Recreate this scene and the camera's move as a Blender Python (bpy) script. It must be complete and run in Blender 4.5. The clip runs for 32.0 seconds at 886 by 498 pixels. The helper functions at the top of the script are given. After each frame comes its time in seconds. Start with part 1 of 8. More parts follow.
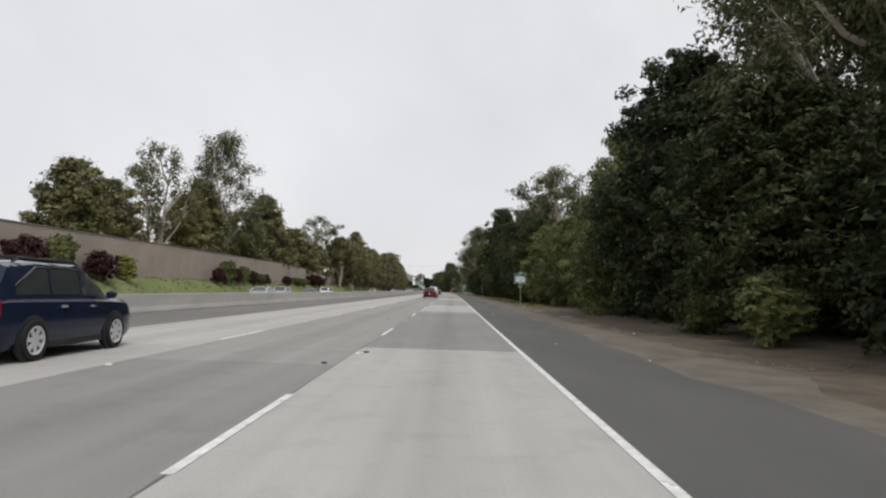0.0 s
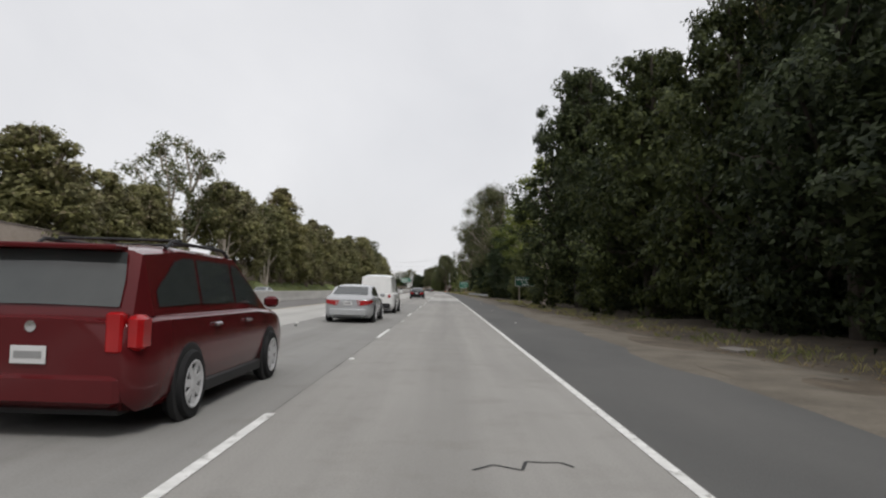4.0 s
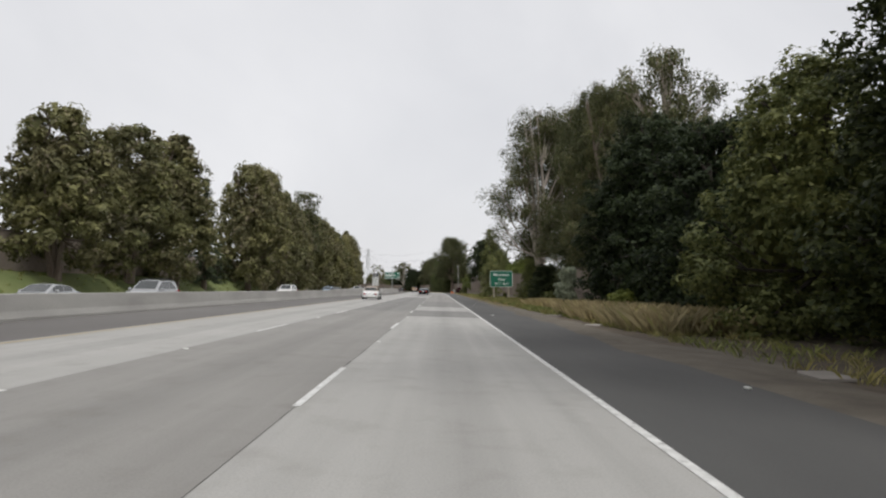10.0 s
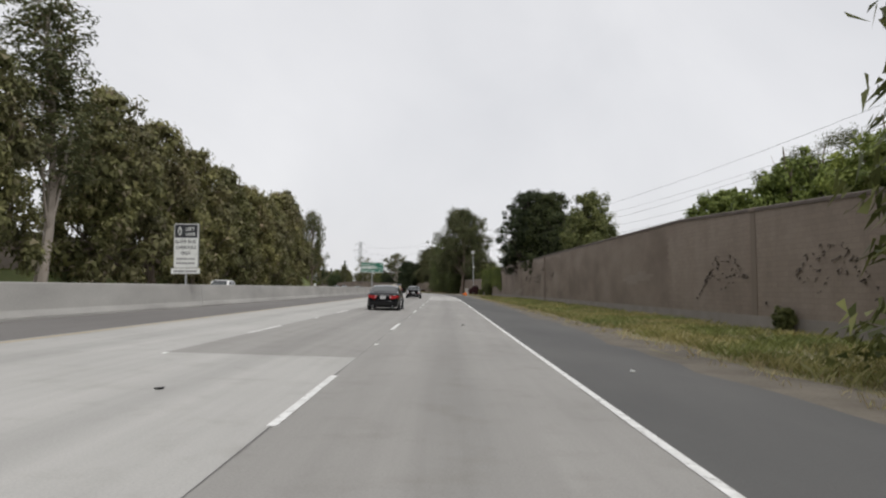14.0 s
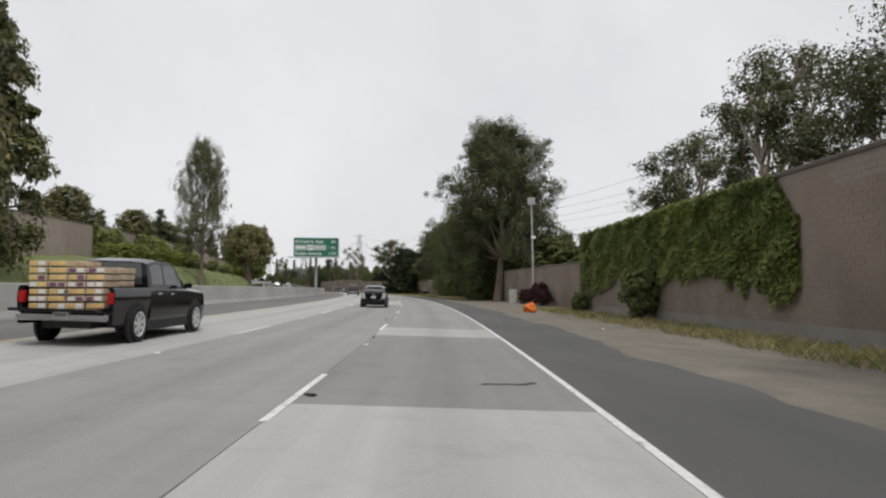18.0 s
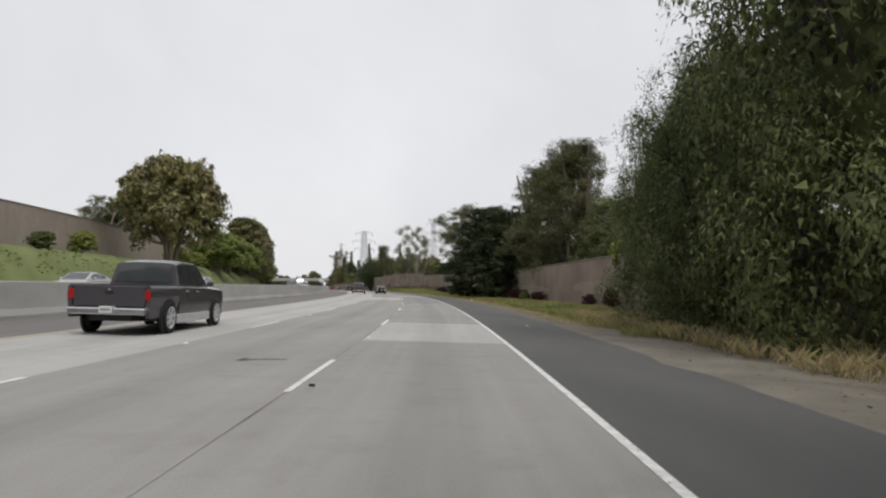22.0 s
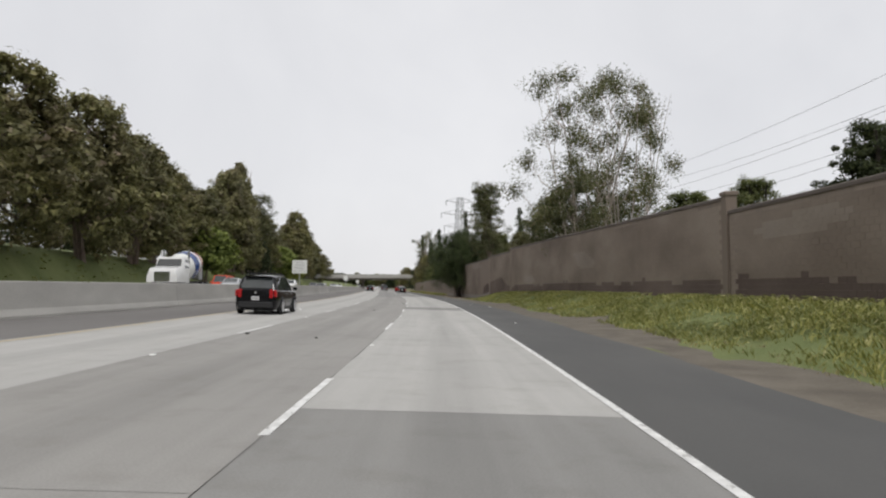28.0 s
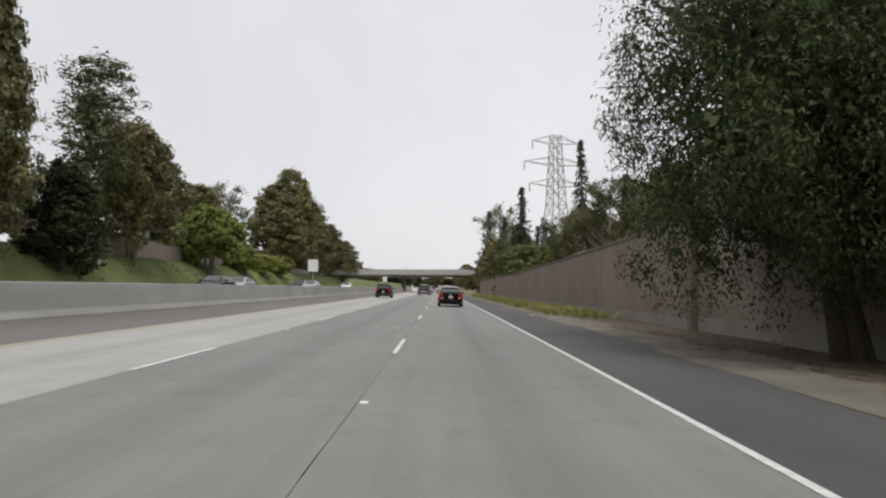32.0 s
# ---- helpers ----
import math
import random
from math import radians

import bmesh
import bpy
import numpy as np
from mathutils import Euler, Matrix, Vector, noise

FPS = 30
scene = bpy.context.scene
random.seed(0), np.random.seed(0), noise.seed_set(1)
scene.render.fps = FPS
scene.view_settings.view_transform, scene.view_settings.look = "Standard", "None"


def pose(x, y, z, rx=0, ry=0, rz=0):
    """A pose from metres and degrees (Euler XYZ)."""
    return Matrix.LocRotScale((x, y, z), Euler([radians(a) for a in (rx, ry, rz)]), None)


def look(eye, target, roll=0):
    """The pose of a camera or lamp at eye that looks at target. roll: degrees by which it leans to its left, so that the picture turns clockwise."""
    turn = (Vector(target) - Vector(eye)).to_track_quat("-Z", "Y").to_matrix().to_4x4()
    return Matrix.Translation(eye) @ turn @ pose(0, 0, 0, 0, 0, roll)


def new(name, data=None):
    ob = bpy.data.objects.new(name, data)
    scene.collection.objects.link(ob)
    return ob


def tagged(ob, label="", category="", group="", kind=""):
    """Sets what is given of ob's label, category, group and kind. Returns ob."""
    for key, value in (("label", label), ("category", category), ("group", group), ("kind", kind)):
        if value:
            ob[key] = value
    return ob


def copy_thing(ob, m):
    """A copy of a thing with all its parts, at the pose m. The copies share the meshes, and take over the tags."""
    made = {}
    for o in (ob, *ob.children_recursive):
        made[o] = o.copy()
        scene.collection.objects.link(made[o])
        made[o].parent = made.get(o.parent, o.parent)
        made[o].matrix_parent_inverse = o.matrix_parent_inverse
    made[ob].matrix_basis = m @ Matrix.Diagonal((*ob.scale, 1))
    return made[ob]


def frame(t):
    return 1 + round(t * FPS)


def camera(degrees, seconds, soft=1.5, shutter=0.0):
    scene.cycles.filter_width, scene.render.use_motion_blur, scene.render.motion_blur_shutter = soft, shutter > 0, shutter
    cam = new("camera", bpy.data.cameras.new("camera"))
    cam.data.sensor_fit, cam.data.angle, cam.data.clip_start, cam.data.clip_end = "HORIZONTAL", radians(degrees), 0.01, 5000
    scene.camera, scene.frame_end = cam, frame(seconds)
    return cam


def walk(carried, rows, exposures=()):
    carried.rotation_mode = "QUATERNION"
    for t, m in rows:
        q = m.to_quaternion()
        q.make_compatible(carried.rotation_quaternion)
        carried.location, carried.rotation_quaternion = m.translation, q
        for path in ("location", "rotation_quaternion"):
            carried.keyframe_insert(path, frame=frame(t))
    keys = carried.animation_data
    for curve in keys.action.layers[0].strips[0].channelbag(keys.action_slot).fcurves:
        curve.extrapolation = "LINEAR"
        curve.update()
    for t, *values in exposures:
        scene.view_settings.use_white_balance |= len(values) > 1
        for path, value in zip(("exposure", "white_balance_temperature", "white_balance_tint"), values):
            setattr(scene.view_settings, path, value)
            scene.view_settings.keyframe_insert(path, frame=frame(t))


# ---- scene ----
cam = camera(68.08, 32.0, soft=2.2, shutter=0.0)
PATH = [
    (0.0, pose(0.000, -0.000, 1.375, 93.62, 0, 0.496)),
    (0.5, pose(0.002, 12.921, 1.375, 93.50, 0, 0.286)),
    (1.0, pose(0.022, 25.857, 1.375, 93.55, 0, 0.100)),
    (1.5, pose(0.060, 38.808, 1.375, 93.58, 0, 0.020)),
    (2.0, pose(0.111, 51.774, 1.375, 93.64, 0, -0.017)),
    (2.5, pose(0.169, 64.755, 1.375, 93.43, 0, -0.092)),
    (3.0, pose(0.226, 77.751, 1.375, 93.45, 0, -0.129)),
    (3.5, pose(0.279, 90.759, 1.375, 93.51, 0, -0.054)),
    (4.0, pose(0.324, 103.781, 1.375, 93.51, 0, 0.047)),
    (4.5, pose(0.360, 116.814, 1.375, 93.52, 0, 0.131)),
    (5.0, pose(0.385, 129.858, 1.375, 93.54, 0, 0.192)),
    (5.5, pose(0.395, 142.915, 1.375, 93.57, 0, 0.185)),
    (6.0, pose(0.392, 155.984, 1.375, 93.39, 0, 0.150)),
    (6.5, pose(0.374, 169.063, 1.375, 93.32, 0, 0.108)),
    (7.0, pose(0.344, 182.149, 1.375, 93.27, 0, 0.110)),
    (7.5, pose(0.300, 195.240, 1.375, 93.32, 0, 0.263)),
    (8.0, pose(0.242, 208.331, 1.375, 93.39, 0, 0.416)),
    (8.5, pose(0.170, 221.416, 1.375, 93.45, 0, 0.406)),
    (9.0, pose(0.083, 234.491, 1.375, 93.36, 0, 0.364)),
    (9.5, pose(-0.019, 247.550, 1.375, 93.59, 0, 0.366)),
    (10.0, pose(-0.137, 260.591, 1.375, 93.50, 0, 0.411)),
    (10.5, pose(-0.272, 273.610, 1.375, 93.62, 0, 0.571)),
    (11.0, pose(-0.427, 286.607, 1.375, 93.35, 0, 0.731)),
    (11.5, pose(-0.602, 299.580, 1.375, 93.35, 0, 0.732)),
    (12.0, pose(-0.791, 312.531, 1.375, 93.43, 0, 0.701)),
    (12.5, pose(-0.986, 325.461, 1.375, 93.12, 0, 0.771)),
    (13.0, pose(-1.177, 338.370, 1.375, 93.14, 0, 0.827)),
    (13.5, pose(-1.359, 351.256, 1.375, 93.12, 0, 0.782)),
    (14.0, pose(-1.529, 364.121, 1.375, 93.42, 0, 0.724)),
    (14.5, pose(-1.688, 376.963, 1.375, 93.21, 0, 0.667)),
    (15.0, pose(-1.827, 389.782, 1.375, 93.34, 0, 0.591)),
    (15.5, pose(-1.947, 402.578, 1.375, 93.48, 0, 0.552)),
    (16.0, pose(-2.064, 415.350, 1.375, 93.62, 0, 0.632)),
    (16.5, pose(-2.205, 428.098, 1.375, 93.77, 0, 0.851)),
    (17.0, pose(-2.387, 440.821, 1.375, 93.56, 0, 1.138)),
    (17.5, pose(-2.631, 453.519, 1.375, 93.47, 0, 1.477)),
    (18.0, pose(-2.964, 466.189, 1.375, 93.48, 0, 1.949)),
    (18.5, pose(-3.421, 478.830, 1.375, 93.34, 0, 2.641)),
    (19.0, pose(-4.038, 491.439, 1.375, 93.32, 0, 3.460)),
    (19.5, pose(-4.844, 504.012, 1.375, 93.30, 0, 4.267)),
    (20.0, pose(-5.852, 516.546, 1.375, 93.40, 0, 5.105)),
    (20.5, pose(-7.070, 529.035, 1.375, 93.21, 0, 6.105)),
    (21.0, pose(-8.520, 541.472, 1.375, 93.08, 0, 7.218)),
    (21.5, pose(-10.209, 553.849, 1.375, 93.06, 0, 8.297)),
    (22.0, pose(-12.124, 566.165, 1.375, 93.32, 0, 9.279)),
    (22.5, pose(-14.233, 578.421, 1.375, 93.11, 0, 10.160)),
    (23.0, pose(-16.504, 590.622, 1.375, 93.25, 0, 10.929)),
    (23.5, pose(-18.923, 602.771, 1.375, 93.32, 0, 11.577)),
    (24.0, pose(-21.489, 614.872, 1.375, 93.28, 0, 12.228)),
    (24.5, pose(-24.212, 626.924, 1.375, 93.28, 0, 12.926)),
    (25.0, pose(-27.098, 638.930, 1.375, 93.24, 0, 13.621)),
    (25.5, pose(-30.149, 650.891, 1.375, 93.17, 0, 14.291)),
    (26.0, pose(-33.371, 662.807, 1.375, 93.21, 0, 15.010)),
    (26.5, pose(-36.769, 674.674, 1.375, 93.25, 0, 15.866)),
    (27.0, pose(-40.356, 686.490, 1.375, 93.30, 0, 16.831)),
    (27.5, pose(-44.133, 698.249, 1.375, 93.35, 0, 17.906)),
    (28.0, pose(-48.094, 709.951, 1.375, 93.33, 0, 18.921)),
    (28.5, pose(-52.225, 721.595, 1.375, 93.39, 0, 19.724)),
    (29.0, pose(-56.514, 733.183, 1.375, 93.29, 0, 20.460)),
    (29.5, pose(-60.953, 744.715, 1.375, 93.34, 0, 21.215)),
    (30.0, pose(-65.533, 756.194, 1.375, 93.49, 0, 21.934)),
    (30.5, pose(-70.246, 767.622, 1.375, 93.45, 0, 22.639)),
    (31.0, pose(-75.091, 778.998, 1.375, 93.37, 0, 23.300)),
    (31.5, pose(-80.057, 790.326, 1.375, 93.45, 0, 23.809)),
    (32.0, pose(-85.120, 801.618, 1.375, 93.40, 0, 24.143)),
]
walk(cam, PATH)

# the road's right edge line: its heading in degrees every 50 m, and its start
HEADINGS = [-0.18, -0.35, -0.21, -0.10, 0.10, 0.52, 0.75, 0.87, 0.60, 1.26, 4.11, 7.78, 11.00, 14.44, 17.99, 20.76, 23.59, 24.40, 24.40, 24.40, 24.40]
ROAD_X, ROAD_Y = 1.606, -0.000
FALL = 0.0292   # cross fall of the carriageway
DASH_END = 8.44   # far end of a lane dash; they repeat every 14.63 m

# ---------------------------------------------------------------- world and sun
world = bpy.data.worlds.new("overcast_sky")
scene.world = world
world.use_nodes = True
wn, wl = world.node_tree.nodes, world.node_tree.links
wn.clear()
sky = wn.new("ShaderNodeTexSky")
sky.sky_type = "NISHITA"
sky.sun_disc = False
sky.sun_elevation, sky.sun_rotation = radians(52), radians(200)
sky.dust_density = 4.0
cloud = wn.new("ShaderNodeTexNoise")
cloud.inputs["Scale"].default_value = 2.6
cloud.inputs["Detail"].default_value = 7.0
cloud.inputs["Roughness"].default_value = 0.52
cloud.inputs["Distortion"].default_value = 0.35
ramp = wn.new("ShaderNodeValToRGB")
ramp.color_ramp.elements[0].position, ramp.color_ramp.elements[0].color = 0.30, (0.768, 0.770, 0.795, 1)
ramp.color_ramp.elements[1].position, ramp.color_ramp.elements[1].color = 0.72, (0.905, 0.902, 0.918, 1)
veil = wn.new("ShaderNodeBackground")
veil.inputs["Strength"].default_value = 1.0
clear = wn.new("ShaderNodeBackground")
clear.inputs["Strength"].default_value = 0.10
both = wn.new("ShaderNodeMixShader")
both.inputs[0].default_value = 0.90
wout = wn.new("ShaderNodeOutputWorld")
wl.new(cloud.outputs["Fac"], ramp.inputs["Fac"])
wl.new(ramp.outputs["Color"], veil.inputs["Color"])
wl.new(sky.outputs["Color"], clear.inputs["Color"])
wl.new(clear.outputs[0], both.inputs[1])
wl.new(veil.outputs[0], both.inputs[2])
wl.new(both.outputs[0], wout.inputs["Surface"])

sun = new("sun", bpy.data.lights.new("sun", "SUN"))
sun.data.energy, sun.data.angle, sun.data.color = 1.5, radians(14), (1.0, 0.98, 0.95)
sun.matrix_world = look((0, 0, 100), (-30, 50, 0))

# ---------------------------------------------------------------- materials


def socket(node, name, value):
    node.inputs[name].default_value = value


class Mat:
    """A node material with a principled surface; helpers add noise and mixes."""

    def __init__(self, name, rough=0.8, metal=0.0, spec=0.5):
        self.m = bpy.data.materials.new(name)
        self.m.use_nodes = True
        self.n, self.l = self.m.node_tree.nodes, self.m.node_tree.links
        self.b = self.n["Principled BSDF"]
        socket(self.b, "Roughness", rough)
        socket(self.b, "Metallic", metal)
        socket(self.b, "Specular IOR Level", spec)

    def coord(self, kind="Object", scale=(1, 1, 1)):
        tc, mp = self.n.new("ShaderNodeTexCoord"), self.n.new("ShaderNodeMapping")
        mp.inputs["Scale"].default_value = scale
        self.l.new(tc.outputs[kind], mp.inputs["Vector"])
        return mp.outputs["Vector"]

    def noise(self, vec, scale, detail=4.0, rough=0.55):
        t = self.n.new("ShaderNodeTexNoise")
        socket(t, "Scale", scale), socket(t, "Detail", detail), socket(t, "Roughness", rough)
        self.l.new(vec, t.inputs["Vector"])
        return t.outputs["Fac"]

    def ramp(self, fac, stops):
        r = self.n.new("ShaderNodeValToRGB")
        e = r.color_ramp.elements
        while len(e) < len(stops):
            e.new(0.5)
        for k, (p, c) in zip(e, stops):
            k.position = p
            k.color = (*c, 1) if len(c) == 3 else c
        self.l.new(fac, r.inputs["Fac"])
        return r.outputs["Color"]

    def mix(self, fac, a, b, blend="MIX"):
        x = self.n.new("ShaderNodeMix")
        x.data_type, x.blend_type = "RGBA", blend
        for src, key in ((fac, 0), (a, 6), (b, 7)):
            if hasattr(src, "links"):
                self.l.new(src, x.inputs[key])
            else:
                x.inputs[key].default_value = src if key == 0 else (*src, 1)
        return x.outputs[2]

    def math(self, op, a, b=0.0):
        x = self.n.new("ShaderNodeMath")
        x.operation = op
        for k, src in enumerate((a, b)):
            if hasattr(src, "links"):
                self.l.new(src, x.inputs[k])
            else:
                x.inputs[k].default_value = src
        return x.outputs[0]

    def bump(self, height, strength=0.3, distance=0.02):
        u = self.n.new("ShaderNodeBump")
        socket(u, "Strength", strength), socket(u, "Distance", distance)
        self.l.new(height, u.inputs["Height"])
        self.l.new(u.outputs["Normal"], self.b.inputs["Normal"])

    def colour(self, c):
        if hasattr(c, "links"):
            self.l.new(c, self.b.inputs["Base Color"])
        else:
            socket(self.b, "Base Color", (*c, 1))
        return self

    def island(self):
        return self.n.new("ShaderNodeNewGeometry").outputs["Random Per Island"]

    def each(self):
        return self.n.new("ShaderNodeObjectInfo").outputs["Random"]


def mottled(name, a, b, scale=2.0, fine=30.0, rough=0.85, bump=0.3, dist=0.02, metal=0.0, spec=0.4, kind="Object", stretch=(1, 1, 1)):
    """Two tones with a coarse and a fine noise."""
    m = Mat(name, rough, metal, spec)
    v = m.coord(kind, stretch)
    big, small = m.noise(v, scale, 5), m.noise(v, fine, 3)
    f = m.math("ADD", m.math("MULTIPLY", big, 0.7), m.math("MULTIPLY", small, 0.3))
    m.colour(m.ramp(f, [(0.32, a), (0.68, b)]))
    if bump:
        m.bump(small, bump, dist)
    return m.m


def concrete_lane(name, a, b, worn):
    """Road concrete; UV is metres across and along. Wheel tracks, oil band, stains, fine grit."""
    m = Mat(name, 0.82, 0.0, 0.35)
    v = m.coord("UV")
    long = m.coord("UV", (1.4, 0.05, 1))
    streak = m.noise(long, 2.2, 4)
    big = m.noise(v, 0.22, 5)
    grit = m.noise(v, 45.0, 2, 0.7)
    blot = m.noise(v, 1.3, 6, 0.6)
    f = m.math("ADD", m.math("MULTIPLY", big, 0.5), m.math("MULTIPLY", streak, 0.5))
    base = m.ramp(f, [(0.33, a), (0.66, b)])
    # the oil band down the middle of each lane, and darker wheel tracks
    sep = m.n.new("ShaderNodeSeparateXYZ")
    m.l.new(v, sep.inputs[0])
    lane = m.math("FRACT", m.math("DIVIDE", sep.outputs[0], 3.66))
    off = m.math("ABSOLUTE", m.math("SUBTRACT", lane, 0.5))
    band = m.ramp(off, [(0.0, (0.82, 0.82, 0.82)), (0.10, (0.90, 0.90, 0.90)), (0.17, (1, 1, 1)), (0.30, (0.97, 0.97, 0.97))])
    base = m.mix(worn, base, band, "MULTIPLY")
    base = m.mix(0.55, base, m.ramp(blot, [(0.30, (0.80, 0.79, 0.77)), (0.48, (1, 1, 1))]), "MULTIPLY")
    base = m.mix(0.5, base, m.ramp(grit, [(0.30, (0.78, 0.78, 0.78)), (0.60, (1.06, 1.06, 1.05))]), "MULTIPLY")
    m.colour(base)
    m.bump(grit, 0.25, 0.01)
    return m.m


def worn_paint(name, a, b, under):
    """Line paint scuffed through to the concrete in places; UV in metres."""
    m = Mat(name, 0.7, 0.0, 0.35)
    v = m.coord("UV")
    c = m.ramp(m.noise(v, 5.0, 4), [(0.32, a), (0.68, b)])
    chip = m.noise(m.coord("UV", (1.0, 0.55, 1)), 9.0, 5, 0.65)
    c = m.mix(m.ramp(chip, [(0.57, (0, 0, 0)), (0.66, (0.8, 0.8, 0.8))]), c, under)
    m.colour(c)
    m.bump(chip, 0.2, 0.004)
    return m.m


def leaf_material(name, dark, light, accent=None, dull=None, rough=0.6, vary=1.0):
    m = Mat(name, rough, 0.0, 0.25)
    isl, per = m.island(), m.each()
    c = m.ramp(isl, [(0.05, dark), (0.95, light)])
    if accent:
        c = m.mix(m.ramp(isl, [(0.90, (0, 0, 0)), (0.93, (0.8, 0.8, 0.8))]), c, accent)
    v = m.coord("Object")
    patch = m.noise(v, 0.33, 3)
    if dull:
        c = m.mix(m.ramp(m.noise(v, 0.21, 2), [(0.46, (0, 0, 0)), (0.58, (0.9, 0.9, 0.9))]), c, m.mix(1.0, c, dull, "MULTIPLY"))
    c = m.mix(0.8, c, m.ramp(patch, [(0.35, (0.72, 0.74, 0.70)), (0.65, (1.25, 1.2, 1.1))]), "MULTIPLY")
    c = m.mix(0.7, c, m.ramp(per, [(0.0, (1 - 0.15 * vary, 1 - 0.10 * vary, 1 - 0.16 * vary)), (0.5, (1, 1, 1)), (1.0, (1 + 0.14 * vary, 1 + 0.10 * vary, 1 - 0.04 * vary))]), "MULTIPLY")
    m.colour(c)
    tr = m.n.new("ShaderNodeBsdfTranslucent")
    m.l.new(c, tr.inputs["Color"])
    mx = m.n.new("ShaderNodeMixShader")
    mx.inputs[0].default_value = 0.3
    m.l.new(m.b.outputs[0], mx.inputs[1])
    m.l.new(tr.outputs[0], mx.inputs[2])
    m.l.new(mx.outputs[0], m.n["Material Output"].inputs["Surface"])
    return m.m


def plain(name, c, rough=0.5, metal=0.0, spec=0.5, coat=0.0, vary=0.06):
    m = Mat(name, rough, metal, spec)
    v = m.coord("Object")
    n = m.noise(v, 3.0, 4)
    lo, hi = tuple(x * (1 - vary) for x in c), tuple(min(1, x * (1 + vary)) for x in c)
    m.colour(m.ramp(n, [(0.3, lo), (0.7, hi)]))
    socket(m.b, "Coat Weight", coat)
    socket(m.b, "Coat Roughness", 0.08)
    return m.m


def block_wall(name, a, b, course=0.203, length=0.406):
    """Split-face block: UV is metres along and up. Courses, stained bands, dark drips."""
    m = Mat(name, 0.9, 0.0, 0.2)
    v = m.coord("UV")
    br = m.n.new("ShaderNodeTexBrick")
    socket(br, "Scale", 1.0), socket(br, "Brick Width", length), socket(br, "Row Height", course), socket(br, "Mortar Size", 0.008)
    socket(br, "Mortar Smooth", 0.3), socket(br, "Bias", 0.0)
    br.inputs["Color1"].default_value = (1, 1, 1, 1)
    br.inputs["Color2"].default_value = (0.90, 0.90, 0.91, 1)
    br.inputs["Mortar"].default_value = (0.74, 0.73, 0.72, 1)
    m.l.new(v, br.inputs["Vector"])
    big, mid, fine = m.noise(v, 0.18, 5), m.noise(m.coord("UV", (1.2, 0.35, 1)), 0.9, 6), m.noise(v, 26.0, 3)
    c = m.ramp(m.math("ADD", m.math("MULTIPLY", big, 0.6), m.math("MULTIPLY", mid, 0.4)), [(0.33, a), (0.66, b)])
    c = m.mix(0.85, c, br.outputs["Color"], "MULTIPLY")
    c = m.mix(0.5, c, m.ramp(fine, [(0.3, (0.8, 0.8, 0.8)), (0.7, (1.1, 1.1, 1.1))]), "MULTIPLY")
    m.colour(c)
    m.bump(m.math("ADD", br.outputs["Fac"], m.math("MULTIPLY", fine, -0.8)), -0.35, 0.012)
    return m.m


M_LIGHT = concrete_lane("pale_concrete", (0.373, 0.366, 0.348), (0.458, 0.449, 0.429), 0.8)
M_MID = concrete_lane("worn_concrete", (0.264, 0.255, 0.240), (0.323, 0.313, 0.295), 0.85)
M_DARK = concrete_lane("old_concrete", (0.221, 0.217, 0.207), (0.273, 0.267, 0.254), 0.85)
M_ASPH = mottled("shoulder_asphalt", (0.073, 0.073, 0.072), (0.116, 0.114, 0.109), 0.35, 60.0, 0.9, 0.5, 0.01, kind="UV", stretch=(1.0, 0.35, 1))
M_ASPH_L = mottled("median_asphalt", (0.127, 0.119, 0.113), (0.182, 0.174, 0.165), 0.3, 50.0, 0.9, 0.4, 0.01, kind="UV", stretch=(1.0, 0.2, 1))
M_PAINT = worn_paint("lane_paint", (0.56, 0.56, 0.54), (0.80, 0.80, 0.78), (0.27, 0.26, 0.245))
M_YELLOW = mottled("yellow_paint", (0.34, 0.28, 0.17), (0.52, 0.41, 0.22), 4.0, 40.0, 0.7, 0.2, 0.004, kind="UV")
M_DIRT = mottled("dry_dirt", (0.125, 0.112, 0.091), (0.232, 0.208, 0.170), 0.7, 14.0, 0.95, 0.8, 0.03, kind="UV")
M_SOIL = mottled("brown_soil", (0.088, 0.076, 0.060), (0.185, 0.162, 0.130), 0.9, 15.0, 0.95, 0.8, 0.03, kind="UV")
M_LITTER = mottled("leaf_litter_soil", (0.055, 0.045, 0.034), (0.15, 0.12, 0.088), 1.1, 18.0, 0.95, 0.8, 0.03, kind="UV")
M_GRASSY = mottled("dry_grass_soil", (0.13, 0.125, 0.060), (0.25, 0.215, 0.120), 0.9, 16.0, 0.95, 0.8, 0.03, kind="UV")
M_GREEN = mottled("green_turf", (0.100, 0.130, 0.042), (0.190, 0.212, 0.082), 0.35, 12.0, 0.95, 0.9, 0.04, kind="UV")
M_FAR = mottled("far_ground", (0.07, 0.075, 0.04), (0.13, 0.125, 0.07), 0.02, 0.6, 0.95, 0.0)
M_BARRIER = mottled("barrier_concrete", (0.329, 0.317, 0.299), (0.488, 0.476, 0.445), 0.5, 20.0, 0.85, 0.3, 0.01, kind="UV", stretch=(1, 0.5, 1))
M_WALL_R = block_wall("brown_block", (0.222, 0.180, 0.148), (0.322, 0.270, 0.228))
M_WALL_L = block_wall("tan_block", (0.306, 0.254, 0.214), (0.402, 0.342, 0.294))
M_CAP = mottled("wall_cap", (0.10, 0.083, 0.072), (0.155, 0.13, 0.115), 1.0, 20.0, 0.9, 0.4, 0.01)
M_FOOT = mottled("wall_footing", (0.221, 0.200, 0.178), (0.306, 0.281, 0.255), 0.8, 20.0, 0.9, 0.4, 0.01)
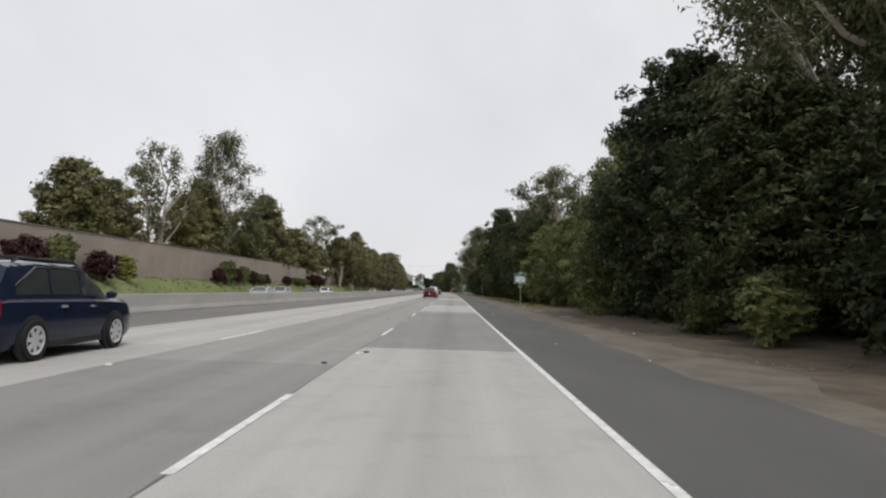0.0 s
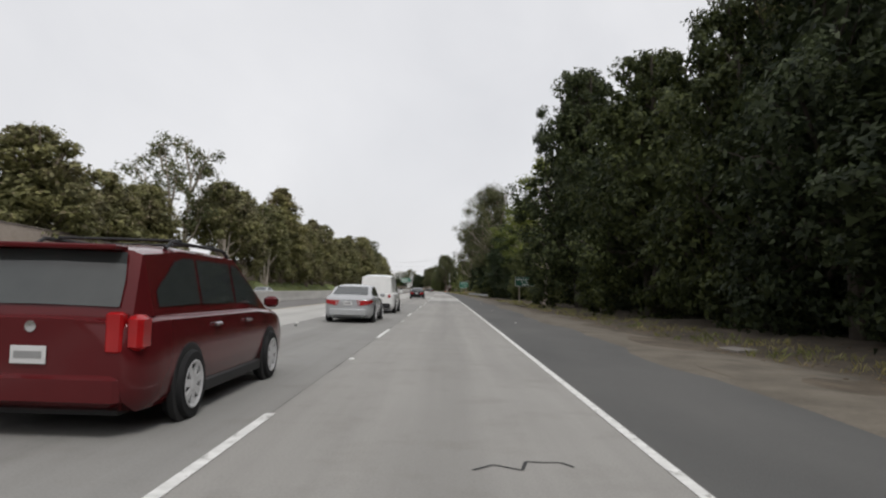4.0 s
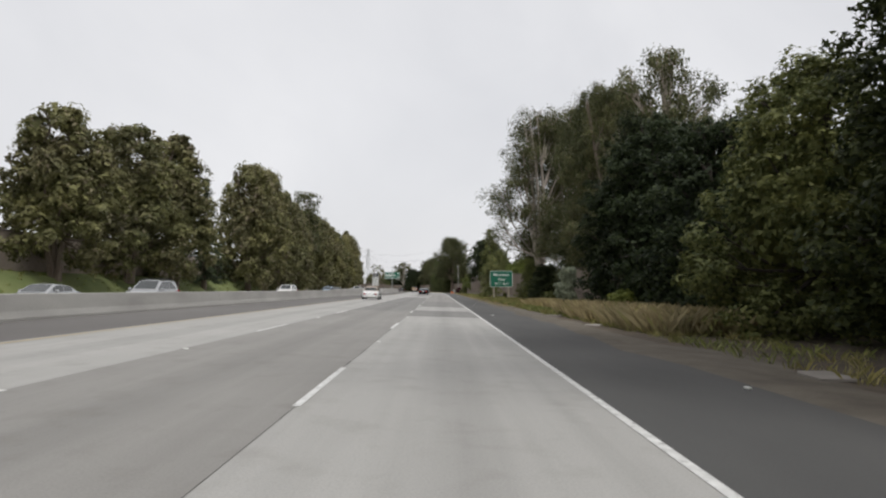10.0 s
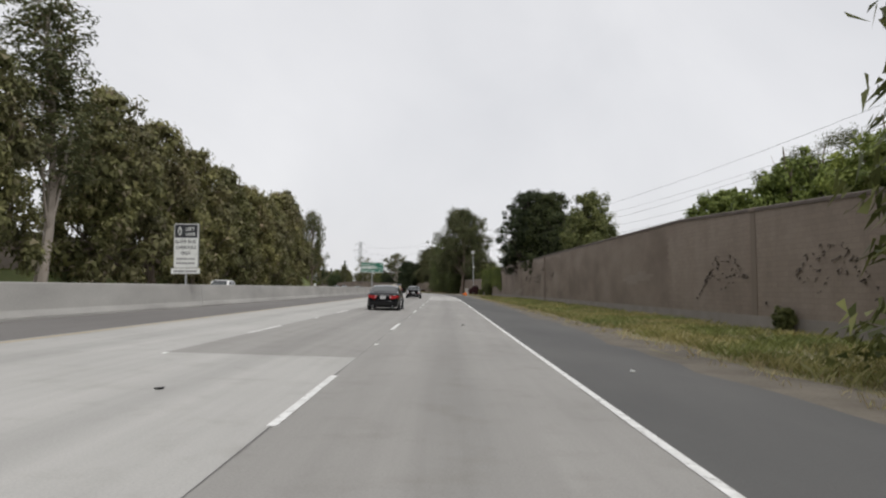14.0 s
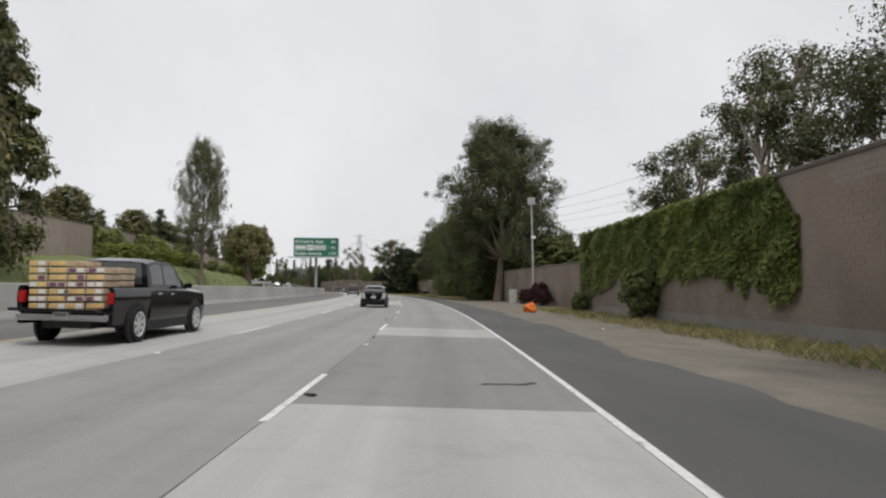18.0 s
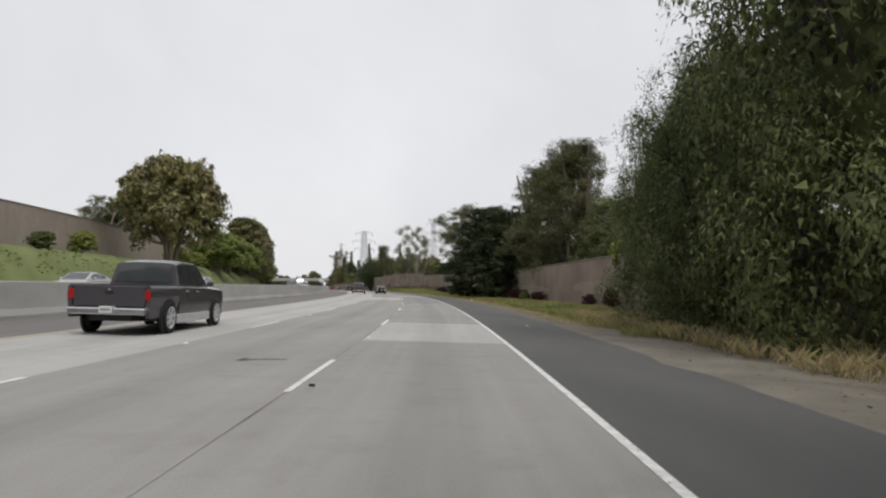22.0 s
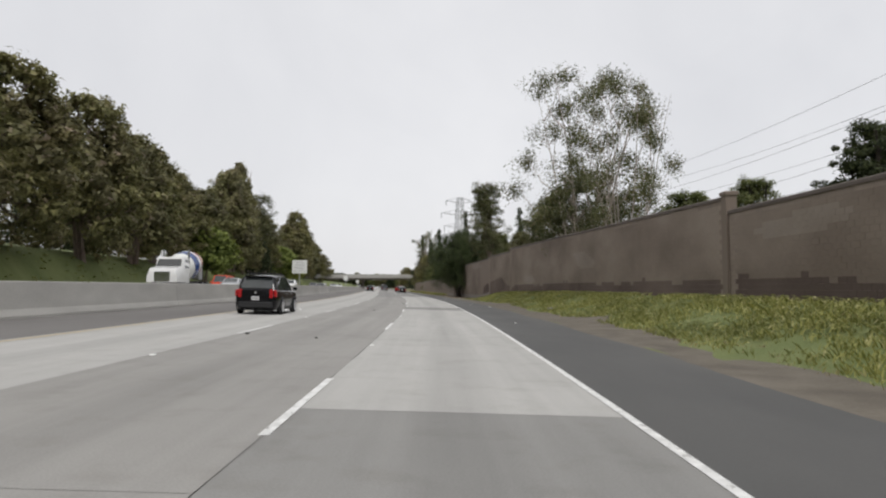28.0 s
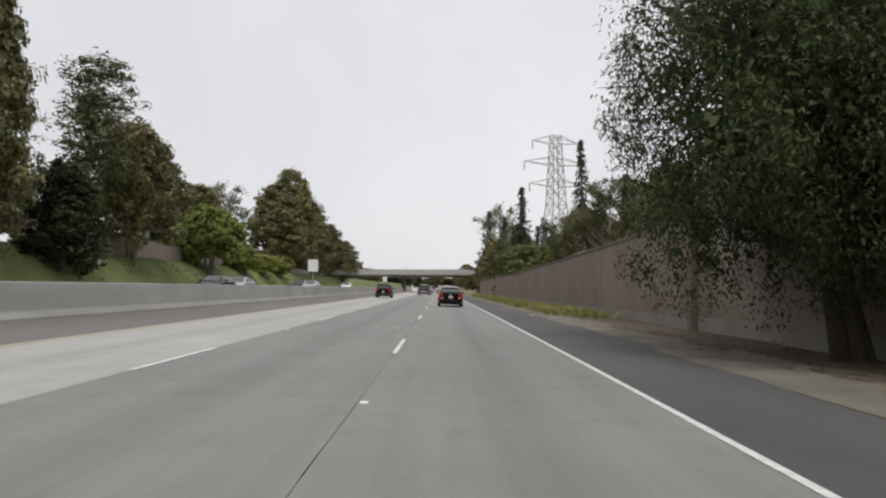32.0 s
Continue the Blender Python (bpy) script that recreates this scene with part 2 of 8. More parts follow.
M_BARK = mottled("grey_brown_bark", (0.10, 0.075, 0.058), (0.26, 0.21, 0.17), 1.2, 9.0, 0.9, 0.8, 0.05, stretch=(1, 1, 0.25))
M_BARK_DARK = mottled("dark_bark", (0.030, 0.025, 0.020), (0.085, 0.070, 0.056), 1.2, 9.0, 0.9, 0.8, 0.05, stretch=(1, 1, 0.25))
M_BARK_PALE = mottled("pale_smooth_bark", (0.26, 0.215, 0.175), (0.52, 0.46, 0.40), 0.9, 7.0, 0.85, 0.6, 0.04, stretch=(1, 1, 0.25))
M_LF_OLIVE = leaf_material("olive_leaves", (0.115, 0.117, 0.053), (0.285, 0.278, 0.128), (0.30, 0.255, 0.18), (0.92, 0.87, 1.06))
M_LF_DARK = leaf_material("dark_leaves", (0.016, 0.025, 0.013), (0.068, 0.087, 0.039), vary=3.5)
M_LF_EUC = leaf_material("grey_green_leaves", (0.070, 0.080, 0.040), (0.175, 0.185, 0.092), (0.20, 0.16, 0.11))
M_LF_SILVER = leaf_material("silver_leaves", (0.20, 0.23, 0.165), (0.42, 0.46, 0.36))
M_LF_FRESH = leaf_material("fresh_leaves", (0.100, 0.130, 0.028), (0.235, 0.265, 0.072))
M_LF_MID = leaf_material("mid_green_leaves", (0.075, 0.094, 0.036), (0.225, 0.242, 0.098))
M_LF_PLUM = leaf_material("plum_leaves", (0.032, 0.011, 0.014), (0.084, 0.029, 0.034))
M_LF_CON = leaf_material("conifer_needles", (0.026, 0.038, 0.022), (0.070, 0.090, 0.046))
M_LF_PEP = leaf_material("weeping_leaves", (0.048, 0.066, 0.028), (0.150, 0.175, 0.072))
M_LF_PEPD = leaf_material("dark_weeping_leaves", (0.027, 0.041, 0.017), (0.098, 0.124, 0.050))
M_LF_IVY = leaf_material("ivy_leaves", (0.095, 0.130, 0.034), (0.265, 0.315, 0.092))
M_LF_LIME = leaf_material("yellow_green_leaves", (0.125, 0.150, 0.034), (0.320, 0.345, 0.095))
M_GRASS = leaf_material("grass_blades", (0.20, 0.190, 0.075), (0.42, 0.38, 0.175), (0.50, 0.44, 0.28), (0.62, 0.80, 0.62))
M_STRAW = leaf_material("dry_straw", (0.27, 0.225, 0.13), (0.50, 0.43, 0.27), (0.30, 0.31, 0.12))
M_BANK = leaf_material("bank_grass", (0.105, 0.135, 0.038), (0.255, 0.280, 0.100), (0.33, 0.30, 0.15))
M_WEED = leaf_material("weed_leaves", (0.165, 0.185, 0.055), (0.40, 0.40, 0.155), (0.54, 0.51, 0.29))
M_LF_DRY = leaf_material("dry_creeper", (0.045, 0.036, 0.032), (0.10, 0.082, 0.070))
M_STEEL = plain("galvanised_steel", (0.42, 0.43, 0.43), 0.55, 0.6, 0.5, vary=0.15)
M_POST = mottled("weathered_timber", (0.27, 0.24, 0.19), (0.42, 0.38, 0.31), 1.5, 14.0, 0.85, 0.4, 0.01)
M_SIGN = plain("sign_green", (0.012, 0.135, 0.085), 0.4, 0.0, 0.5, vary=0.12)
M_SIGN_OLD = plain("faded_sign_green", (0.020, 0.105, 0.070), 0.5, 0.0, 0.5, vary=0.18)
M_WHITE = plain("sign_white", (0.72, 0.73, 0.70), 0.45, 0.0, 0.5, vary=0.08)
M_PATCH = plain("pale_overlay", (0.34, 0.40, 0.36), 0.5, 0.0, 0.5, vary=0.06)
M_BLACK = plain("sign_black", (0.025, 0.027, 0.032), 0.5, vary=0.1)
M_GREY = plain("sign_grey", (0.28, 0.28, 0.28), 0.5, vary=0.1)
M_TAR = plain("tar_seal", (0.022, 0.022, 0.022), 0.7, vary=0.2)
M_SEAM = mottled("joint_filler", (0.085, 0.083, 0.080), (0.20, 0.195, 0.185), 1.2, 20.0, 0.9, 0.0, kind="UV")
M_ORANGE = plain("orange_cloth", (0.75, 0.17, 0.015), 0.7, vary=0.2)
M_CABINET = mottled("pale_cabinet", (0.36, 0.36, 0.33), (0.48, 0.48, 0.45), 1.5, 16.0, 0.75, 0.2, 0.01)
M_TYRE = plain("tyre_rubber", (0.018, 0.018, 0.019), 0.85, 0.0, 0.3, vary=0.2)
M_RIM = plain("alloy_rim", (0.66, 0.66, 0.67), 0.4, 0.3, 0.5, vary=0.1)
M_TRIM = plain("black_plastic", (0.02, 0.02, 0.021), 0.6, 0.0, 0.4, vary=0.15)
M_GLASS = plain("tinted_glass", (0.040, 0.046, 0.046), 0.05, 0.0, 0.75, vary=0.1)
M_CHROME = plain("chrome", (0.62, 0.62, 0.63), 0.18, 1.0, 0.5, vary=0.05)
M_RED = plain("red_lens", (0.36, 0.010, 0.012), 0.15, 0.0, 0.6, vary=0.1)
M_LENS = plain("clear_lens", (0.46, 0.46, 0.47), 0.15, 0.0, 0.6, vary=0.1)
M_PLATE = plain("plate_white", (0.62, 0.62, 0.62), 0.5, vary=0.05)
M_CRATE = mottled("crate_wood", (0.42, 0.31, 0.20), (0.62, 0.50, 0.36), 2.0, 14.0, 0.85, 0.3, 0.01)
M_LABEL = plain("purple_print", (0.16, 0.07, 0.14), 0.7, vary=0.2)
M_FRUIT = plain("yellow_print", (0.72, 0.48, 0.16), 0.7, vary=0.2)


def paint(name, c, metal=0.35):
    return plain(name, c, 0.14, metal * 0.3, 0.28, 0.15, 0.04)


# ---------------------------------------------------------------- plan of the road
STEP = 2.0
S_MIN, S_MAX = -200.0, 1700.0
_S = np.arange(S_MIN, S_MAX + STEP, STEP)
_hk = np.radians(np.array(HEADINGS))
_hm = np.gradient(_hk, 50.0)
_sc = np.clip(_S, 0, 50.0 * (len(_hk) - 1))
_i = np.clip((_sc // 50).astype(int), 0, len(_hk) - 2)
_u = (_sc - 50.0 * _i) / 50.0
_H = ((2 * _u**3 - 3 * _u**2 + 1) * _hk[_i] + (_u**3 - 2 * _u**2 + _u) * 50 * _hm[_i] + (-2 * _u**3 + 3 * _u**2) * _hk[_i + 1] + (_u**3 - _u**2) * 50 * _hm[_i + 1])
_X = np.concatenate([[0], np.cumsum(-np.sin((_H[1:] + _H[:-1]) / 2) * STEP)])
_Y = np.concatenate([[0], np.cumsum(np.cos((_H[1:] + _H[:-1]) / 2) * STEP)])
_k = int(round(-S_MIN / STEP))
_X, _Y = _X - _X[_k] + ROAD_X, _Y - _Y[_k] + ROAD_Y


def heading(s):
    return float(np.interp(s, _S, _H))


def at(s, lat, z=0.0):
    """World place s metres along the edge line and lat metres to its right."""
    h = heading(s)
    return Vector((float(np.interp(s, _S, _X)) + lat * math.cos(h), float(np.interp(s, _S, _Y)) + lat * math.sin(h), z))


def stand(s, lat, z=None, turn=0.0, scale=1.0):
    """Pose of a thing at (s, lat): its y along the road, its x to the right."""
    p = at(s, lat, ground_z(s, lat) if z is None else z)
    sc = scale if isinstance(scale, (tuple, list)) else (scale, scale, scale)
    return Matrix.LocRotScale(p, Euler((0, 0, heading(s) + radians(turn))), Vector(sc))


def ease(x, a, b):
    t = min(1.0, max(0.0, (x - a) / (b - a)))
    return t * t * (3 - 2 * t)


def bank_left(s):
    """Height of the slope's shoulder and of the ground behind, beyond the far carriageway."""
    lo = 2.9
    hi = 4.9
    k = ease(s, 500, 560)
    return lo + (hi - lo) * k


def ground_z(s, lat):
    if lat >= -15.3:
        if lat <= 3.2:
            return -FALL * (lat + 1.9)
        z = -0.15 - 0.17 * ease(lat, 3.2, 6.5)
        up = ease(s, 690, 735) * (1 - ease(s, 790, 812))
        z += 1.25 * up * ease(lat, 4.2, 9.0)
        if lat > 15:
            z += 1.0 * ease(lat, 15, 40)
        return z
    if lat >= -32.5:
        return FALL * 13.4 - 0.02 * (-15.3 - lat) + 0.6 * ease(s, 520, 600)
    top = bank_left(s)
    b0 = 0.05 + 0.6 * ease(s, 520, 600)
    z = b0 + (top - b0) * ease(-lat, 32.5, 37.5)
    z += (0.9 * ease(-lat, 37.5, 44.0)) * ease(s, 500, 560)
    return z


# ---------------------------------------------------------------- mesh helpers
def mesh_of(name, verts, faces, mat, uv=None, smooth=False):
    me = bpy.data.meshes.new(name)
    me.from_pydata([tuple(v) for v in verts], [], faces)
    if mat:
        for one in (mat if isinstance(mat, (list, tuple)) else [mat]):
            me.materials.append(one)
    if uv is not None:
        lay = me.uv_layers.new(name="UVMap")
        idx = np.empty(len(me.loops), dtype=np.int32)
        me.loops.foreach_get("vertex_index", idx)
        lay.data.foreach_set("uv", np.asarray(uv, dtype=np.float32)[idx].ravel())
    if smooth:
        me.polygons.foreach_set("use_smooth", np.ones(len(me.polygons), dtype=bool))
        me.set_sharp_from_angle(angle=radians(38))
    me.update()
    return me


def part(name, me, parent=None, label="", place=None):
    """Links a mesh as one object under a thing or a part."""
    ob = new(name, me)
    if parent is not None:
        ob.parent = parent
    if place is not None:
        ob.matrix_basis = place
    if label:
        ob["label"] = label
    return ob


def thing(name, label, category, m=None, group="", kind=""):
    ob = new(name)
    ob.empty_display_size = 0.3
    if m is not None:
        ob.matrix_basis = m
    return tagged(ob, label, category, group, kind)


class Build:
    """Collects boxes, tubes and lofts into one mesh."""

    def __init__(self):
        self.v, self.f = [], []

    def add(self, verts, faces):
        k = len(self.v)
        self.v += [tuple(x) for x in verts]
        self.f += [tuple(i + k for i in f) for f in faces]
        return self

    def box(self, x0, x1, y0, y1, z0, z1, bev=0.0):
        b = min(bev, (x1 - x0) / 3, (y1 - y0) / 3, (z1 - z0) / 3)
        if b <= 0:
            v = [(x, y, z) for z in (z0, z1) for y in (y0, y1) for x in (x0, x1)]
            return self.add(v, [(0, 2, 3, 1), (4, 5, 7, 6), (0, 1, 5, 4), (2, 6, 7, 3), (0, 4, 6, 2), (1, 3, 7, 5)])
        # chamfered box: three nested rectangles per end
        rings = []
        for z, c in ((z0, b), (z0 + b, 0), (z1 - b, 0), (z1, b)):
            e = c
            rings.append([(x0 + e + b, y0 + e, z), (x1 - e - b, y0 + e, z), (x1 - e, y0 + e + b, z), (x1 - e, y1 - e - b, z),
                          (x1 - e - b, y1 - e, z), (x0 + e + b, y1 - e, z), (x0 + e, y1 - e - b, z), (x0 + e, y0 + e + b, z)])
        return self.loft(rings)

    def loft(self, rings, caps=True):
        n, v, f = len(rings[0]), [], []
        for r in rings:
            v += list(r)
        for i in range(len(rings) - 1):
            for j in range(n):
                a, b = i * n + j, i * n + (j + 1) % n
                f.append((a, b, b + n, a + n))
        if caps:
            f.append(tuple(range(n - 1, -1, -1)))
            f.append(tuple((len(rings) - 1) * n + j for j in range(n)))
        return self.add(v, f)

    def tube(self, path, radii, n=7):
        rings = []
        for i, p in enumerate(path):
            p = Vector(p)
            a, b = Vector(path[max(i - 1, 0)]), Vector(path[min(i + 1, len(path) - 1)])
            d = (b - a).normalized()
            u = d.orthogonal().normalized() if i == 0 else (u - d * u.dot(d)).normalized()
            w = d.cross(u)
            r = radii[i] if isinstance(radii, (list, tuple)) else radii
            rings.append([p + (u * math.cos(k * 2 * math.pi / n) + w * math.sin(k * 2 * math.pi / n)) * r for k in range(n)])
        return self.loft(rings)

    def lathe(self, prof, axis="x", n=20, at_=(0, 0, 0)):
        rings = []
        for r, h in prof:
            ring = []
            for k in range(n):
                c, s = math.cos(2 * math.pi * k / n) * r, math.sin(2 * math.pi * k / n) * r
                p = (h, c, s) if axis == "x" else (c, s, h)
                ring.append((p[0] + at_[0], p[1] + at_[1], p[2] + at_[2]))
            rings.append(ring)
        return self.loft(rings)

    def quad(self, a, b, c, d):
        return self.add([a, b, c, d], [(0, 1, 2, 3)])

    def slab(self, pts, off):
        """A flat plate: the polygon and its copy moved by off."""
        n = len(pts)
        q = [tuple(p[i] + off[i] for i in range(3)) for p in pts]
        return self.add(list(pts) + q, [tuple(range(n - 1, -1, -1)), tuple(range(n, 2 * n))] + [(i, (i + 1) % n, (i + 1) % n + n, i + n) for i in range(n)])

    def mesh(self, name, mat, smooth=False, uv=None):
        return mesh_of(name, self.v, self.f, mat, uv, smooth)


def sweep(name, s0, s1, lats, zfun, mat, step=4.0, parent=None, kind="structure", label="", category="", wob=None):
    """A strip along the road between the given lateral offsets; UV in metres."""
    ss = list(np.arange(s0, s1, step)) + [s1]
    v, uv = [], []
    for s in ss:
        for j, l in enumerate(lats):
            ll = l + (wob(s, j) if wob else 0.0)
            v.append(at(s, ll, zfun(s, ll)))
            uv.append((ll, s))
    n = len(lats)
    f = [(i * n + j, i * n + j + 1, (i + 1) * n + j + 1, (i + 1) * n + j) for i in range(len(ss) - 1) for j in range(n - 1)]
    ob = part(name, mesh_of(name, v, f, mat, uv, True), parent)
    if kind and parent is None:
        tagged(ob, label, category, kind=kind)
    return ob


def text_mesh(words, size, mat, wide=1.0, bold=0.0):
    cu = bpy.data.curves.new("writing", "FONT")
    cu.body, cu.size, cu.align_x, cu.align_y = words, size, "LEFT", "BOTTOM_BASELINE"
    cu.extrude, cu.offset = 0.004, bold
    cu.resolution_u = 3
    ob = bpy.data.objects.new("writing", cu)
    me = bpy.data.meshes.new_from_object(ob)
    bpy.data.objects.remove(ob)
    xs = [v.co.x for v in me.vertices] or [0]
    w = max(xs) - min(xs)
    me.materials.clear()
    me.materials.append(mat)
    for v in me.vertices:
        v.co.x = (v.co.x - min(xs)) * wide
    return me, w * wide


def write(parent, words, x, z, height, width, mat, y=-0.012, name="lettering"):
    """Letters on the plate's face, cap height and full width given; (x, z) is the lower left."""
    me, w = text_mesh(words, height / 0.70, mat, bold=0.006 * height / 0.3)
    k = width / w
    for v in me.vertices:
        v.co.x *= k
    m = Matrix(((1, 0, 0, x), (0, 0, -1, y), (0, 1, 0, z), (0, 0, 0, 1)))
    return part(name, me, parent, "", m)

# ---------------------------------------------------------------- ground and road
g = Build()
g.add([(-4500, -3000, -1.2), (4500, -3000, -1.2), (4500, 5000, -1.2), (-4500, 5000, -1.2)], [(0, 1, 2, 3)])
tagged(part("ground", g.mesh("ground", M_FAR)), "flat open ground reaching to the horizon", "ground", kind="structure")


def road_z(s, lat):
    return -FALL * (lat + 1.9)


rng0 = np.random.default_rng(5)
ROAD_END = 1600.0
road = sweep("road", -200, ROAD_END, [-11.25, 0.35], lambda s, l: road_z(s, l) - 0.05, M_DARK, 8, label="old concrete bed under three freeway lanes", category="road")

# the slabs of each lane: (end, tone); tones: 0 pale, 1 worn, 2 old
LANE_RIGHT = [(15.4, 0), (39.0, 2), (42.7, 1), (60, 0), (91.6, 1), (108, 0), (168.3, 1), (182.2, 2), (205, 0), (255, 1), (293.2, 0),
              (302.2, 2), (311, 0), (330, 2), (372, 1), (437, 1), (474, 0), (485.4, 2), (489.2, 0), (535, 1), (583.6, 1), (592, 0), (622, 1), (658.6, 2), (666, 0),
              (723, 2), (755.6, 0), (760.1, 2), (809.9, 0), (865, 2), (960, 1), (1100, 2), (ROAD_END, 1)]
LANE_MID = [(11.8, 2), (26, 1), (95, 1), (160, 2), (204, 1), (219.7, 0), (300, 1), (361, 2), (376.8, 0), (470, 1), (521, 1), (535.5, 0), (632, 1), (648.3, 0), (720, 1), (800, 1), (900, 2), (ROAD_END, 1)]
TONES = (M_LIGHT, M_MID, M_DARK)
for lane, x0, x1 in ((LANE_RIGHT, -3.655, 0.07), (LANE_MID, -7.30, -3.66)):
    a = -200.0
    for b, tone in lane:
        sweep("concrete_slab", a + 0.004, b - 0.004, [x0, (x0 + x1) / 2, x1], lambda s, l: road_z(s, l), TONES[tone], 4, road)
        a = b
for a in range(-200, int(ROAD_END), 60):
    sweep("concrete_slab", a + 0.01, a + 59.99, [-11.20, -9.2, -7.305], lambda s, l: road_z(s, l), M_LIGHT, 4, road)

# painted lines
lines = sweep("edge_line", -200, ROAD_END, [-0.052, 0.052], lambda s, l: road_z(s, l) + 0.006, M_PAINT, 4, label="solid white edge line, scuffed paint on concrete", category="road marking")
sweep("yellow_line", -200, ROAD_END, [-11.05, -10.93], lambda s, l: road_z(s, l) + 0.006, M_YELLOW, 6, label="solid yellow line along the inner shoulder", category="road marking")
dash_a = thing("lane_dashes", "white broken lane line of worn paint on concrete", "road marking", kind="structure")
dash_b = thing("lane_dashes", "white broken lane line beside the pale carpool lane", "road marking", kind="structure")
for k in range(-12, 95):
    e = DASH_END + k * 14.63
    e += 4.2 * ease(e, 735, 835)
    if e > -180:
        wear = rng0.uniform(0.0, 0.02)
        sweep("dash", e - 3.66, e, [-3.66 - 0.055 + wear, -3.66 + 0.055], lambda s, l: road_z(s, l) + 0.006, M_PAINT, 3.66, dash_a)
        sweep("dash", e - 3.66 + 11.5, e + 11.5, [-7.30 - 0.055, -7.30 + 0.055 - wear], lambda s, l: road_z(s, l) + 0.006, M_PAINT, 3.66, dash_b)


diamond = thing("lane_diamond", "worn white carpool diamond painted on the pale lane", "road marking", kind="structure")
for k, (a, b) in enumerate((((-0.45, 0), (0, 1.9)), ((0, 1.9), (0.45, 0)), ((0.45, 0), (0, -1.9)), ((0, -1.9), (-0.45, 0)))):
    v = [at(750 + y, -9.25 + x * f, road_z(750, -9.25 + x * f) + 0.006) for (x, y), f in ((a, 1), (b, 1))]
    w_ = [at(750 + y * 0.86, -9.25 + x * 0.70, road_z(750, -9.25 + x * 0.70) + 0.006) for x, y in (b, a)]
    part("diamond_side", mesh_of("diamond_side", v + w_, [(0, 1, 2, 3)], M_PAINT, [(0, 0), (0, 2), (0.13, 2), (0.13, 0)]), diamond)


def ragged(s, j):
    return 0.0 if j == 0 else 0.22 * math.sin(s * 0.31) + 0.15 * math.sin(s * 0.83 + 1) + 0.10 * math.sin(s * 2.1)


def shoulder_edge(s):
    return 2.8 + 0.9 * ease(s, 560, 620) * (1 - ease(s, 780, 815)) - 0.2 * ease(s, 790, 820)


sweep("shoulder", -200, ROAD_END, [0.072, 1.6, 3.0], lambda s, l: -FALL * (l + 1.9) - 0.004, M_ASPH, 1.5, label="dark grey asphalt shoulder with a crumbling edge", category="shoulder",
      wob=lambda s, j: ragged(s, j) + shoulder_edge(s) - 3.0 if j == 2 else 0.0)
sweep("inner_shoulder", -200, ROAD_END, [-15.2, -13.0, -11.22], lambda s, l: road_z(s, l) - 0.004, M_ASPH_L, 6, label="narrow dark asphalt shoulder beside the median barrier", category="shoulder")
sweep("far_carriageway", -200, ROAD_END, [-32.9, -24, -15.6], lambda s, l: ground_z(s, l) + 0.01, M_MID, 8, label="concrete lanes of the opposite carriageway", category="road")

sweep("lane_joint", -60, 900, [-3.666, -3.652], lambda s, l: road_z(s, l) + 0.003, M_SEAM, 1.2, road, wob=lambda s, j: (0.008 * math.sin(s * 1.7) + 0.006 * math.sin(s * 4.1)) * (1 if j else -0.6))
STUD = Build().loft([[(-0.05, -0.05, 0), (0.05, -0.05, 0), (0.05, 0.05, 0), (-0.05, 0.05, 0)], [(-0.045, -0.035, 0.016), (0.045, -0.035, 0.016), (0.045, 0.035, 0.016), (-0.045, 0.035, 0.016)]]).mesh("road_stud", M_WHITE)
for k in range(-3, 62):
    for lat, off in ((-3.58, 5.49), (-7.22, 16.99)):
        s = DASH_END + k * 14.63 + off
        s += 4.2 * ease(s, 735, 835)
        st = part("road_stud", STUD, None, "", Matrix.LocRotScale(at(s, lat, road_z(s, lat) + 0.002), Euler((0, 0, heading(s))), None))
        tagged(st, "small raised pale reflector stuck on the concrete", "road stud", "reflectors between the lanes")

# verge on the near side, in stretches of their own soil
VERGE = [(-200, 330, M_LITTER, "dry soil and leaf litter under roadside trees"), (330, 470, M_GRASSY, "dry grassy verge before the brown wall"),
         (470, 588, M_DIRT, "bare dry dirt verge"), (588, 700, M_GRASSY, "weedy grass verge"), (700, 797, M_GREEN, "green weedy bank below the wall"), (797, 880, M_LITTER, "dry dirt strip below the wall"),
         (880, ROAD_END, M_GRASSY, "distant grassy verge")]
for a, b, m, lab in VERGE:
    sweep("verge", a, b, [2.4, 3.2, 4.5, 6.0, 7.5, 9.0, 11.0, 15.0], lambda s, l: ground_z(s, l) - (0.03 if l < 3.0 else 0.0) + (0.05 * noise.noise((l * 0.7, s * 0.35, 0)) if l > 3.4 else 0),
          m, 3.0, label=lab, category="verge")
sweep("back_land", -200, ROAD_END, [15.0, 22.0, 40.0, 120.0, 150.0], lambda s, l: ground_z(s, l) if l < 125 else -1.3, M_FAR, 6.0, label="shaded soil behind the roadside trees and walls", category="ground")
# bare dirt strip next to the asphalt
for a, b, m, lab in ((-200, 452, M_SOIL, "strip of brown dirt beside the shoulder"), (452, 594, M_DIRT, "wide strip of dry tan dirt and gravel"), (594, 796, M_SOIL, "narrow strip of brown soil beside the shoulder"), (796, 880, M_DIRT, "strip of dry dirt along the wall")):
    sweep("dirt_strip", a, b, [2.5, 3.6, 5.2], lambda s, l: ground_z(s, l) + (0.012 if l < 4 else 0.004) - (0.03 if l < 2.9 else 0), m, 1.5, label=lab, category="verge",
          wob=lambda s, j: (0, 0.2 * math.sin(s * 0.5), 0.5 * math.sin(s * 0.23) + 0.3 * math.sin(s * 0.71) + 0.2 * math.sin(s * 1.9) - 0.9 * ease(s, 690, 720) * (1 - ease(s, 800, 815)) - 0.7 * ease(s, 300, 340) * (1 - ease(s, 440, 470)) + shoulder_edge(s) - 2.8)[j])
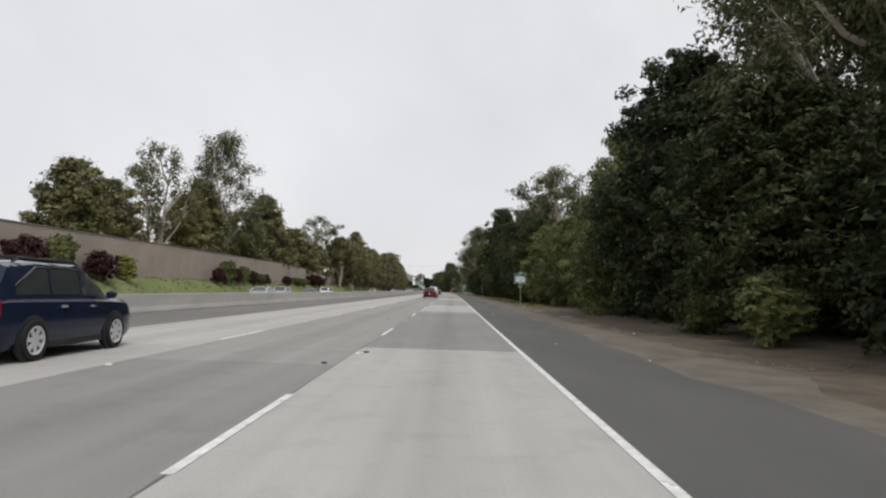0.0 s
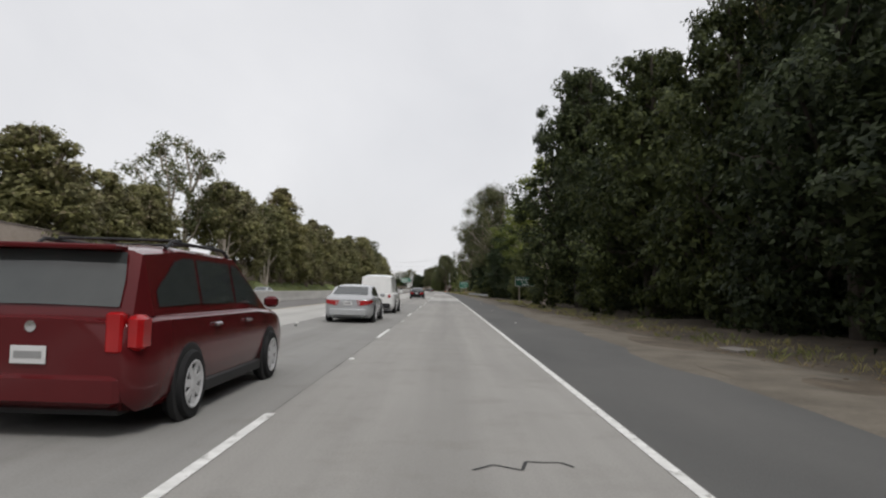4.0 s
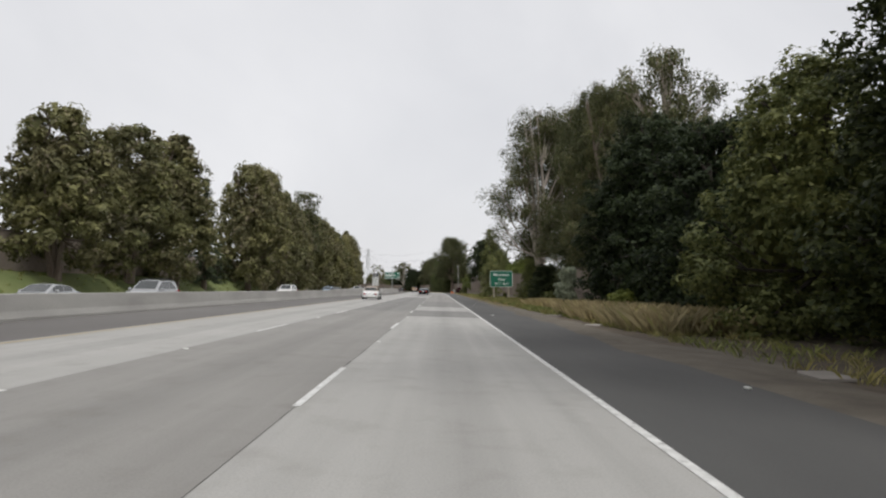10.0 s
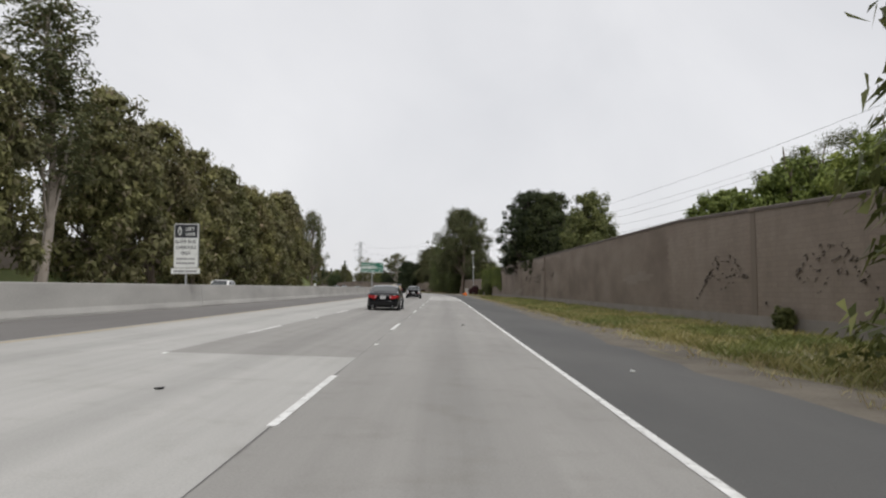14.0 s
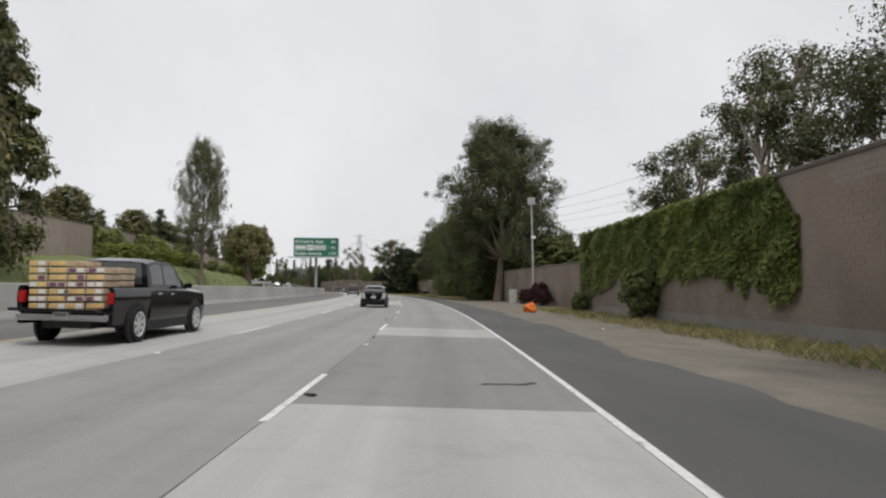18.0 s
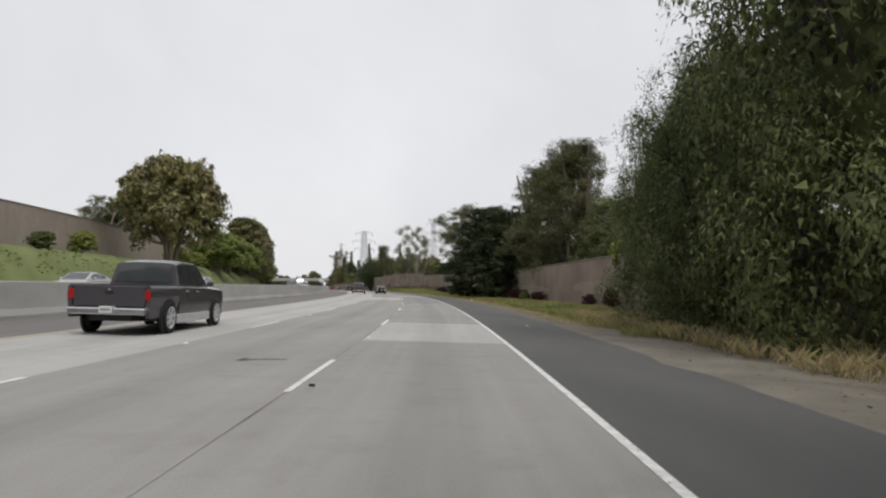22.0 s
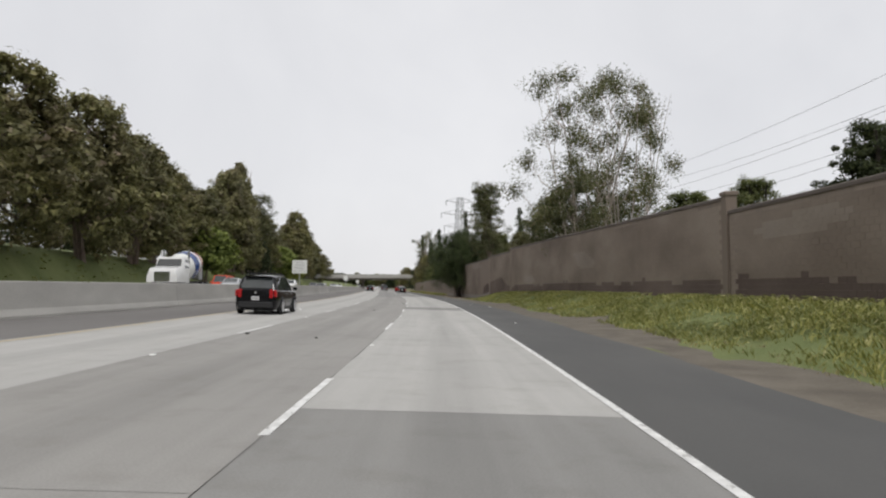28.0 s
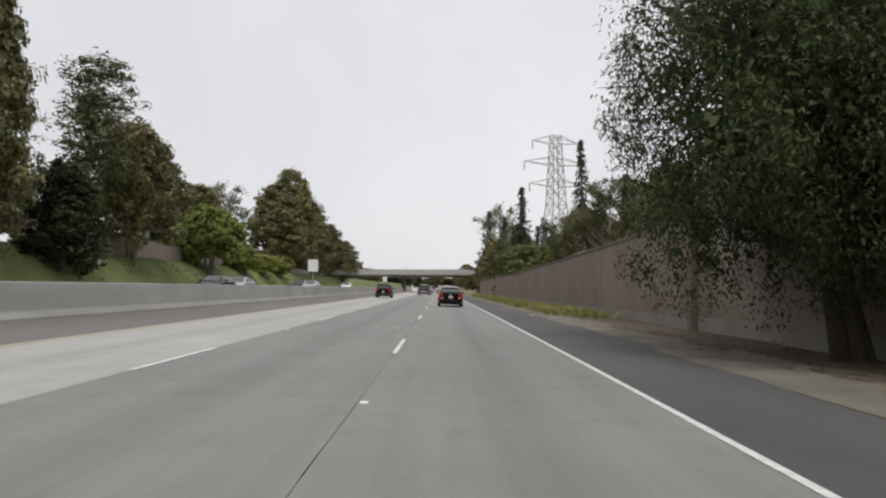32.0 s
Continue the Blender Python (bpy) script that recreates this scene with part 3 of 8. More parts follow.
sweep("far_bank", -200, ROAD_END, [-46, -44, -40, -37.5, -36, -34.8, -33.6, -32.5], lambda s, l: ground_z(s, l) + (0.10 * noise.noise((l * 0.4, s * 0.2, 3)) if l < -33 else 0), M_GREEN, 5,
      label="mown green grass bank beyond the far carriageway", category="bank")

sweep("back_land", -200, ROAD_END, [-150, -115, -60, -46], lambda s, l: ground_z(s, l) if l > -120 else -1.3, M_FAR, 8.0, label="open ground behind the far bank and its walls", category="ground")

# ---------------------------------------------------------------- median barrier
def barrier_top(s):
    return 0.82 + 0.33 * ease(s, 330, 380)


a = -200.0
while a < 1500:
    b = a + 50
    v, uv = [], []
    ss = np.arange(a + 0.01, b, 6.2475)
    prof = [(0.30, 0.0), (0.30, 0.08), (0.22, 0.30), (0.14, 1.0), (0.12, 1.03), (-0.12, 1.03), (-0.14, 1.0), (-0.22, 0.30), (-0.30, 0.08), (-0.30, 0.0)]
    for s in ss:
        run = 0.0
        for k, (x, z) in enumerate(prof):
            zz = z if z < 0.4 else barrier_top(s) * (z / 1.0)
            v.append(at(s, -15.4 + x, road_z(s, -15.2) - 0.1 + zz + (0.1 if z > 0.05 else 0)))
            uv.append((k * 0.3 + zz, s))
    n = len(prof)
    f = [(i * n + j, i * n + j + 1, (i + 1) * n + j + 1, (i + 1) * n + j) for i in range(len(ss) - 1) for j in range(n - 1)]
    f += [tuple(range(n - 1, -1, -1)), tuple((len(ss) - 1) * n + j for j in range(n))]
    tagged(part("median_barrier", mesh_of("median_barrier", v, f, M_BARRIER, uv)), "weathered concrete median barrier with stains", "barrier", kind="structure")
    a = b


# ---------------------------------------------------------------- sound walls
def wall_run(name, pts, mat, label, cap=True, foot=0.0, thick=0.24, base=None, inward=1):
    """pts: (s, lat, top). One stretch of wall, with a cap and its footing band."""
    ob = thing(name, label, "wall", kind="structure")
    v, uv, f, cv, fv = [], [], [], Build(), Build()
    ss = []
    for (s0, l0, t0), (s1, l1, t1) in zip(pts[:-1], pts[1:]):
        k = max(1, int(abs(s1 - s0) / 4))
        ss += [(s0 + (s1 - s0) * i / k, l0 + (l1 - l0) * i / k, t0 + (t1 - t0) * i / k) for i in range(k)]
    ss.append(pts[-1])
    for s, l, t in ss:
        zb = (ground_z(s, l) if base is None else base(s)) - 0.3
        for x, z in ((-thick / 2, zb), (-thick / 2, t), (thick / 2, t), (thick / 2, zb)):
            v.append(at(s, l + x, z))
            uv.append((s, z))
    for i in range(len(ss) - 1):
        for j in range(3):
            f.append((i * 4 + j, i * 4 + 4 + j, i * 4 + 5 + j, i * 4 + 1 + j))
    f += [(0, 1, 2, 3), tuple(len(v) - 1 - k for k in range(4))]
    part("wall_face", mesh_of("wall_face", v, f, mat, uv), ob)
    if cap:
        rings = [[at(s, l - thick / 2 - 0.05, t), at(s, l + thick / 2 + 0.05, t), at(s, l + thick / 2 + 0.05, t + 0.12), at(s, l + thick / 2 - 0.01, t + 0.16), at(s, l - thick / 2 + 0.01, t + 0.16), at(s, l - thick / 2 - 0.05, t + 0.12)] for s, l, t in ss]
        part("coping", Build().loft(rings).mesh("coping", M_CAP), ob, "dark cap course along the top")
    if foot:
        rings = [[at(s, l - thick / 2 - 0.03, ground_z(s, l) - 0.2), at(s, l - thick / 2 - 0.03, ground_z(s, l) + foot), at(s, l - thick / 2 + 0.02, ground_z(s, l) + foot), at(s, l - thick / 2 + 0.02, ground_z(s, l) - 0.2)] for s, l, t in ss]
        part("footing", Build().loft(rings).mesh("footing", M_FOOT), ob, "paler concrete footing band")
    return ob


def pilaster(wall, s, l, top, w=0.45, mat=None):
    b = Build()
    rings = []
    zb = ground_z(s, l) - 0.3
    for e, z in ((0, zb), (0, top + 0.12), (0.05, top + 0.12), (0.05, top + 0.24), (0.0, top + 0.28)):
        rings.append([at(s - w / 2 - e, l - 0.22 - e, z), at(s - w / 2 - e, l + 0.22 + e, z), at(s + w / 2 + e, l + 0.22 + e, z), at(s + w / 2 + e, l - 0.22 - e, z)])
    part("pilaster", b.loft(rings).mesh("pilaster", mat or M_WALL_R), wall)


w = wall_run("wall_step", [(311.5, 12.2, 1.9), (314.2, 12.2, 1.9)], M_WALL_R, "low stepped end of a brown block wall")
pilaster(w, 311.5, 12.2, 1.9, 0.45, M_FOOT)
w = wall_run("wall_step", [(314.4, 12.2, 2.7), (317.2, 12.2, 2.7)], M_WALL_R, "stepped end of a brown block wall")
pilaster(w, 314.3, 12.2, 2.7, 0.45, M_FOOT)
w = WALL_EAST = wall_run("wall_east", [(317.4, 12.2, 3.4), (360, 12.4, 3.5), (378, 11.6, 4.0), (400, 11.1, 5.0), (440, 10.9, 5.3), (470, 10.6, 5.3), (498, 9.9, 5.2), (514, 9.7, 5.2)], M_WALL_R, "long brown block sound wall with a dark cap", foot=0.55)
pilaster(w, 317.3, 12.2, 3.4, 0.45, M_FOOT)
for s in (392, 446):
    pilaster(w, s, float(np.interp(s, [315, 360, 400, 440, 470, 498], [12.2, 12.4, 11.1, 10.9, 10.6, 9.9])), float(np.interp(s, [315, 360, 378, 400, 440, 498], [3.4, 3.5, 4.0, 5.0, 5.3, 5.2])) - 0.12)
w = wall_run("wall_return", [(514, 9.7, 5.2), (514.6, 11.4, 4.2)], M_WALL_R, "short return of the brown block wall")
w = WALL_MID = wall_run("wall_middle", [(514.6, 11.5, 3.5), (560, 11.7, 3.8), (600, 12.8, 3.7), (660, 13.0, 3.7), (700, 11.4, 4.0), (732, 10.1, 4.3), (741.6, 9.8, 4.3)], M_WALL_R, "brown block sound wall, lower, partly behind trees", foot=0.0)
for s in (600, 668):
    pilaster(w, s, float(np.interp(s, [514, 560, 600, 660, 700], [11.5, 11.7, 12.8, 13.0, 11.4])), 3.65)
w = WALL_TALL = wall_run("wall_tall", [(741.8, 9.8, 4.9), (770, 8.9, 5.4), (788, 8.1, 5.55)], M_WALL_R, "tall brown block sound wall above the weedy bank")
pilaster(w, 741.8, 9.8, 4.95)
w = WALL_DOWN = wall_run("wall_stepdown", [(788.05, 8.1, 5.25), (801, 7.7, 5.25)], M_WALL_R, "brown block sound wall, one step lower")
w = WALL_LONG = wall_run("wall_long", [(801.05, 7.7, 5.05), (841, 7.6, 5.05)], M_WALL_R, "brown block sound wall with a pale footing", foot=0.55)
w = wall_run("wall_far", [(841.05, 7.4, 4.1), (870, 7.2, 3.5), (905, 7.2, 3.1), (990, 8.0, 3.0)], M_WALL_R, "lower brown block wall running on toward the overpass", foot=0.5)
pilaster(w, 841.1, 7.4, 4.4)

wall_run("wall_west", [(-120, -38, 7.0), (60, -38, 7.0), (140, -38, 7.1), (166, -38, 6.6), (196, -38, 5.2)], M_WALL_L, "tan block wall on top of the grass bank", base=lambda s: 2.9)
wall_run("wall_west", [(200, -39.5, 6.6), (380, -39.0, 6.2), (500, -38.5, 6.4)], M_WALL_L, "tan block wall behind a row of trees", base=lambda s: 2.5)
wall_run("wall_west", [(505, -42.5, 8.8), (560, -43.5, 9.7), (640, -44.0, 10.1), (700, -44.0, 10.1), (760, -44, 9.8)], M_WALL_L, "tan block wall high on the green slope", base=lambda s: 4.8)
wall_run("wall_west", [(870, -38.6, 7.3), (905, -38.6, 7.0), (930, -38.4, 6.4), (990, -38.4, 6.0)], M_WALL_L, "tan block wall beyond the far lanes", base=lambda s: 3.6)

# ---------------------------------------------------------------- trees
def leaf_quads(rng, P, out, size, ratio, droop, spread):
    """Pointed leaf sprays at the places P, three corners each."""
    n = len(P)
    rnd = rng.normal(size=(n, 3))
    nor = out * 0.95 + rnd * spread * 0.7 + np.array([0, 0, 0.35])
    nor /= np.linalg.norm(nor, axis=1)[:, None] + 1e-9
    ax = rng.normal(size=(n, 3))
    ax[:, 2] -= droop * 2.2
    ax -= nor * np.sum(ax * nor, axis=1)[:, None]
    ax /= np.linalg.norm(ax, axis=1)[:, None] + 1e-9
    side = np.cross(nor, ax)
    L = (size * rng.uniform(0.6, 1.4, n))[:, None]
    W = L * ratio * rng.uniform(0.75, 1.25, n)[:, None] * 1.15
    skew = rng.uniform(-0.25, 0.25, (n, 1))
    return np.stack([P - ax * L * 0.4 + side * W * 0.5, P - ax * L * (0.4 + skew) - side * W * 0.5, P + ax * L * 0.6 + nor * L * 0.06], axis=1).reshape(-1, 3)


_ico = bmesh.new()
bmesh.ops.create_icosphere(_ico, subdivisions=2, radius=1.0)
ICO_V = np.array([v.co[:] for v in _ico.verts])
_ico.verts.index_update()
ICO_F = np.array([[v.index for v in f.verts] for f in _ico.faces])
_ico.free()


def foliage(name, rng, blobs, clusters, per, size, ratio, mat, droop=0.0, cr=0.9, core=0.0, low=0.80, rough=0.22, flat=0.75, spread=0.8):
    """A crown: many leafy sprays on the outside of its lobes; dense crowns get a leafy heart round an added solid lump
    that blocks light.
    """
    blobs = np.array(blobs, dtype=float)
    wgt = (blobs[:, 3] * blobs[:, 4] + blobs[:, 3] * blobs[:, 5] + blobs[:, 4] * blobs[:, 5])
    pick = rng.choice(len(blobs), clusters, p=wgt / wgt.sum())
    d = rng.normal(size=(clusters, 3))
    d[:, 2] += 0.15
    d /= np.linalg.norm(d, axis=1)[:, None]
    q = rng.uniform(0, 6.28, (len(blobs), 6))[pick]
    bumpy = 1 + rough * (np.sin(d[:, 0] * 5 + q[:, 0]) * np.sin(d[:, 1] * 4.3 + q[:, 1]) + 0.6 * np.sin(d[:, 2] * 7 + q[:, 2]))
    r = rng.uniform(low, 1.0, clusters) * bumpy
    C = blobs[pick, :3] + d * r[:, None] * blobs[pick, 3:6]
    k = rng.normal(size=(clusters * per, 3))
    k /= np.linalg.norm(k, axis=1)[:, None]
    rad = rng.uniform(0, 1, (clusters * per, 1)) ** 0.45 * np.repeat(cr * rng.uniform(0.5, 1.3, clusters), per)[:, None]
    K = k * rad * np.array([1, 1, flat + 0.55 * droop])
    K[:, 2] -= droop * 0.35 * cr
    P = np.repeat(C, per, axis=0) + K
    out = np.repeat(d, per, axis=0) * 0.6 + k * 0.7
    v = leaf_quads(rng, P, out, size, ratio, droop, spread)
    if core > 0:
        # leaves deep in each lobe, and the leafy heart of the crown behind them
        lo, hi = (blobs[:, :3] - blobs[:, 3:6]).min(axis=0), (blobs[:, :3] + blobs[:, 3:6]).max(axis=0)
        heart = np.concatenate([(lo + hi) / 2, (hi - lo) / 2 * 0.70])
        for b, m in [(b, 90) for b in blobs] + [(heart, 3400)]:
            dd = rng.normal(size=(m, 3))
            dd /= np.linalg.norm(dd, axis=1)[:, None]
            v = np.concatenate([v, leaf_quads(rng, b[:3] + dd * rng.uniform(0.45, 0.9, (m, 1)) * b[3:6], dd * 1.4, max(1.2 * size, min(0.30, 0.10 * b[3])), 0.75, droop * 0.5, 0.7)])
    f = np.arange(len(v)).reshape(-1, 3)
    leaves = len(f)
    if core > 0:
        # solid leaf-coloured lump, added inside the crown to stop light and sky
        inside = heart[:3] + ICO_V * core * 0.80 * heart[3:6] * (1 + rng.normal(size=(len(ICO_V), 1)) * 0.15)
        v, f = np.concatenate([v, inside]), np.concatenate([f, ICO_F + len(v)])
    me = bpy.data.meshes.new(name)
    me.vertices.add(len(v))
    me.vertices.foreach_set("co", v.ravel().astype(np.float32))
    me.loops.add(f.size)
    me.loops.foreach_set("vertex_index", f.ravel().astype(np.int32))
    me.polygons.add(len(f))
    me.polygons.foreach_set("loop_start", (np.arange(len(f)) * 3).astype(np.int32))
    me.polygons.foreach_set("use_smooth", np.arange(len(f)) >= leaves)
    me.update(calc_edges=True)
    me.validate()
    me.materials.append(mat)
    return me


def wood(name, rng, height, radius, blobs, mat, lean=0.05, stems=1, start=0.25, n=8, bare=0):
    """Trunk with root flare and limbs that reach into the lobes."""
    b = Build()
    tops, boles = [], []
    for k in range(stems):
        a = rng.uniform(0, 6.28)
        ln = lean * (1 + (stems > 1) * 2.2)
        path, rad = [], []
        for i in range(9):
            t = i / 8
            wob = 0.02 * height * math.sin(t * 5 + a)
            path.append((math.cos(a) * (ln * height * t + (0.25 * (k > 0))) + wob * 0.4, math.sin(a) * (ln * height * t + 0.25 * (k > 0)) + wob * 0.3, t * height * 0.88 - 0.25 * (i == 0)))
            rad.append(radius * (1.45 if i == 0 else 1.0) * (1 - 0.82 * t) * (1 if stems == 1 else 0.7))
        boles.append(Build().tube(path, rad, n).mesh("trunk", mat, True))
        tops.append(path)
    for bl in blobs:
        path = min(tops, key=lambda q: (q[6][0] - bl[0]) ** 2 + (q[6][1] - bl[1]) ** 2 + 0.3 * rng.uniform(0, bl[3]) ** 2)
        z0 = min(max(start * height, bl[2] - 0.55 * bl[5] - 0.12 * height), 0.8 * height)
        i = min(7, max(0, int(z0 / (0.88 * height) * 8)))
        p0 = Vector(path[i])
        p2 = Vector(bl[:3]) + Vector((0, 0, bl[5] * 0.2))
        p1 = p0.lerp(p2, 0.5) + Vector((0, 0, -0.05 * height + rng.uniform(0, 0.06) * height))
        r0 = radius * 0.42
        b.tube([p0, p0.lerp(p1, 0.6), p1, p1.lerp(p2, 0.6), p2], [r0, r0 * 0.8, r0 * 0.6, r0 * 0.35, r0 * 0.1], 6)
        for q in range(3 + bare):
            d = Vector(rng.normal(size=3)).normalized()
            e = p2 + Vector((d.x * bl[3], d.y * bl[4], abs(d.z) * bl[5] * 0.8)) * 0.85
            s0 = p1.lerp(p2, rng.uniform(0.2, 0.9))
            b.tube([s0, s0.lerp(e, 0.5) + Vector((0, 0, 0.04 * height * rng.uniform(-0.4, 1))), e], [r0 * 0.35, r0 * 0.2, r0 * 0.05], 5)
    return boles, b.mesh(name, mat, True)


STORE = new("tree_store")   # prototypes are copied from here and then removed


def lobes(rng, h, w, z0, z1, count, rmin, rmax, flat=0.85, taper=0.4, inner=0.35):
    """Lobes of a crown between heights z0 and z1 (shares of h), inside width w."""
    out = []
    for i in range(count):
        t = (i + rng.uniform(0.1, 0.9)) / count
        z = h * (z0 + (z1 - z0) * t)
        lim = w / 2 * (1 - taper * t) * math.sqrt(max(0.12, 1 - 0.85 * max(0.0, (t - 0.5) / 0.5) ** 2)) * (0.72 + 0.28 * min(1.0, t / 0.22))
        r = rng.uniform(rmin, rmax) * w / 2
        a = i * 2.4 + rng.uniform(-0.5, 0.5)
        d = max(0.0, lim - r) * rng.uniform(inner, 1.0)
        rz = min(r * flat * rng.uniform(0.85, 1.25), h * z1 - z + r * 0.35)
        out.append((math.cos(a) * d, math.sin(a) * d, z, r, r, max(rz, 0.35 * r)))
    return out


PROTO = {}


def proto(key, name, label, seed, h, w, leaf, bark, z0=0.2, z1=0.9, count=12, rmin=0.4, rmax=0.6, clusters=150, per=55, size=0.34, ratio=0.48, droop=0.3, cr=0.9, core=0.72, radius=0.3, stems=1, low=0.82,
          taper=0.4, rough=0.2, flat=0.85, lean=0.03, start=0.25, bare=0, clump=1.0):
    """Build one tree, and a lighter copy of it for far away."""
    for far in (0, 1):
        rng = np.random.default_rng(seed)
        dense = core > 0
        bl = lobes(rng, h, w, z0, z1, int(count * (1.6 if dense else 1)), rmin * (0.66 if dense else 1) * clump, rmax * (0.66 if dense else 1) * clump, flat, taper, 0.72 if dense else 0.35)
        ob = thing(name, label, "tree")
        boles, limbs = wood("branch_work", rng, h, radius, bl if not far else bl[::2], bark, lean, stems, start, 8 - 3 * far, bare=bare)
        for bole in boles:
            part("trunk", bole, ob)
        part("branch_work", limbs, ob)["kind"] = "stuff"
        kc, kp, ks = ((1, 1.9, 0.60 if core else 0.74), (0.8, 0.75, 1.0))[far]
        crown = part("crown", foliage("crown", rng, bl, int(clusters * kc), int(per * kp), size * ks, ratio, leaf, droop, cr * (0.72 if dense else 1), core, low, rough * 1.2), ob)
        co = np.empty(len(crown.data.vertices) * 3, dtype=np.float32)
        crown.data.vertices.foreach_get("co", co)
        co = co.reshape(-1, 3)
        ob.parent = STORE
        PROTO[key + "_far" * far] = (ob, float(np.percentile(co[:, 2], 99.5)), float(np.percentile(np.hypot(co[:, 0], co[:, 1]), 95)) * 2)


# dense olive-coloured screen trees (far side)
proto("olive1", "screen_tree", "dense olive-green tree with drooping grey-brown sprays", 11, 16, 10, M_LF_OLIVE, M_BARK, z0=0.09, z1=0.92, count=30, rmin=0.24, rmax=0.38, clusters=440, per=42, size=0.33, ratio=0.45, droop=1.5, cr=0.72, core=0.72, radius=0.3, stems=3)
proto("olive2", "screen_tree", "rounded olive-green tree with several rounded leaf masses", 12, 16, 10, M_LF_OLIVE, M_BARK, z0=0.10, z1=0.90, count=28, rmin=0.26, rmax=0.42, clusters=440, per=42, size=0.33, ratio=0.5, droop=1.1, cr=0.75, core=0.74, radius=0.28, stems=3, taper=0.2)
proto("olive3", "screen_tree", "tall olive-green tree, ragged at the top", 13, 18, 8.5, M_LF_OLIVE, M_BARK, z0=0.10, z1=0.95, count=32, rmin=0.22, rmax=0.38, clusters=440, per=42, size=0.33, ratio=0.45, droop=1.5, cr=0.72, core=0.70, radius=0.28, stems=2, taper=0.5, rough=0.3)
proto("pale", "eucalyptus", "multi-stemmed eucalyptus with pale trunks and an olive crown", 14, 16, 10, M_LF_OLIVE, M_BARK_PALE, z0=0.38, z1=0.90, count=20, rmin=0.26, rmax=0.42, clusters=440, per=36, size=0.34, ratio=0.6, droop=0.7, cr=0.75, core=0.66, radius=0.24, stems=4, start=0.2)
# tall airy eucalyptus
proto("euc1", "eucalyptus", "tall eucalyptus with separate grey-green leaf masses", 21, 24, 15, M_LF_EUC, M_BARK_PALE, z0=0.24, z1=0.93, count=40, rmin=0.16, rmax=0.30, clusters=680, per=46, size=0.27, ratio=0.42, droop=1.0, cr=0.85, core=0.0, radius=0.34, stems=3, low=0.25, taper=0.30, rough=0.3, bare=1)
proto("eucd", "eucalyptus", "tall eucalyptus, dense hanging foliage over several trunks", 24, 23, 12, M_LF_EUC, M_BARK, z0=0.10, z1=0.93, count=40, rmin=0.22, rmax=0.36, clusters=900, per=66, size=0.21, ratio=0.42, droop=1.4, cr=0.60, core=0.0, radius=0.24, stems=4, low=0.5, taper=0.35, rough=0.3, bare=-1)
proto("eucbig", "eucalyptus", "great eucalyptus, thick pale trunk and hanging leaf masses", 27, 23, 16, M_LF_EUC, M_BARK, z0=0.24, z1=0.93, count=44, rmin=0.17, rmax=0.29, clusters=1500, per=52, size=0.22, ratio=0.45, droop=1.3, cr=0.62, core=0.0, radius=0.34, stems=1, low=0.5, taper=0.30, rough=0.3, lean=0.02)
proto("euc2", "eucalyptus", "tall spreading eucalyptus, airy crown, bare pale limbs", 22, 20, 13, M_LF_EUC, M_BARK_PALE, z0=0.36, z1=0.93, count=30, rmin=0.15, rmax=0.27, clusters=350, per=30, size=0.34, ratio=0.45, droop=0.8, cr=0.75, core=0.0, radius=0.36, stems=2, low=0.35, taper=0.1, rough=0.35, bare=2)
proto("bare", "eucalyptus", "tall thin eucalyptus, sparse leaves on bare upright limbs", 23, 20, 14, M_LF_EUC, M_BARK_PALE, z0=0.26, z1=0.95, count=26, rmin=0.11, rmax=0.20, clusters=420, per=26, size=0.25, ratio=0.42, droop=0.5, cr=0.95, core=0.0, radius=0.11, stems=8, low=0.3, taper=-0.15, rough=0.4, bare=-1, lean=0.07)
# dense dark roadside trees
proto("oak1", "oak_tree", "dense dark-green oak, foliage down to the ground", 31, 11, 9.5, M_LF_DARK, M_BARK_DARK, z0=0.02, z1=0.87, count=28, rmin=0.28, rmax=0.44, clusters=520, per=48, size=0.25, ratio=0.65, droop=0.1, cr=0.6, core=0.76, radius=0.32, stems=2, taper=0.3)
proto("oak2", "oak_tree", "dense dark-green oak with an uneven rounded crown", 32, 12, 9, M_LF_DARK, M_BARK_DARK, z0=0.02, z1=0.90, count=30, rmin=0.26, rmax=0.42, clusters=520, per=48, size=0.25, ratio=0.65, droop=0.2, cr=0.6, core=0.76, radius=0.3, stems=3, rough=0.28)
proto("oakhi", "oak_tree", "dark-green oak leaning over the top of the wall", 43, 12, 9, M_LF_DARK, M_BARK_DARK, z0=0.26, z1=0.90, count=22, rmin=0.26, rmax=0.42, clusters=420, per=72, size=0.20, ratio=0.65, droop=0.2, cr=0.6, core=0.76, radius=0.3, stems=3, rough=0.28)
proto("wall1", "roadside_tree", "bushy mid-green roadside tree, leafy to the ground", 33, 9, 8, M_LF_MID, M_BARK_DARK, z0=0.02, z1=0.87, count=26, rmin=0.28, rmax=0.44, clusters=480, per=38, size=0.25, ratio=0.6, droop=0.1, cr=0.52, core=0.76, radius=0.2, stems=3, taper=0.3, rough=0.28)
proto("wall2", "roadside_tree", "dull green roadside tree with hanging sprays", 34, 10, 8, M_LF_MID, M_BARK_DARK, z0=0.02, z1=0.90, count=26, rmin=0.26, rmax=0.42, clusters=480, per=38, size=0.25, ratio=0.5, droop=0.5, cr=0.52, core=0.76, radius=0.2, stems=2, rough=0.3)
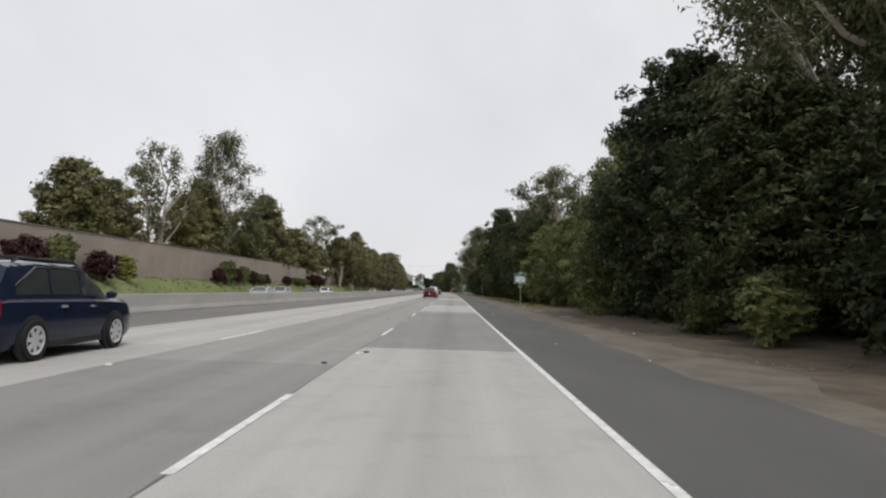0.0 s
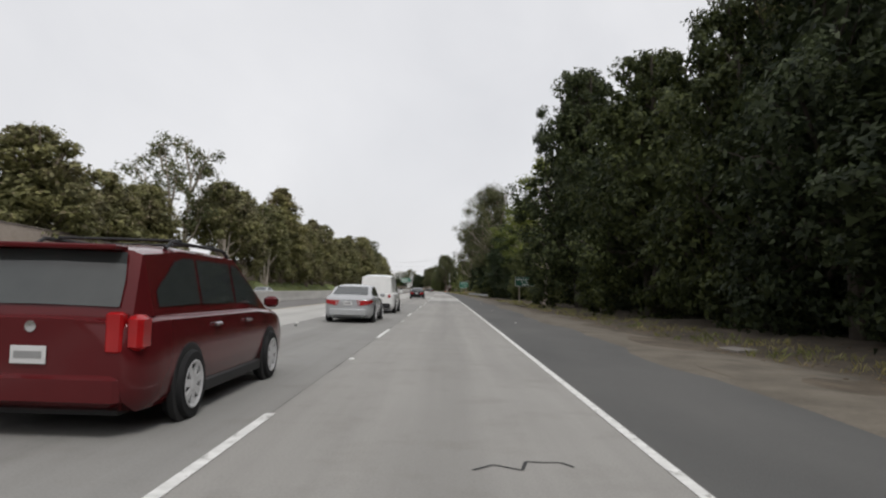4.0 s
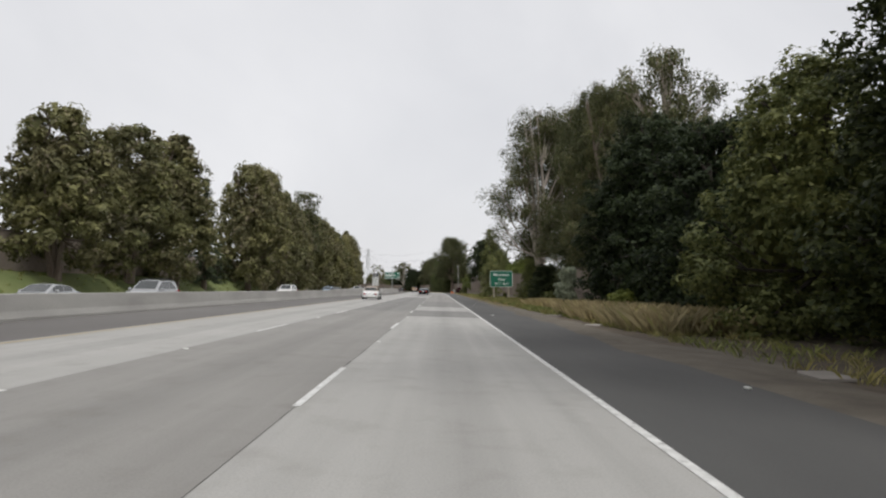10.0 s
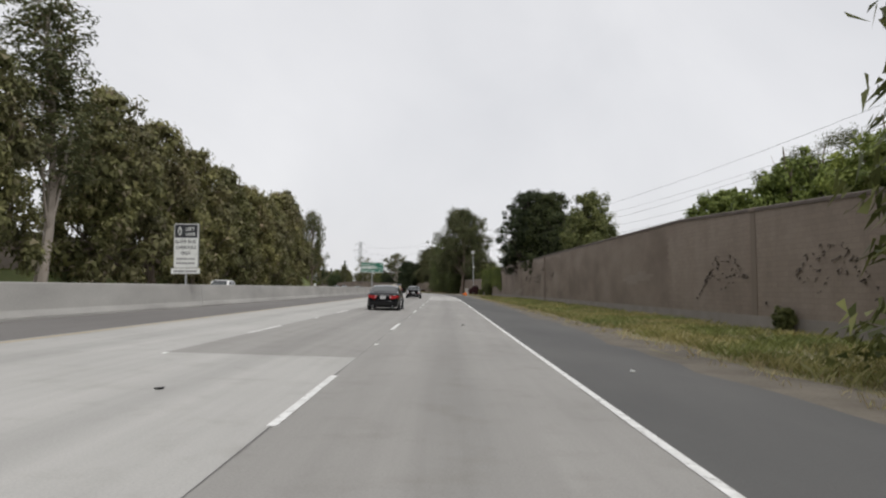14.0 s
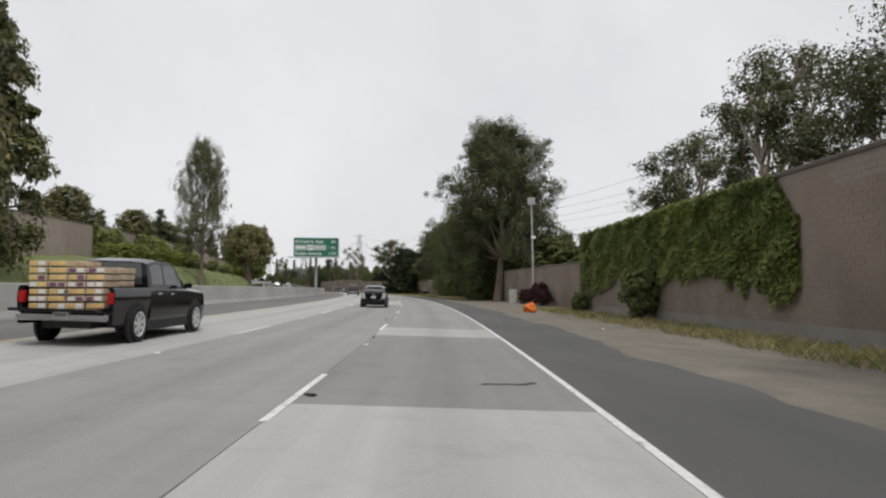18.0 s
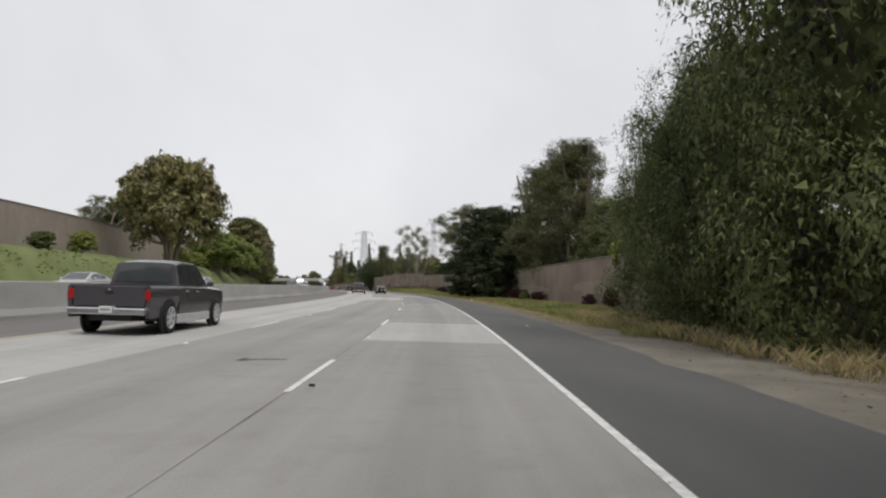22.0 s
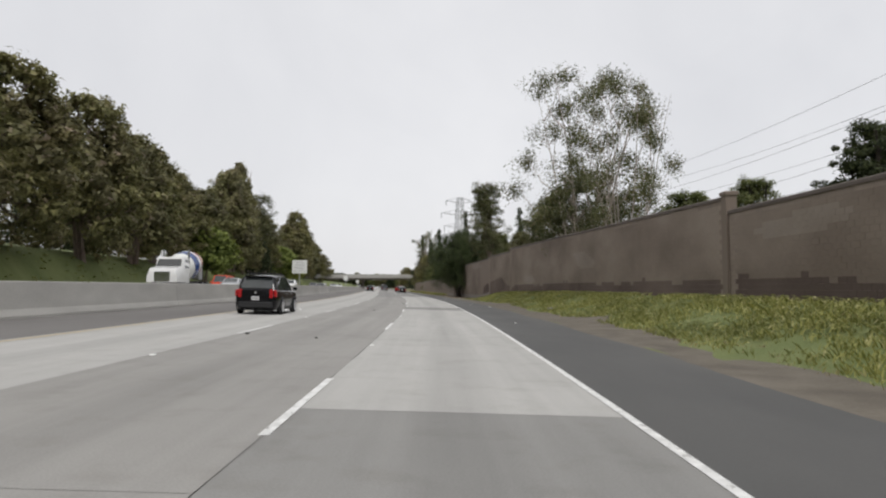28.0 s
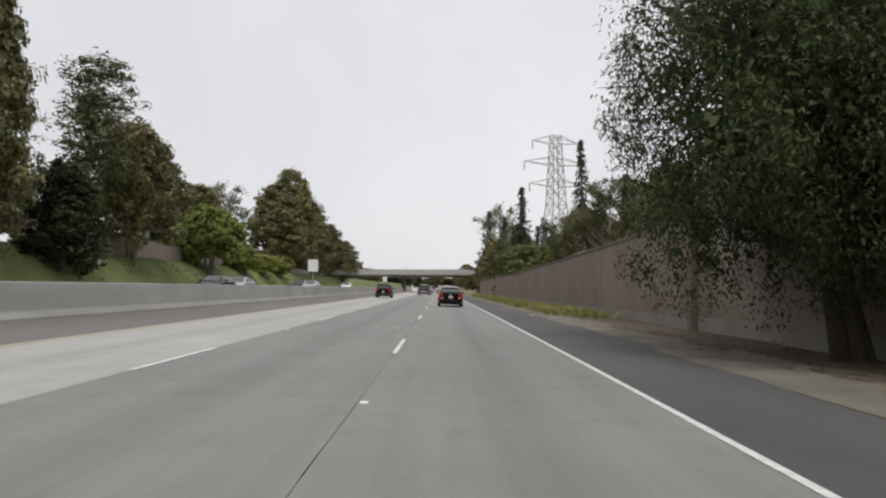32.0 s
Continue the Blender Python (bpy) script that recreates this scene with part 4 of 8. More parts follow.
proto("syc", "sycamore", "slender sycamore with a pale trunk and light yellow-green leaves", 35, 15, 8.5, M_LF_FRESH, M_BARK_PALE, z0=0.34, z1=0.95, count=24, rmin=0.16, rmax=0.28, clusters=260, per=26, size=0.20, ratio=0.7, droop=0.1, cr=0.5, core=0.0, radius=0.14, stems=1, low=0.3, taper=0.45, rough=0.35, bare=2)
proto("pepper", "pepper_tree", "weeping pepper tree with long hanging sprays", 36, 13, 12, M_LF_PEP, M_BARK_DARK, z0=0.03, z1=0.87, count=28, rmin=0.24, rmax=0.40, clusters=900, per=80, size=0.19, ratio=0.36, droop=1.3, cr=0.80, core=0.80, radius=0.3, stems=2, taper=0.2, rough=0.26, clump=1.35)
proto("pephi", "pepper_tree", "weeping pepper tree standing before the wall", 37, 13, 12, M_LF_PEPD, M_BARK_DARK, z0=0.20, z1=0.87, count=28, rmin=0.24, rmax=0.40, clusters=900, per=80, size=0.19, ratio=0.36, droop=1.3, cr=0.80, core=0.80, radius=0.3, stems=2, taper=0.2, rough=0.26, clump=1.35)
proto("pepbrown", "pepper_tree", "rounded grey-brown tree standing alone on the slope", 37, 14, 12.5, M_LF_OLIVE, M_BARK, z0=0.30, z1=0.84, count=30, rmin=0.26, rmax=0.40, clusters=540, per=34, size=0.42, ratio=0.45, droop=1.1, cr=0.7, core=0.72, radius=0.42, stems=3, taper=0.1)
proto("column", "lombardy_poplar", "narrow upright tree with a columnar grey-green crown", 38, 18, 5.5, M_LF_EUC, M_BARK_PALE, z0=0.40, z1=0.95, count=24, rmin=0.34, rmax=0.52, clusters=460, per=34, size=0.21, ratio=0.45, droop=0.6, cr=0.5, core=0.0, radius=0.20, stems=1, taper=0.55, rough=0.3, flat=1.2, low=0.7)
proto("fresh", "small_tree", "rounded small tree with bright green leaves", 39, 8, 8, M_LF_IVY, M_BARK, z0=0.2, z1=0.80, count=22, rmin=0.28, rmax=0.44, clusters=340, per=34, size=0.32, ratio=0.6, droop=0.1, cr=0.55, core=0.74, radius=0.18, stems=3, taper=0.2)


def conifer(key, seed, h, w, label, mat, power=0.85):
    """Spruce: whorls of drooping boughs round a straight stem."""
    rng = np.random.default_rng(seed)
    ob = thing("conifer", label, "tree")
    part("trunk", Build().tube([(0, 0, -0.2), (0, 0, h * 0.5), (0, 0, h)], [0.02 * h, 0.012 * h, 0.02], 7).mesh("trunk", M_BARK, True), ob)
    P, out = [], []
    z = 0.10 * h
    while z < h * 0.99:
        reach = (w / 2) * (1 - z / h) ** power + 0.12
        for k in range(7):
            a = rng.uniform(0, 6.28)
            rr = reach * rng.uniform(0.65, 1.1)
            for t in np.linspace(0.15, 1, max(3, int(rr * 4))):
                for _ in range(4):
                    P.append((math.cos(a) * rr * t + rng.normal() * 0.16, math.sin(a) * rr * t + rng.normal() * 0.16, z - 0.28 * rr * t + rng.normal() * 0.12))
                    out.append((math.cos(a), math.sin(a), 0.4))
        z += 0.035 * h
    v = leaf_quads(rng, np.array(P), np.array(out), 0.42, 0.4, 0.5, 0.7)
    me = mesh_of("crown", v, [(3 * i, 3 * i + 1, 3 * i + 2) for i in range(len(P))], mat)
    part("crown", me, ob)
    ob.parent = STORE
    PROTO[key] = (ob, h, w)


conifer("spruce", 41, 16, 6.0, "dark green spruce with drooping boughs", M_LF_CON)
conifer("young", 42, 13, 6.5, "tall young conifer-shaped tree with loose green sprays", M_LF_MID, 0.55)


def bush(key, seed, h, w, label, mat, size=0.16, name="shrub"):
    rng = np.random.default_rng(seed)
    ob = thing(name, label, "shrub")
    bl = lobes(rng, h, w, 0.25, 0.8, 6, 0.4, 0.6, 0.9, 0.3)
    for k in range(6):
        a = rng.uniform(0, 6.28)
        st = Build().tube([(0, 0, -0.1), (math.cos(a) * w * 0.14, math.sin(a) * w * 0.14, h * 0.35), (math.cos(a) * w * 0.3, math.sin(a) * w * 0.3, h * 0.75)], [0.035, 0.022, 0.008], 5)
        part("stem", st.mesh("stem", M_BARK), ob)
    part("foliage", foliage("foliage", rng, bl, 90, 30, size, 0.6, mat, 0.0, 0.2 * w / 2, 0.70, 0.8, 0.25), ob)
    ob.parent = STORE
    PROTO[key] = (ob, h, w)


bush("plum", 51, 2.6, 2.8, "burgundy-leaved ornamental shrub beside a wall", M_LF_PLUM, 0.18)
bush("green", 52, 2.2, 2.6, "rounded green shrub of dense small leaves", M_LF_MID, 0.18)
bush("lime", 53, 3.0, 3.2, "yellow-green shrub on the slope", M_LF_LIME, 0.22)
bush("silver", 54, 2.8, 2.2, "pale grey-green shrub beside the verge", M_LF_SILVER, 0.16)


def plant(key, s, lat, top=None, wide=None, z=None, turn=None, group="", light=False):
    """A copy of a prototype at (s, lat) whose top reaches the height top above the road."""
    far = (light or s > 905 or lat < -33 or lat > 22) and key + "_far" in PROTO
    ob, h, w = PROTO[key + "_far" if far else key]
    if key in ("oak1", "oak2", "wall1", "wall2") and 40 < s < 200 and 8 < lat < 15:
        lat += 1.1 * math.sin(s * 0.9)
        top *= 1 + 0.10 * math.sin(s * 2.3)
    zb = ground_z(s, lat) - 0.05 if z is None else z
    kz = (top - zb) / h if top else 1.0
    kw = (wide / w) if wide else kz
    turn = (s * 73.7 + lat * 31.3) % 360 if turn is None else turn
    p = at(s, lat, zb)
    m = Matrix.LocRotScale(p, Euler((0, 0, radians(turn))), Vector((kw, kw, kz)))
    c = copy_thing(ob, m)
    c.parent = None
    c.matrix_basis = m
    if group:
        c["group"] = group
    return c


# far side, behind the tan wall
for key, s, lat, top, wide in [
        ("spruce", 62, -50, 13.5, 4), ("olive2", -6, -43, 14, 10), ("olive1", 14, -43, 15, 11), ("olive3", 32, -44, 16, 9), ("olive2", 48, -45, 15, 10), ("olive1", 70, -42.5, 15.5, 9), ("olive2", 80, -44, 15, 9),
        ("euc2", 91, -43, 22, 10), ("olive1", 101, -43, 16, 9), ("euc1", 118, -43, 30, 14), ("olive3", 110, -44, 20, 9), ("olive2", 130, -43, 17, 10), ("olive3", 143, -42.5, 22, 11), ("olive1", 155, -43, 15, 9),
        ("olive2", 167, -42, 17, 12), ("olive1", 180, -42, 15, 10), ("euc2", 201, -42, 24, 15), ("olive2", 190, -42, 15, 11),
        ("pale", 206, -36.5, 18, 10), ("olive1", 216, -37, 18, 9.5), ("pale", 229, -36, 17.2, 9.5), ("olive3", 246, -37, 23, 10.5), ("olive1", 238, -37, 14, 8), ("olive2", 257, -36.5, 17, 9), ("olive1", 268, -36, 17.3, 9), ("olive3", 279, -36.5, 19.6, 9.5),
        ("olive2", 293, -36.5, 19.6, 11.5), ("olive1", 319, -36, 17.5, 10), ("olive2", 332, -36, 19, 12), ("olive3", 343, -35, 20.5, 9), ("olive2", 372, -34, 22.3, 12), ("olive1", 382, -34, 23, 10), ("olive2", 390, -33.6, 20.5, 10),
        ("olive1", 400, -33.6, 19.5, 9), ("column", 415, -33.6, 24.2, 8), ("olive1", 408, -34, 18.5, 9), ("olive2", 425, -33.6, 19.8, 10), ("olive1", 436, -33.6, 19.4, 10), ("olive2", 447, -33.6, 18.6, 10), ("olive1", 458, -33.6, 18.3, 10), ("olive2", 470, -33.6, 17.6, 10),
        ("olive2", 481, -33.8, 17.4, 10), ("olive1", 490, -33.8, 16.6, 9), ("olive2", 498, -33.8, 20.5, 10), ("olive1", 508, -34, 21, 10), ("olive3", 518, -35.5, 23.5, 8), ("eucbig", 577, -34.0, 25.6, 8.5)]:
    plant(key, s, lat, top, wide, group="trees along the far carriageway")
plant("spruce", 353, -35, 17, 8)
for key, s, lat, top, wide in [
        ("pepbrown", 663, -35.4, 19.5, 13.5), ("fresh", 698, -36, 11.8, 10), ("fresh", 713, -36.5, 12.5, 10), ("fresh", 727, -36, 11.6, 9), ("fresh", 737, -36.5, 12, 9.5), ("spruce", 735, -50, 24, 9), ("spruce", 742, -54, 25, 9), ("spruce", 640, -72, 24, 8),
        ("olive2", 746, -37, 19.3, 13), ("olive1", 758, -37, 20, 13), ("olive2", 770, -36.5, 20, 12), ("olive2", 784, -36, 20.6, 11), ("olive1", 797, -36.5, 19.4, 11), ("olive3", 806, -37, 19.6, 9), ("olive1", 818, -38, 18.5, 10), ("fresh", 822, -34.5, 10.8, 10),
        ("pale", 832, -38, 18, 10), ("olive1", 846, -36.5, 23.4, 11), ("olive3", 853, -37, 25.2, 11), ("olive3", 864, -38, 28.5, 8), ("olive2", 860, -36.5, 19, 9), ("column", 878, -36, 23.6, 8), ("olive1", 888, -37, 19.8, 10), ("oak2", 871, -35.2, 12.2, 7.5), ("pale", 897, -40, 20, 10),
        ("fresh", 908, -35.5, 12.9, 9.5), ("olive1", 918, -41, 17.5, 10), ("euc2", 932, -42, 20, 11), ("lime", 925, -36, 8.2, 9), ("lime", 938, -36, 8.0, 9), ("lime", 950, -36, 8.2, 9),
        ("olive3", 966, -41, 25, 13), ("olive1", 978, -40, 30.5, 14), ("olive3", 990, -40, 28, 13), ("olive2", 1004, -40, 25, 13), ("olive1", 1020, -38, 21, 13), ("olive2", 1036, -36, 17, 13)]:
    plant(key, s, lat, top, wide, group="trees along the far carriageway")
# near side
for key, s, lat, top, wide in [
        ("oak1", -14, 13, 13, 10), ("wall1", 2, 12.5, 11, 9), ("oak2", 14, 12, 12, 9), ("euc1", 24, 17, 26, 15), ("euc2", 34, 17, 21, 12), ("oak1", 25, 11.2, 9.5, 9), ("oak2", 38, 12.3, 15, 11.5), ("wall2", 47, 12.4, 11.5, 8.5), ("euc2", 76, 19, 17, 8), ("wall2", 50, 12.2, 9.6, 7), ("wall2", 57, 12.2, 9.9, 6.5),
        ("wall1", 63, 12.2, 8.6, 7), ("wall1", 69, 12, 8.2, 6.5), ("wall2", 75, 12, 8.8, 7), ("wall1", 82, 12, 9.2, 7.5), ("oak2", 89, 12, 11.5, 9), ("euc2", 97, 14, 19.3, 13), ("oak1", 97, 12, 12, 9), ("oak2", 104, 12.2, 11.5, 9), ("oak1", 112, 12.3, 11.5, 9.5),
        ("oak2", 119, 12.4, 13.5, 10), ("oak2", 126, 12.4, 15.5, 10), ("euc1", 131, 17, 20, 11), ("oak1", 135, 12.4, 15.5, 10), ("oak2", 145, 12.6, 15.5, 10), ("oak1", 155, 12.6, 16, 10.5), ("oak2", 165, 12.2, 20.5, 12), ("wall1", 173, 14.5, 11, 8),
        ("syc", 179, 9.9, 16.5, 8.0), ("wall2", 182, 14.2, 8.2, 8), ("wall1", 189, 14, 9, 8), ("wall1", 196, 13.5, 10.5, 8), ("wall2", 204, 12.6, 11.8, 8.5), ("syc", 214, 11.8, 16, 11), ("oak1", 211, 11.8, 8, 7), ("oak2", 218, 11.6, 8.5, 7.5), ("oak2", 227, 12, 13.5, 10),
        ("oak1", 236, 12, 14, 10.5), ("oak2", 245, 12.2, 13.5, 10), ("oak1", 255, 12.2, 11.5, 10), ("euc1", 268, 10.2, 27, 17), ("wall2", 251, 10.4, 9.5, 6.5), ("oak1", 266, 12, 10.5, 10), ("oak2", 276, 12, 12, 9), ("wall2", 284, 11.4, 9.5, 8), ("oak1", 292, 11.8, 9.6, 8), ("oak1", 300, 11.8, 11, 9),
        ("euc2", 309, 14.5, 19, 9), ("eucd", 324, 15.5, 21, 10), ("euc1", 344, 11.4, 24, 13), ("eucd", 331, 15.2, 23, 11), ("oak2", 303, 11.5, 12.5, 8.5), ("oak1", 337, 10.6, 4.2, 4.6), ("wall2", 344, 10.4, 5.0, 5.0), ("euc1", 346, 15.8, 24.8, 13), ("oak2", 331, 15, 9, 8)]:
    plant(key, s, lat, top, wide, group="trees along the verge")
for key, s, lat, top, wide in [
        ("young", 374.5, 6.8, 11.9, 5.0), ("fresh", 388, 15.2, 7.4, 6), ("fresh", 395, 14.9, 7.6, 6), ("wall2", 446, 15.8, 9, 5), ("fresh", 402.5, 14.5, 6.9, 5.5), ("bare", 396, 17, 9, 7), ("wall2", 437, 14.4, 11.8, 7.4), ("oak1", 446, 15.5, 11, 8), ("oak2", 457, 14.6, 12, 8),
        ("oakhi", 471, 13.0, 17, 11.5), ("oakhi", 462, 14.5, 15.5, 9), ("euc1", 488, 17.8, 15.5, 11), ("euc2", 500, 17, 14, 9), ("euc2", 511, 17, 12, 8), ("euc2", 585, 16, 15, 10),
        ("eucbig", 557, 10.7, 24.5, 17), ("euc1", 568, 16.5, 18.5, 11), ("pepper", 567, 10.8, 6.5, 7), ("pepper", 574, 12, 8.5, 8), ("wall1", 563, 9.4, 5.5, 5), ("pepper", 583.5, 10.8, 18, 13), ("pepper", 593, 9.6, 10.5, 8.5), ("pepper", 606, 14.0, 12.5, 9), ("pepper", 597, 12.6, 12.8, 9),
        ("wall2", 624, 18.6, 9.5, 9), ("wall2", 634, 18.4, 10.5, 9), ("eucd", 647, 17.6, 19.4, 14), ("eucd", 660, 18.0, 18.6, 14), ("fresh", 616, 16, 7.5, 7), ("bare", 626, 19, 12.5, 8), ("euc2", 612, 18.5, 13, 8), ("oak1", 661, 12.2, 12.6, 11), ("oak2", 668, 10.6, 13.6, 12.5), ("euc2", 677, 20, 14, 8),
        ("euc2", 712, 15.5, 19.5, 15), ("bare", 690, 14.8, 13, 7), ("oak1", 722, 15.2, 8.0, 7), ("oak2", 731, 15.0, 7.4, 7), ("oak2", 741, 15.5, 7.8, 5), ("wall2", 760, 15.8, 7.8, 6), ("wall2", 751, 15.5, 7.2, 5), ("bare", 771, 11.4, 20.5, 13), ("bare", 764, 12.6, 17, 9), ("euc2", 775, 12.4, 12, 9), ("euc2", 790, 13, 11, 9),
        ("column", 812, 8.8, 16.8, 5.4), ("pephi", 830, 7.0, 11.2, 11.4), ("pephi", 841, 13.4, 10.0, 8), ("pepper", 855, 14.5, 8.5, 7), ("euc2", 866, 11.5, 10, 8), ("euc2", 880, 11, 9, 7), ("spruce", 905, 13, 10, 6), ("wall1", 893, 10.5, 6.5, 6), ("spruce", 948, 14, 22, 9), ("euc1", 965, 15, 16, 10),
        ("spruce", 985, 14, 20, 9), ("wall2", 918, 11.5, 8, 8), ("wall2", 935, 12, 9, 9), ("euc2", 1010, 15, 26, 14), ("spruce", 1024, 13, 26, 10), ("olive1", 1000, 14, 15, 11), ("olive2", 1016, 13, 13, 11)]:
    plant(key, s, lat, top, wide, group="trees along the verge")
# a second row, added to close the view and block light under the first
for k in range(34):
    s = -12 + 9.6 * k
    plant(("wall2", "oak1", "wall1", "oak2")[k % 4] if not 165 < s < 222 else "wall2", s, 19.0 + 1.6 * math.sin(k * 2.1), 9.5 + 1.8 * math.sin(k * 1.3), 11.5, group="trees behind the verge", light=True)
for s, lat, top in ((552, 18.5, 8), (562, 19, 9), (573, 18.5, 9), (584, 18.5, 8), (660, 18.5, 9), (671, 19, 10), (682, 18.5, 9), (692, 18.5, 8)):
    plant("wall2", s, lat, top, 11, group="trees behind the verge", light=True)
# closing the end of the road beyond the overpass
for k in range(14):
    plant(("olive1", "oak2", "wall2", "olive2")[k % 4], 1612 + 5 * (k % 3), -74 + 9 * k, 17 + 4 * math.sin(k * 1.9), 15, group="distant trees")
# distant trees beyond the bend and round the overpass
rngf = np.random.default_rng(9)
for k in range(70):
    s = rngf.uniform(1050, 1560)
    lat = rngf.choice([-1, 1]) * rngf.uniform(24, 95) - 8
    plant(rngf.choice(["olive1", "olive2", "oak1", "euc2", "spruce", "spruce", "wall2"]), s, lat, rngf.uniform(11, 20), rngf.uniform(10, 15), group="distant trees")
for k in range(20):
    plant("spruce", 895 + 10 * k + rngf.uniform(-4, 4), (34, 26, 22, 38, 30)[k % 5] + rngf.uniform(-3, 3), rngf.uniform(15, 25), rngf.uniform(6, 9), group="distant trees")
for k in range(44):
    s = rngf.uniform(860, 1060)
    lat = rngf.uniform(18, 80)
    plant(rngf.choice(["olive1", "oak2", "spruce", "euc2", "pale", "wall2"]), s, lat, rngf.uniform(11, 18), rngf.uniform(9, 13), group="distant trees")
for k in range(26):
    s = rngf.uniform(560, 1030)
    lat = -rngf.uniform(48, 90)
    plant(rngf.choice(["olive1", "oak2", "spruce", "euc2", "pale"]), s, lat, rngf.uniform(14, 21), rngf.uniform(9, 13), group="distant trees")
# shrubs
for key, s, lat, top, wide in [
        ("plum", 40, -35.6, 5.6, 4), ("plum", 52, -36, 6.2, 5), ("green", 57, -36, 6.6, 4), ("plum", 64, -36, 5.6, 4.4), ("lime", 69, -36.2, 5.4, 3), ("plum", 96, -36, 4.9, 3), ("green", 100, -36, 6.2, 4.2), ("plum", 104, -36, 5.2, 3), ("green", 108, -36, 5.6, 3), ("plum", 113, -36, 5.0, 3.2),
        ("green", 117, -36, 4.6, 3), ("plum", 121, -36, 4.6, 2.6), ("plum", 137, -36, 4.6, 3), ("green", 146, -36, 4.4, 4), ("green", 152, -36, 4.2, 4), ("plum", 164, -36, 5.6, 6), ("plum", 171, -36, 5.2, 5),
        ("lime", 545, -36, 5.4, 3.4), ("lime", 553, -40, 7.4, 4), ("lime", 562, -41, 8.0, 5), ("lime", 571, -41, 8.4, 5), ("lime", 581, -41, 8.6, 5), ("lime", 592, -41, 8.4, 5), ("lime", 604, -41, 8.6, 5), ("green", 588, -38, 6.5, 3.4), ("green", 598, -38.5, 6.7, 3.4), ("green", 609, -38, 6.6, 3.4),
        ("lime", 622, -40, 8, 4.5), ("green", 634, -39, 7, 3.6), ("lime", 645, -40, 8, 4), ("lime", 676, -38, 8, 5), ("lime", 684, -37, 7.5, 5), ("green", 812, -34.6, 4.4, 3), ("green", 840, -34.6, 4.4, 3), ("green", 802, -34.4, 3.4, 2.2),
        ("silver", 319, 9.4, 3.9, 2.3), ("silver", 316.5, 9.0, 1.4, 1.8), ("silver", 327, 10.4, 2.4, 2.6), ("green", 330, 9.8, 1.3, 2.6), ("green", 20, 8.0, 1.6, 3.0), ("green", 22.5, 9.2, 2.3, 3.4), ("green", 26, 8.4, 1.5, 2.6), ("lime", 296, 7.8, 1.5, 2.6), ("silver", 354, 10.6, 2.6, 3.0), ("silver", 350, 11, 3.0, 3), ("green", 389, 10.8, 0.75, 1.3),
        ("green", 500, 9.2, 2.6, 3.4), ("green", 512, 8.9, 1.2, 2), ("plum", 541, 10.7, 1.5, 1.7), ("plum", 538.5, 10.6, 1.6, 1.8), ("plum", 533, 10.6, 2.3, 3.2), ("plum", 530, 10.4, 1.4, 2.2), ("plum", 615, 11.8, 1.5, 1.7), ("plum", 622, 12, 0.9, 1.6), ("plum", 641, 11.8, 1.0, 2.4), ("plum", 648, 11.6, 1.2, 2.6),
        ("plum", 653, 11.6, 1.3, 2.4), ("plum", 714, 9.4, 1.3, 2.0), ("plum", 711.4, 9.7, 1.6, 2.2), ("plum", 708.6, 9.6, 1.2, 1.8), ("plum", 700.4, 9.9, 1.8, 2.0), ("plum", 698.2, 9.5, 1.2, 1.6), ("plum", 696.2, 9.8, 1.7, 2.0), ("plum", 689.8, 9.9, 1.5, 2.0), ("plum", 687.8, 9.7, 1.5, 2.1), ("plum", 686, 9.9, 1.3, 1.7), ("green", 682.8, 10.1, 1.6, 2.6), ("green", 680.4, 9.6, 1.1, 2.4), ("green", 677.6, 9.9, 1.2, 2.4), ("green", 646, 11.3, 1.0, 1.6)]:
    plant(key, s, lat, top, wide)
for ob, _, _ in PROTO.values():
    for o in (*ob.children_recursive, ob):
        bpy.data.objects.remove(o)
bpy.data.objects.remove(STORE)

# ---------------------------------------------------------------- signs
def plate(parent, name, x0, x1, z0, z1, mat, y=0.0, thick=0.03, r=0.06, label=""):
    """A flat panel with rounded corners; its face looks back along the road."""
    pts = []
    for cx, cz, a0 in ((x1 - r, z0 + r, -90), (x1 - r, z1 - r, 0), (x0 + r, z1 - r, 90), (x0 + r, z0 + r, 180)):
        for k in range(4):
            a = radians(a0 + 30 * k)
            pts.append((cx + r * math.cos(a), y, cz + r * math.sin(a)))
    return part(name, Build().slab(pts, (0, thick, 0)).mesh(name, mat), parent, label)


def post(parent, name, x, z0, z1, r, mat, y=0.08, square=False, label=""):
    b = Build()
    if square:
        b.box(x - r, x + r, y - r, y + r, z0, z1, 0.015)
    else:
        b.tube([(x, y, z0), (x, y, z1)], r, 10)
    return part(name, b.mesh(name, mat, not square), parent, label)


def bars(parent, x0, x1, zs, h, mat, y=-0.012, seed=1):
    """Unreadable lines of writing as plain bars."""
    rng = np.random.default_rng(seed)
    for z in zs:
        x = x0
        while x < x1 - 0.02:
            w = min(rng.uniform(0.12, 0.34) * (x1 - x0), x1 - x)
            part("writing_bar", Build().box(x, x + w * 0.88, y, y + 0.006, z, z + h).mesh("writing_bar", mat), parent)
            x += w


